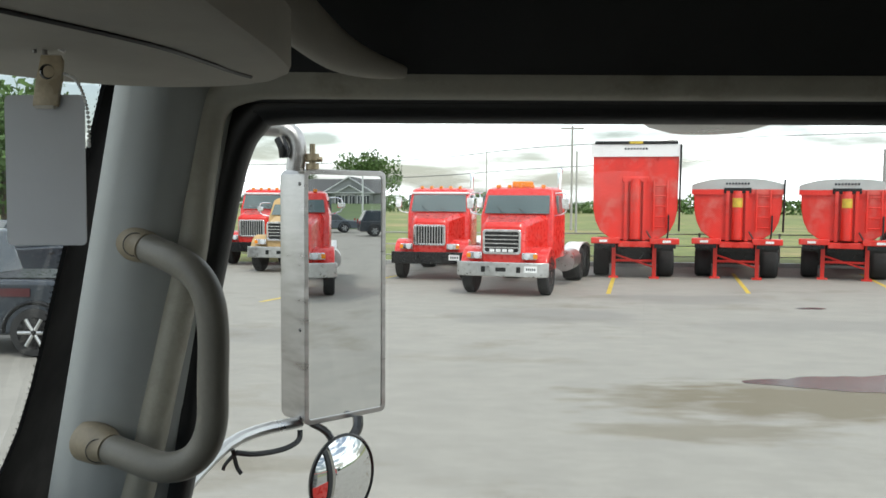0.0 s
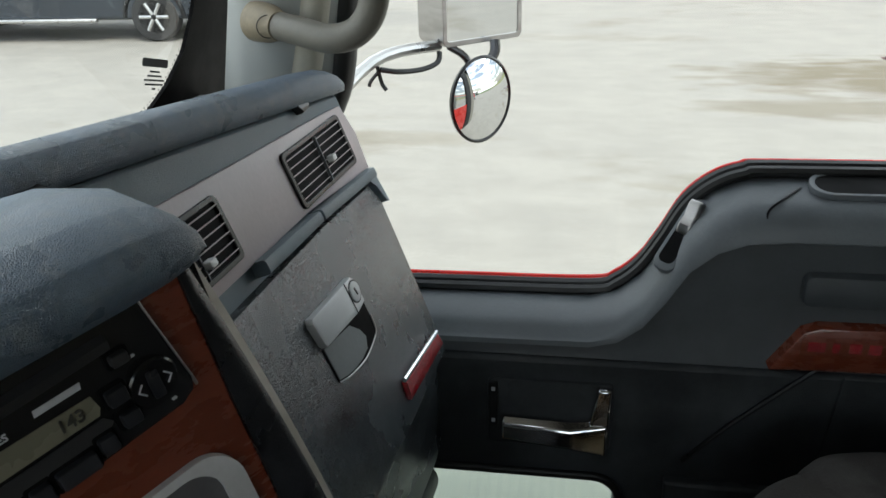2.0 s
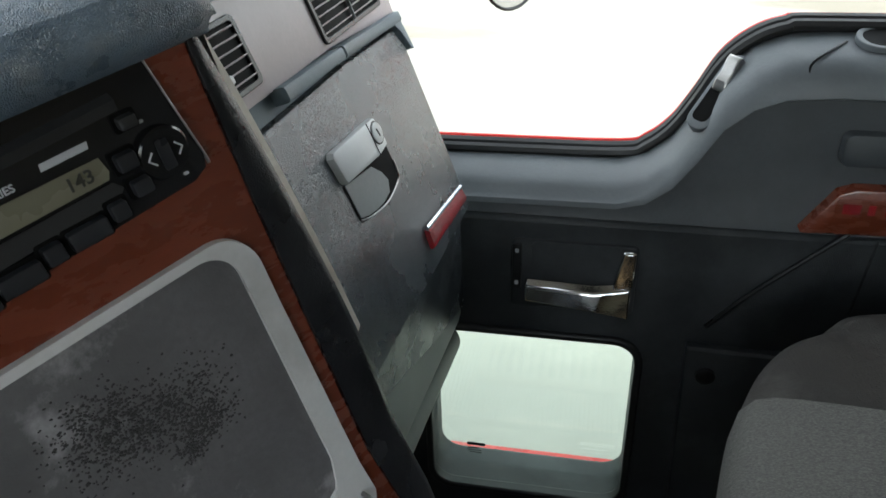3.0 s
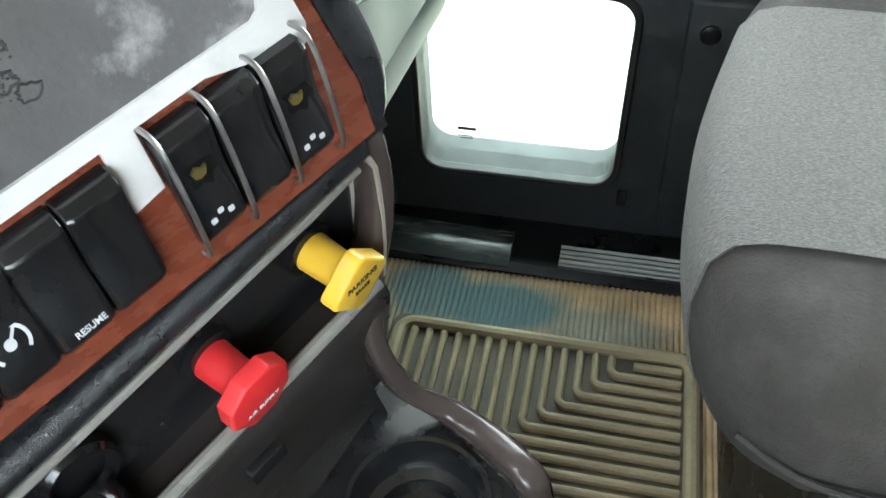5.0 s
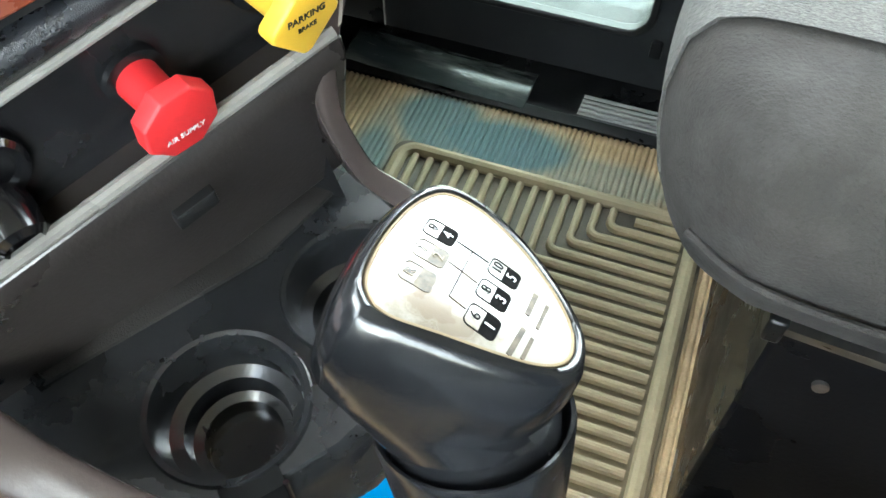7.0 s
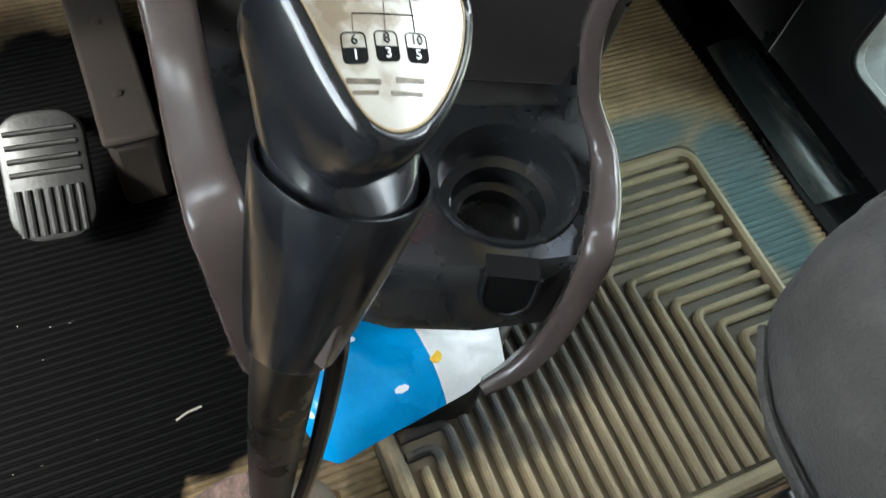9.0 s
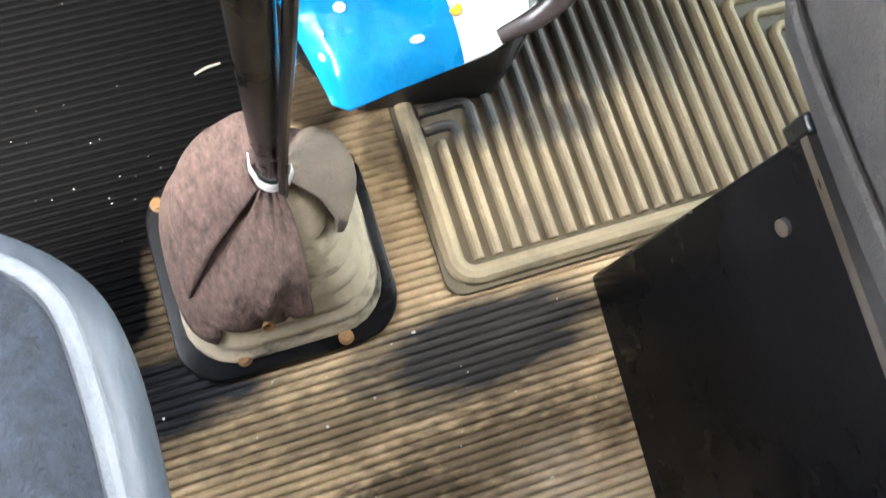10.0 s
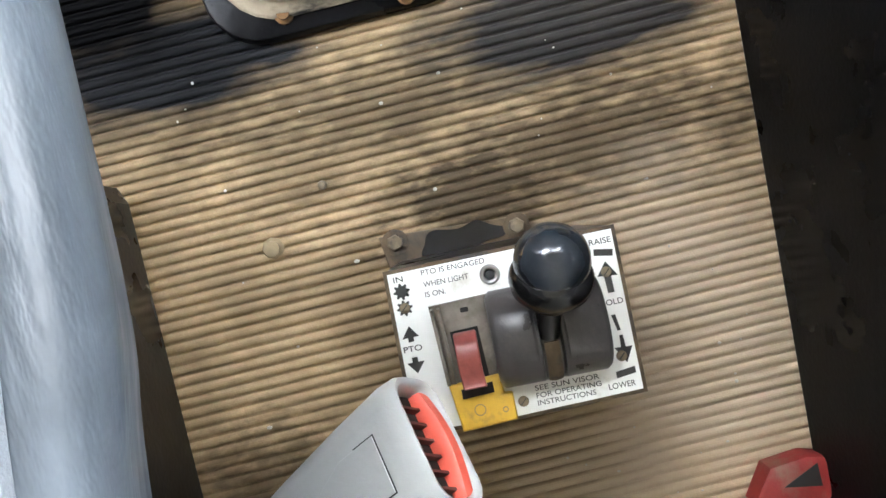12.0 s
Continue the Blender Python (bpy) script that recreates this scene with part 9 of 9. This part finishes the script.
def car(name, label, paint, kind="suv", seed=0):
    """A parked car along x, nose to -x; centre at 0."""
    T = thing(name, (0, 0, 0), label, "car")
    L, H = {"suv": (4.7, 1.78), "sedan": (4.7, 1.45), "pickup": (5.7, 1.85)}[kind]
    h = L / 2
    bm = B()
    low = 0.32
    prof = {"suv": [(-h, 0.55), (-h + 0.1, 0.85), (-h + 1.15, 1.05), (h - 0.05, 1.08), (h, 0.6)],
            "sedan": [(-h, 0.5), (-h + 0.15, 0.78), (-h + 1.3, 0.92), (h - 0.9, 0.98), (h - 0.05, 0.92), (h, 0.5)],
            "pickup": [(-h, 0.6), (-h + 0.1, 1.0), (-h + 1.3, 1.15), (h - 0.02, 1.14), (h, 0.65)]}[kind]
    pts = [(-h + 0.05, low)] + prof + [(h - 0.05, low)]
    loft(bm, [[V((x, s, z)) for x, z in pts] for s in (-0.95, 0.95)])
    body = part("body", bm, paint, T, bevel=0.07, seg=3)
    cab = {"suv": [(-h + 1.15, 1.03), (-h + 1.75, H), (h - 0.45, H), (h - 0.1, 1.06)], "sedan": [(-h + 1.3, 0.9), (-h + 2.0, H), (h - 1.6, H), (h - 0.85, 0.96)], "pickup": [(-h + 1.3, 1.12), (-h + 1.95, H), (h - 2.25, H), (h - 2.05, 1.12)]}[kind]
    bm = B()
    loft(bm, [[V((x, s * (0.90 - 0.16 * (z - 1) / (H - 1) if z > 1.1 else 0.90), z)) for x, z in cab] for s in (-1, 1)])
    part("greenhouse", bm, paint, T, bevel=0.05, seg=3)
    (xa, za), (xb, zb), (xc, zc), (xd, zd) = cab
    for s in (-1, 1):
        for k0, k1 in ((0.06, 0.48), (0.52, 0.94)):
            bm = B()
            zl, zh = za + 0.08, H - 0.10
            q = []
            for k, z in ((k0, zl), (k1, zl), (k1, zh), (k0, zh)):
                f = (z - za) / (H - za)
                xl, xr = lerp(xa, xb, f) + 0.05, lerp(xd, xc, f) - 0.05
                q.append((lerp(xl, xr, k), z))
            loft(bm, [[V((x, s * (0.912 - 0.16 * max(z - 1, 0) / (H - 1)) + s * e, z)) for x, z in q] for e in (-0.03, 0.008)])
            part("side_window", bm, CARGLASS, T)
        for x in (-h + 0.95, h - 1.05):
            bm = B()
            r, w = 0.37, 0.24
            yy = s * 0.86
            lathe(bm, (x, yy - w / 2, 0.37), (0, 1, 0), [(r * 0.6, 0), (r * 0.92, 0), (r, w * 0.2), (r, w * 0.8), (r * 0.92, w), (r * 0.6, w)], 28)
            tq = part("tyre", bm, TYRE, T)
            bm = B()
            lathe(bm, (x, yy + s * 0.10, 0.37), (0, s, 0), [(r * 0.66, 0.02), (r * 0.62, 0.0), (r * 0.60, -0.03), (0.001, -0.03)], 24)
            part("rim", bm, DARKSTEEL, tq)
            for i in range(6):
                a = 2 * math.pi * i / 6
                bm = B()
                tube(bm, [V((x + 0.04 * math.cos(a), yy + s * 0.105, 0.37 + 0.04 * math.sin(a))), V((x + r * 0.62 * math.cos(a), yy + s * 0.11, 0.37 + r * 0.62 * math.sin(a)))], 0.032, n=8, smooth=False)
                part("spoke", bm, ALU, tq)
            bm = B()
            pr = [V((x + 0.46 * math.cos(math.pi * i / 12), s * 0.945, 0.36 + 0.46 * math.sin(math.pi * i / 12))) for i in range(13)]
            tube(bm, pr, 0.035, n=8, smooth=False)
            part("wheel_arch", bm, BLACK, body)
        bm = box(B(), (h - 0.10, s * 0.80 - 0.08, 0.85), (h + 0.01, s * 0.80 + 0.10, 1.08))
        part("tail_lamp", bm, REDREFLECT, body, bevel=0.02)
        bm = box(B(), (-h + 0.0, s * 0.72 - 0.14, 0.72), (-h + 0.16, s * 0.72 + 0.16, 0.86))
        part("headlamp", bm, LENS, body, bevel=0.03)
        for k in (0.45, 0.62):
            bm = box(B(), (lerp(xa, xd, k), s * 0.955 - 0.01, 0.84), (lerp(xa, xd, k) + 0.16, s * 0.955 + 0.015, 0.88))
            part("door_pull", bm, BLACK, body, bevel=0.008)
    bm = B()
    loft(bm, [[V((lerp(xa, xb, f) - 0.012, s * (0.80 - 0.12 * f), lerp(za, zb, f))) for s in (-1, 1)] + [V((lerp(xa, xb, f) + 0.03, s * (0.80 - 0.12 * f), lerp(za, zb, f))) for s in (1, -1)] for f in (0.10, 0.92)])
    part("windshield", bm, CARGLASS, T)
    if kind == "pickup":
        bm = B()
        box(bm, (h - 2.0, -0.80, 1.10), (h - 0.12, 0.80, 1.165))
        part("bed_cover", bm, BLACK, T)
        bm = box(B(), (-1.9, -1.02, 0.30), (0.9, -0.93, 0.36))
        part("side_step", bm, ALU, T, bevel=0.02)
        bm = box(B(), (h - 0.75, -0.965, 0.95), (h - 0.45, -0.955, 1.0))
        part("badge", bm, ALU, body, smooth=0)
        bm = box(B(), (h - 1.75, -0.968, 0.90), (h - 1.1, -0.957, 1.02))
        part("side_decal", bm, mat("dark_red_decal", (0.06, 0.008, 0.010), 0.4), body, smooth=0)
    return T


c1 = car("pickup_truck", "dark navy pickup truck with alloy wheels", CARDARK, "pickup")
c1.matrix_basis = pose(-8.05, 12.5, GZ, 0, 0, 3)
c2 = car("parked_car", "dark grey sport utility car by the fence", CARDARK, "suv")
c2.matrix_basis = pose(-12.3, 22.0, GZ, 0, 0, 62)
c3 = copy_thing(c2, pose(-15.6, 22.6, GZ, 0, 0, 62))
c4 = car("parked_car", "slate grey saloon car", CARGREY, "sedan")
c4.matrix_basis = pose(-19.5, 23.5, GZ, 0, 0, 60)
c5 = copy_thing(c4, pose(59.0, -15.8, GZ, 0, 0, 68))
c6 = copy_thing(c2, pose(54.0, -9.6, GZ, 0, 0, 250))

# ---- fence, poles and wires ----
fen = thing("chain_fence", (0, 31, GZ), "galvanised post and rail fence behind the yard", "fence", kind="structure")
for i in range(26):
    x = -36 + 3.0 * i
    bm = B()
    cyl(bm, (x, 30.8, GZ), (x, 30.8, GZ + 1.25), 0.04, n=8)
    part("post", bm, FENCEM, fen)
bm = B()
for z in (0.35, 0.75, 1.2):
    tube(bm, [(-36, 30.8, GZ + z), (39, 30.8, GZ + z)], 0.022, n=6, smooth=False)
part("rail", bm, FENCEM, fen)
bm = box(B(), (-4, 30.2, GZ), (30, 30.5, GZ + 0.16))
whole("kerb", bm, FENCEM, "pale concrete kerb along the fence", "kerb", "structure", smooth=0)
for x, y, h, r, arm in ((9.6, 72, 9.2, 0.12, 1), (1.9, 66, 7.6, 0.05, 0), (17.0, 33.0, 4.6, 0.15, 0), (42, 78, 11, 0.16, 2), (9.2, 66, 6.6, 0.1, 0)):
    T = thing("street_pole", (x, y, GZ), "grey pole standing beyond the yard", "pole")
    bm = B()
    cyl(bm, (x, y, GZ), (x, y, GZ + h), r, r * 0.7, 10)
    part("shaft", bm, POLEM, T)
    if arm:
        bm = box(B(), (x - 1.0, y - 0.05, GZ + h - 0.3), (x + 1.0, y + 0.05, GZ + h - 0.15))
        if arm == 2:
            box(bm, (x - 0.8, y - 0.05, GZ + h - 1.2), (x + 0.8, y + 0.05, GZ + h - 1.05))
        part("cross_arm", bm, POLEM, T)
for i, (z0, z1) in enumerate(((6.2, 8.4), (4.6, 6.4))):
    bm = B()
    tube(bm, [(-60, 80, GZ + z0 - 1), (-10, 78, GZ + z0), (10, 76, GZ + z1 - 0.6), (44, 78, GZ + z1 + 1), (90, 80, GZ + z1 + 2)], 0.035, n=5)
    whole("overhead_wire", bm, CARDARK, "dark overhead wire across the sky", "wire")

# ---- trees ----


def tree(x, y, h, w, seed, n=2600, leaf=0.22):
    r = random.Random(seed)
    T = thing("tree", (x, y, GZ), "leafy green broadleaf tree in the field", "tree")
    bm = B()
    base = V((x, y, GZ))
    tube(bm, [base, base + V((0.1, 0, h * 0.25)), base + V((0.0, 0.1, h * 0.6))], [h * 0.035, h * 0.028, h * 0.012], n=8)
    tips = []
    for i in range(9):
        a = r.uniform(0, 6.28)
        z0 = h * r.uniform(0.18, 0.45)
        tip = base + V((w * 0.38 * math.cos(a), w * 0.38 * math.sin(a), z0 + h * r.uniform(0.12, 0.32)))
        tube(bm, [base + V((0, 0, z0)), (base + V((0, 0, z0))).lerp(tip, 0.5) + V((0, 0, h * 0.03)), tip], [h * 0.012, h * 0.008, h * 0.003], n=5, k=3)
        tips.append(tip)
    part("trunk", bm, BARK, T, "brown trunk and limbs")
    clumps = [(base + V((w * 0.40 * math.cos(a) * k, w * 0.40 * math.sin(a) * k, h * z)), w * s) for a, k, z, s in ((r.uniform(0, 6.28), r.uniform(0.1, 1.0), r.uniform(0.28, 0.88), r.uniform(0.12, 0.24)) for _ in range(24))]
    vs, fs = [], []
    for i in range(n):
        c, s = clumps[r.randrange(len(clumps))]
        d = V((r.gauss(0, 1), r.gauss(0, 1), r.gauss(0, 0.8))).normalized() * s * r.random() ** 0.4
        p = c + d
        k = leaf * r.uniform(0.6, 1.3)
        a, b = V((r.gauss(0, 1), r.gauss(0, 1), r.gauss(0, 1))).normalized(), V((r.gauss(0, 1), r.gauss(0, 1), r.gauss(0, 1))).normalized()
        o = len(vs)
        vs += [p - a * k, p + b * k * 0.6, p + a * k, p - b * k * 0.6]
        fs.append((o, o + 1, o + 2, o + 3))
    me = bpy.data.meshes.new("crown")
    me.from_pydata(vs, [], fs)
    me.materials.append(LEAF)
    ob = new("crown", me)
    ob.parent = T
    ob.matrix_parent_inverse = T.matrix_basis.inverted()
    ob["label"] = "green crown of many leaves"
    ob["kind"] = "stuff"
    return T


tree(-7.3, 62, 6.6, 5.0, 1, 4200, 0.17)
ta = tree(-17.5, 30.5, 7.2, 6.0, 2, 4200, 0.17)
for i, (x, y) in enumerate(((-22.5, 32), (-27, 31), (-20.5, 37), (-33, 33))):
    copy_thing(ta, pose(x, y, GZ, 0, 0, 60 * i))
# far wood edge
vs, fs = [], []
r = random.Random(9)
for i in range(9000):
    x = r.uniform(-60, 160)
    y = 210 + r.uniform(0, 12)
    hh = 4.5 + 3.0 * noise.noise(V((x * 0.05, 0, 0))) + 1.5 * noise.noise(V((x * 0.2, 3, 0)))
    if x > 2 and x < 26:
        hh *= 1.0
    z = GZ - 0.3 + hh * r.random() ** 0.7
    k = r.uniform(0.35, 0.8)
    a, b = V((r.gauss(0, 1), r.gauss(0, 1), r.gauss(0, 1))).normalized(), V((r.gauss(0, 1), r.gauss(0, 1), r.gauss(0, 1))).normalized()
    p, o = V((x, y, z)), len(vs)
    vs += [p - a * k, p + b * k * 0.7, p + a * k, p - b * k * 0.7]
    fs.append((o, o + 1, o + 2, o + 3))
me = bpy.data.meshes.new("far_wood")
me.from_pydata(vs, [], fs)
me.materials.append(LEAF)
tagged(new("far_wood", me), "distant edge of a green wood", "wood", kind="stuff")

# ---- house and rising lawn behind the cab ----
HZ = 1.1
bm = B()
rows = [[bm.verts.new((x, y, z)) for y in (-90, 25)] for x, z in ((66, GZ + 0.03), (90, GZ + 0.45), (120, 0.35), (146, HZ), (258, HZ + 0.3))]
for a, b in zip(rows, rows[1:]):
    bm.faces.new((a[0], a[1], b[1], b[0]))
whole("lawn", bm, LAWN, "green lawn rising to the house", "lawn", "structure", smooth=60)
hs = thing("gabled_house", (150, -37.7, HZ), "grey house with white trimmed gables on a green lawn", "house")
HY = -37.7
bm = box(B(), (150.4, HY - 13, HZ - 0.3), (162, HY + 7, HZ + 2.2))
part("wall", bm, SIDING, hs, smooth=0)
bm = B()
loft(bm, [[V((149.8, y, HZ + 2.0)), V((162.6, y, HZ + 2.0)), V((156.2, y, HZ + 4.9))] for y in (HY - 13.6, HY + 7.4)])
part("roof", bm, ROOFING, hs, smooth=0)
for y, half, x0, top in ((HY, 4.9, 148.8, 4.9), (HY + 0.6, 2.6, 147.2, 3.3)):
    bm = B()
    loft(bm, [[V((x, y - half, HZ + 2.1)), V((x, y + half, HZ + 2.1)), V((x, y, HZ + top))] for x in (x0, 156)])
    g_ = part("gable", bm, SIDING, hs, smooth=0)
    bm = B()
    for k in (-1, 1):
        loft(bm, [[V((x0 - 0.25, y + k * half * 1.06, HZ + 1.95)), V((157, y + k * half * 1.06, HZ + 1.95)), V((157, y, HZ + top + 0.12)), V((x0 - 0.25, y, HZ + top + 0.12))], [V((x0 - 0.25, y + k * half * 1.06, HZ + 2.10)), V((157, y + k * half * 1.06, HZ + 2.10)), V((157, y, HZ + top + 0.28)), V((x0 - 0.25, y, HZ + top + 0.28))]])
    part("gable_roof", bm, ROOFING, hs, smooth=0)
    bm = B()
    for k in (-1, 1):
        tube(bm, [(x0 - 0.3, y + k * half * 1.05, HZ + 2.0), (x0 - 0.3, y, HZ + top + 0.15)], 0.14, n=4, smooth=False)
    part("gable_trim", bm, TWHITE, g_)
bm = B()
box(bm, (147.0, HY - 5.2, HZ + 1.95), (148.6, HY + 5.2, HZ + 2.12))
part("eave_trim", bm, TWHITE, hs, smooth=0)
for dy in (-1.7, -0.4, 1.0, 2.6, 3.8):
    bm = box(B(), (147.4, HY + dy - 0.45, HZ - 0.1), (147.6, HY + dy + 0.45, HZ + 1.5))
    w_ = part("window", bm, CARGLASS, hs, smooth=0)
    bm = box(B(), (147.3, HY + dy - 0.62, HZ - 0.2), (147.38, HY + dy - 0.47, HZ + 1.7))
    box(bm, (147.3, HY + dy - 0.05, HZ - 0.1), (147.38, HY + dy + 0.05, HZ + 1.6))
    box(bm, (147.3, HY + dy - 0.62, HZ + 1.5), (147.38, HY + dy + 0.62, HZ + 1.7))
    part("window_frame", bm, TWHITE, w_, smooth=0)
bm = box(B(), (147.6, HY - 3.0, HZ - 0.3), (150.5, HY + 4.4, HZ + 2.0))
part("porch_wall", bm, SIDING, hs, smooth=0)
pole = thing("flag_pole", (74, -16.6, GZ), "slim white pole on the lawn", "pole")
bm = B()
cyl(bm, (74, -16.6, GZ + 0.1), (74, -16.6, GZ + 9.0), 0.09, 0.06, 10)
part("shaft", bm, TWHITE, pole)
for i, (x, y) in enumerate(((172, -62), (176, -55), (170, -24), (174, -17), (180, -33))):
    copy_thing(ta, pose(x, y, HZ, 0, 0, 47 * i))
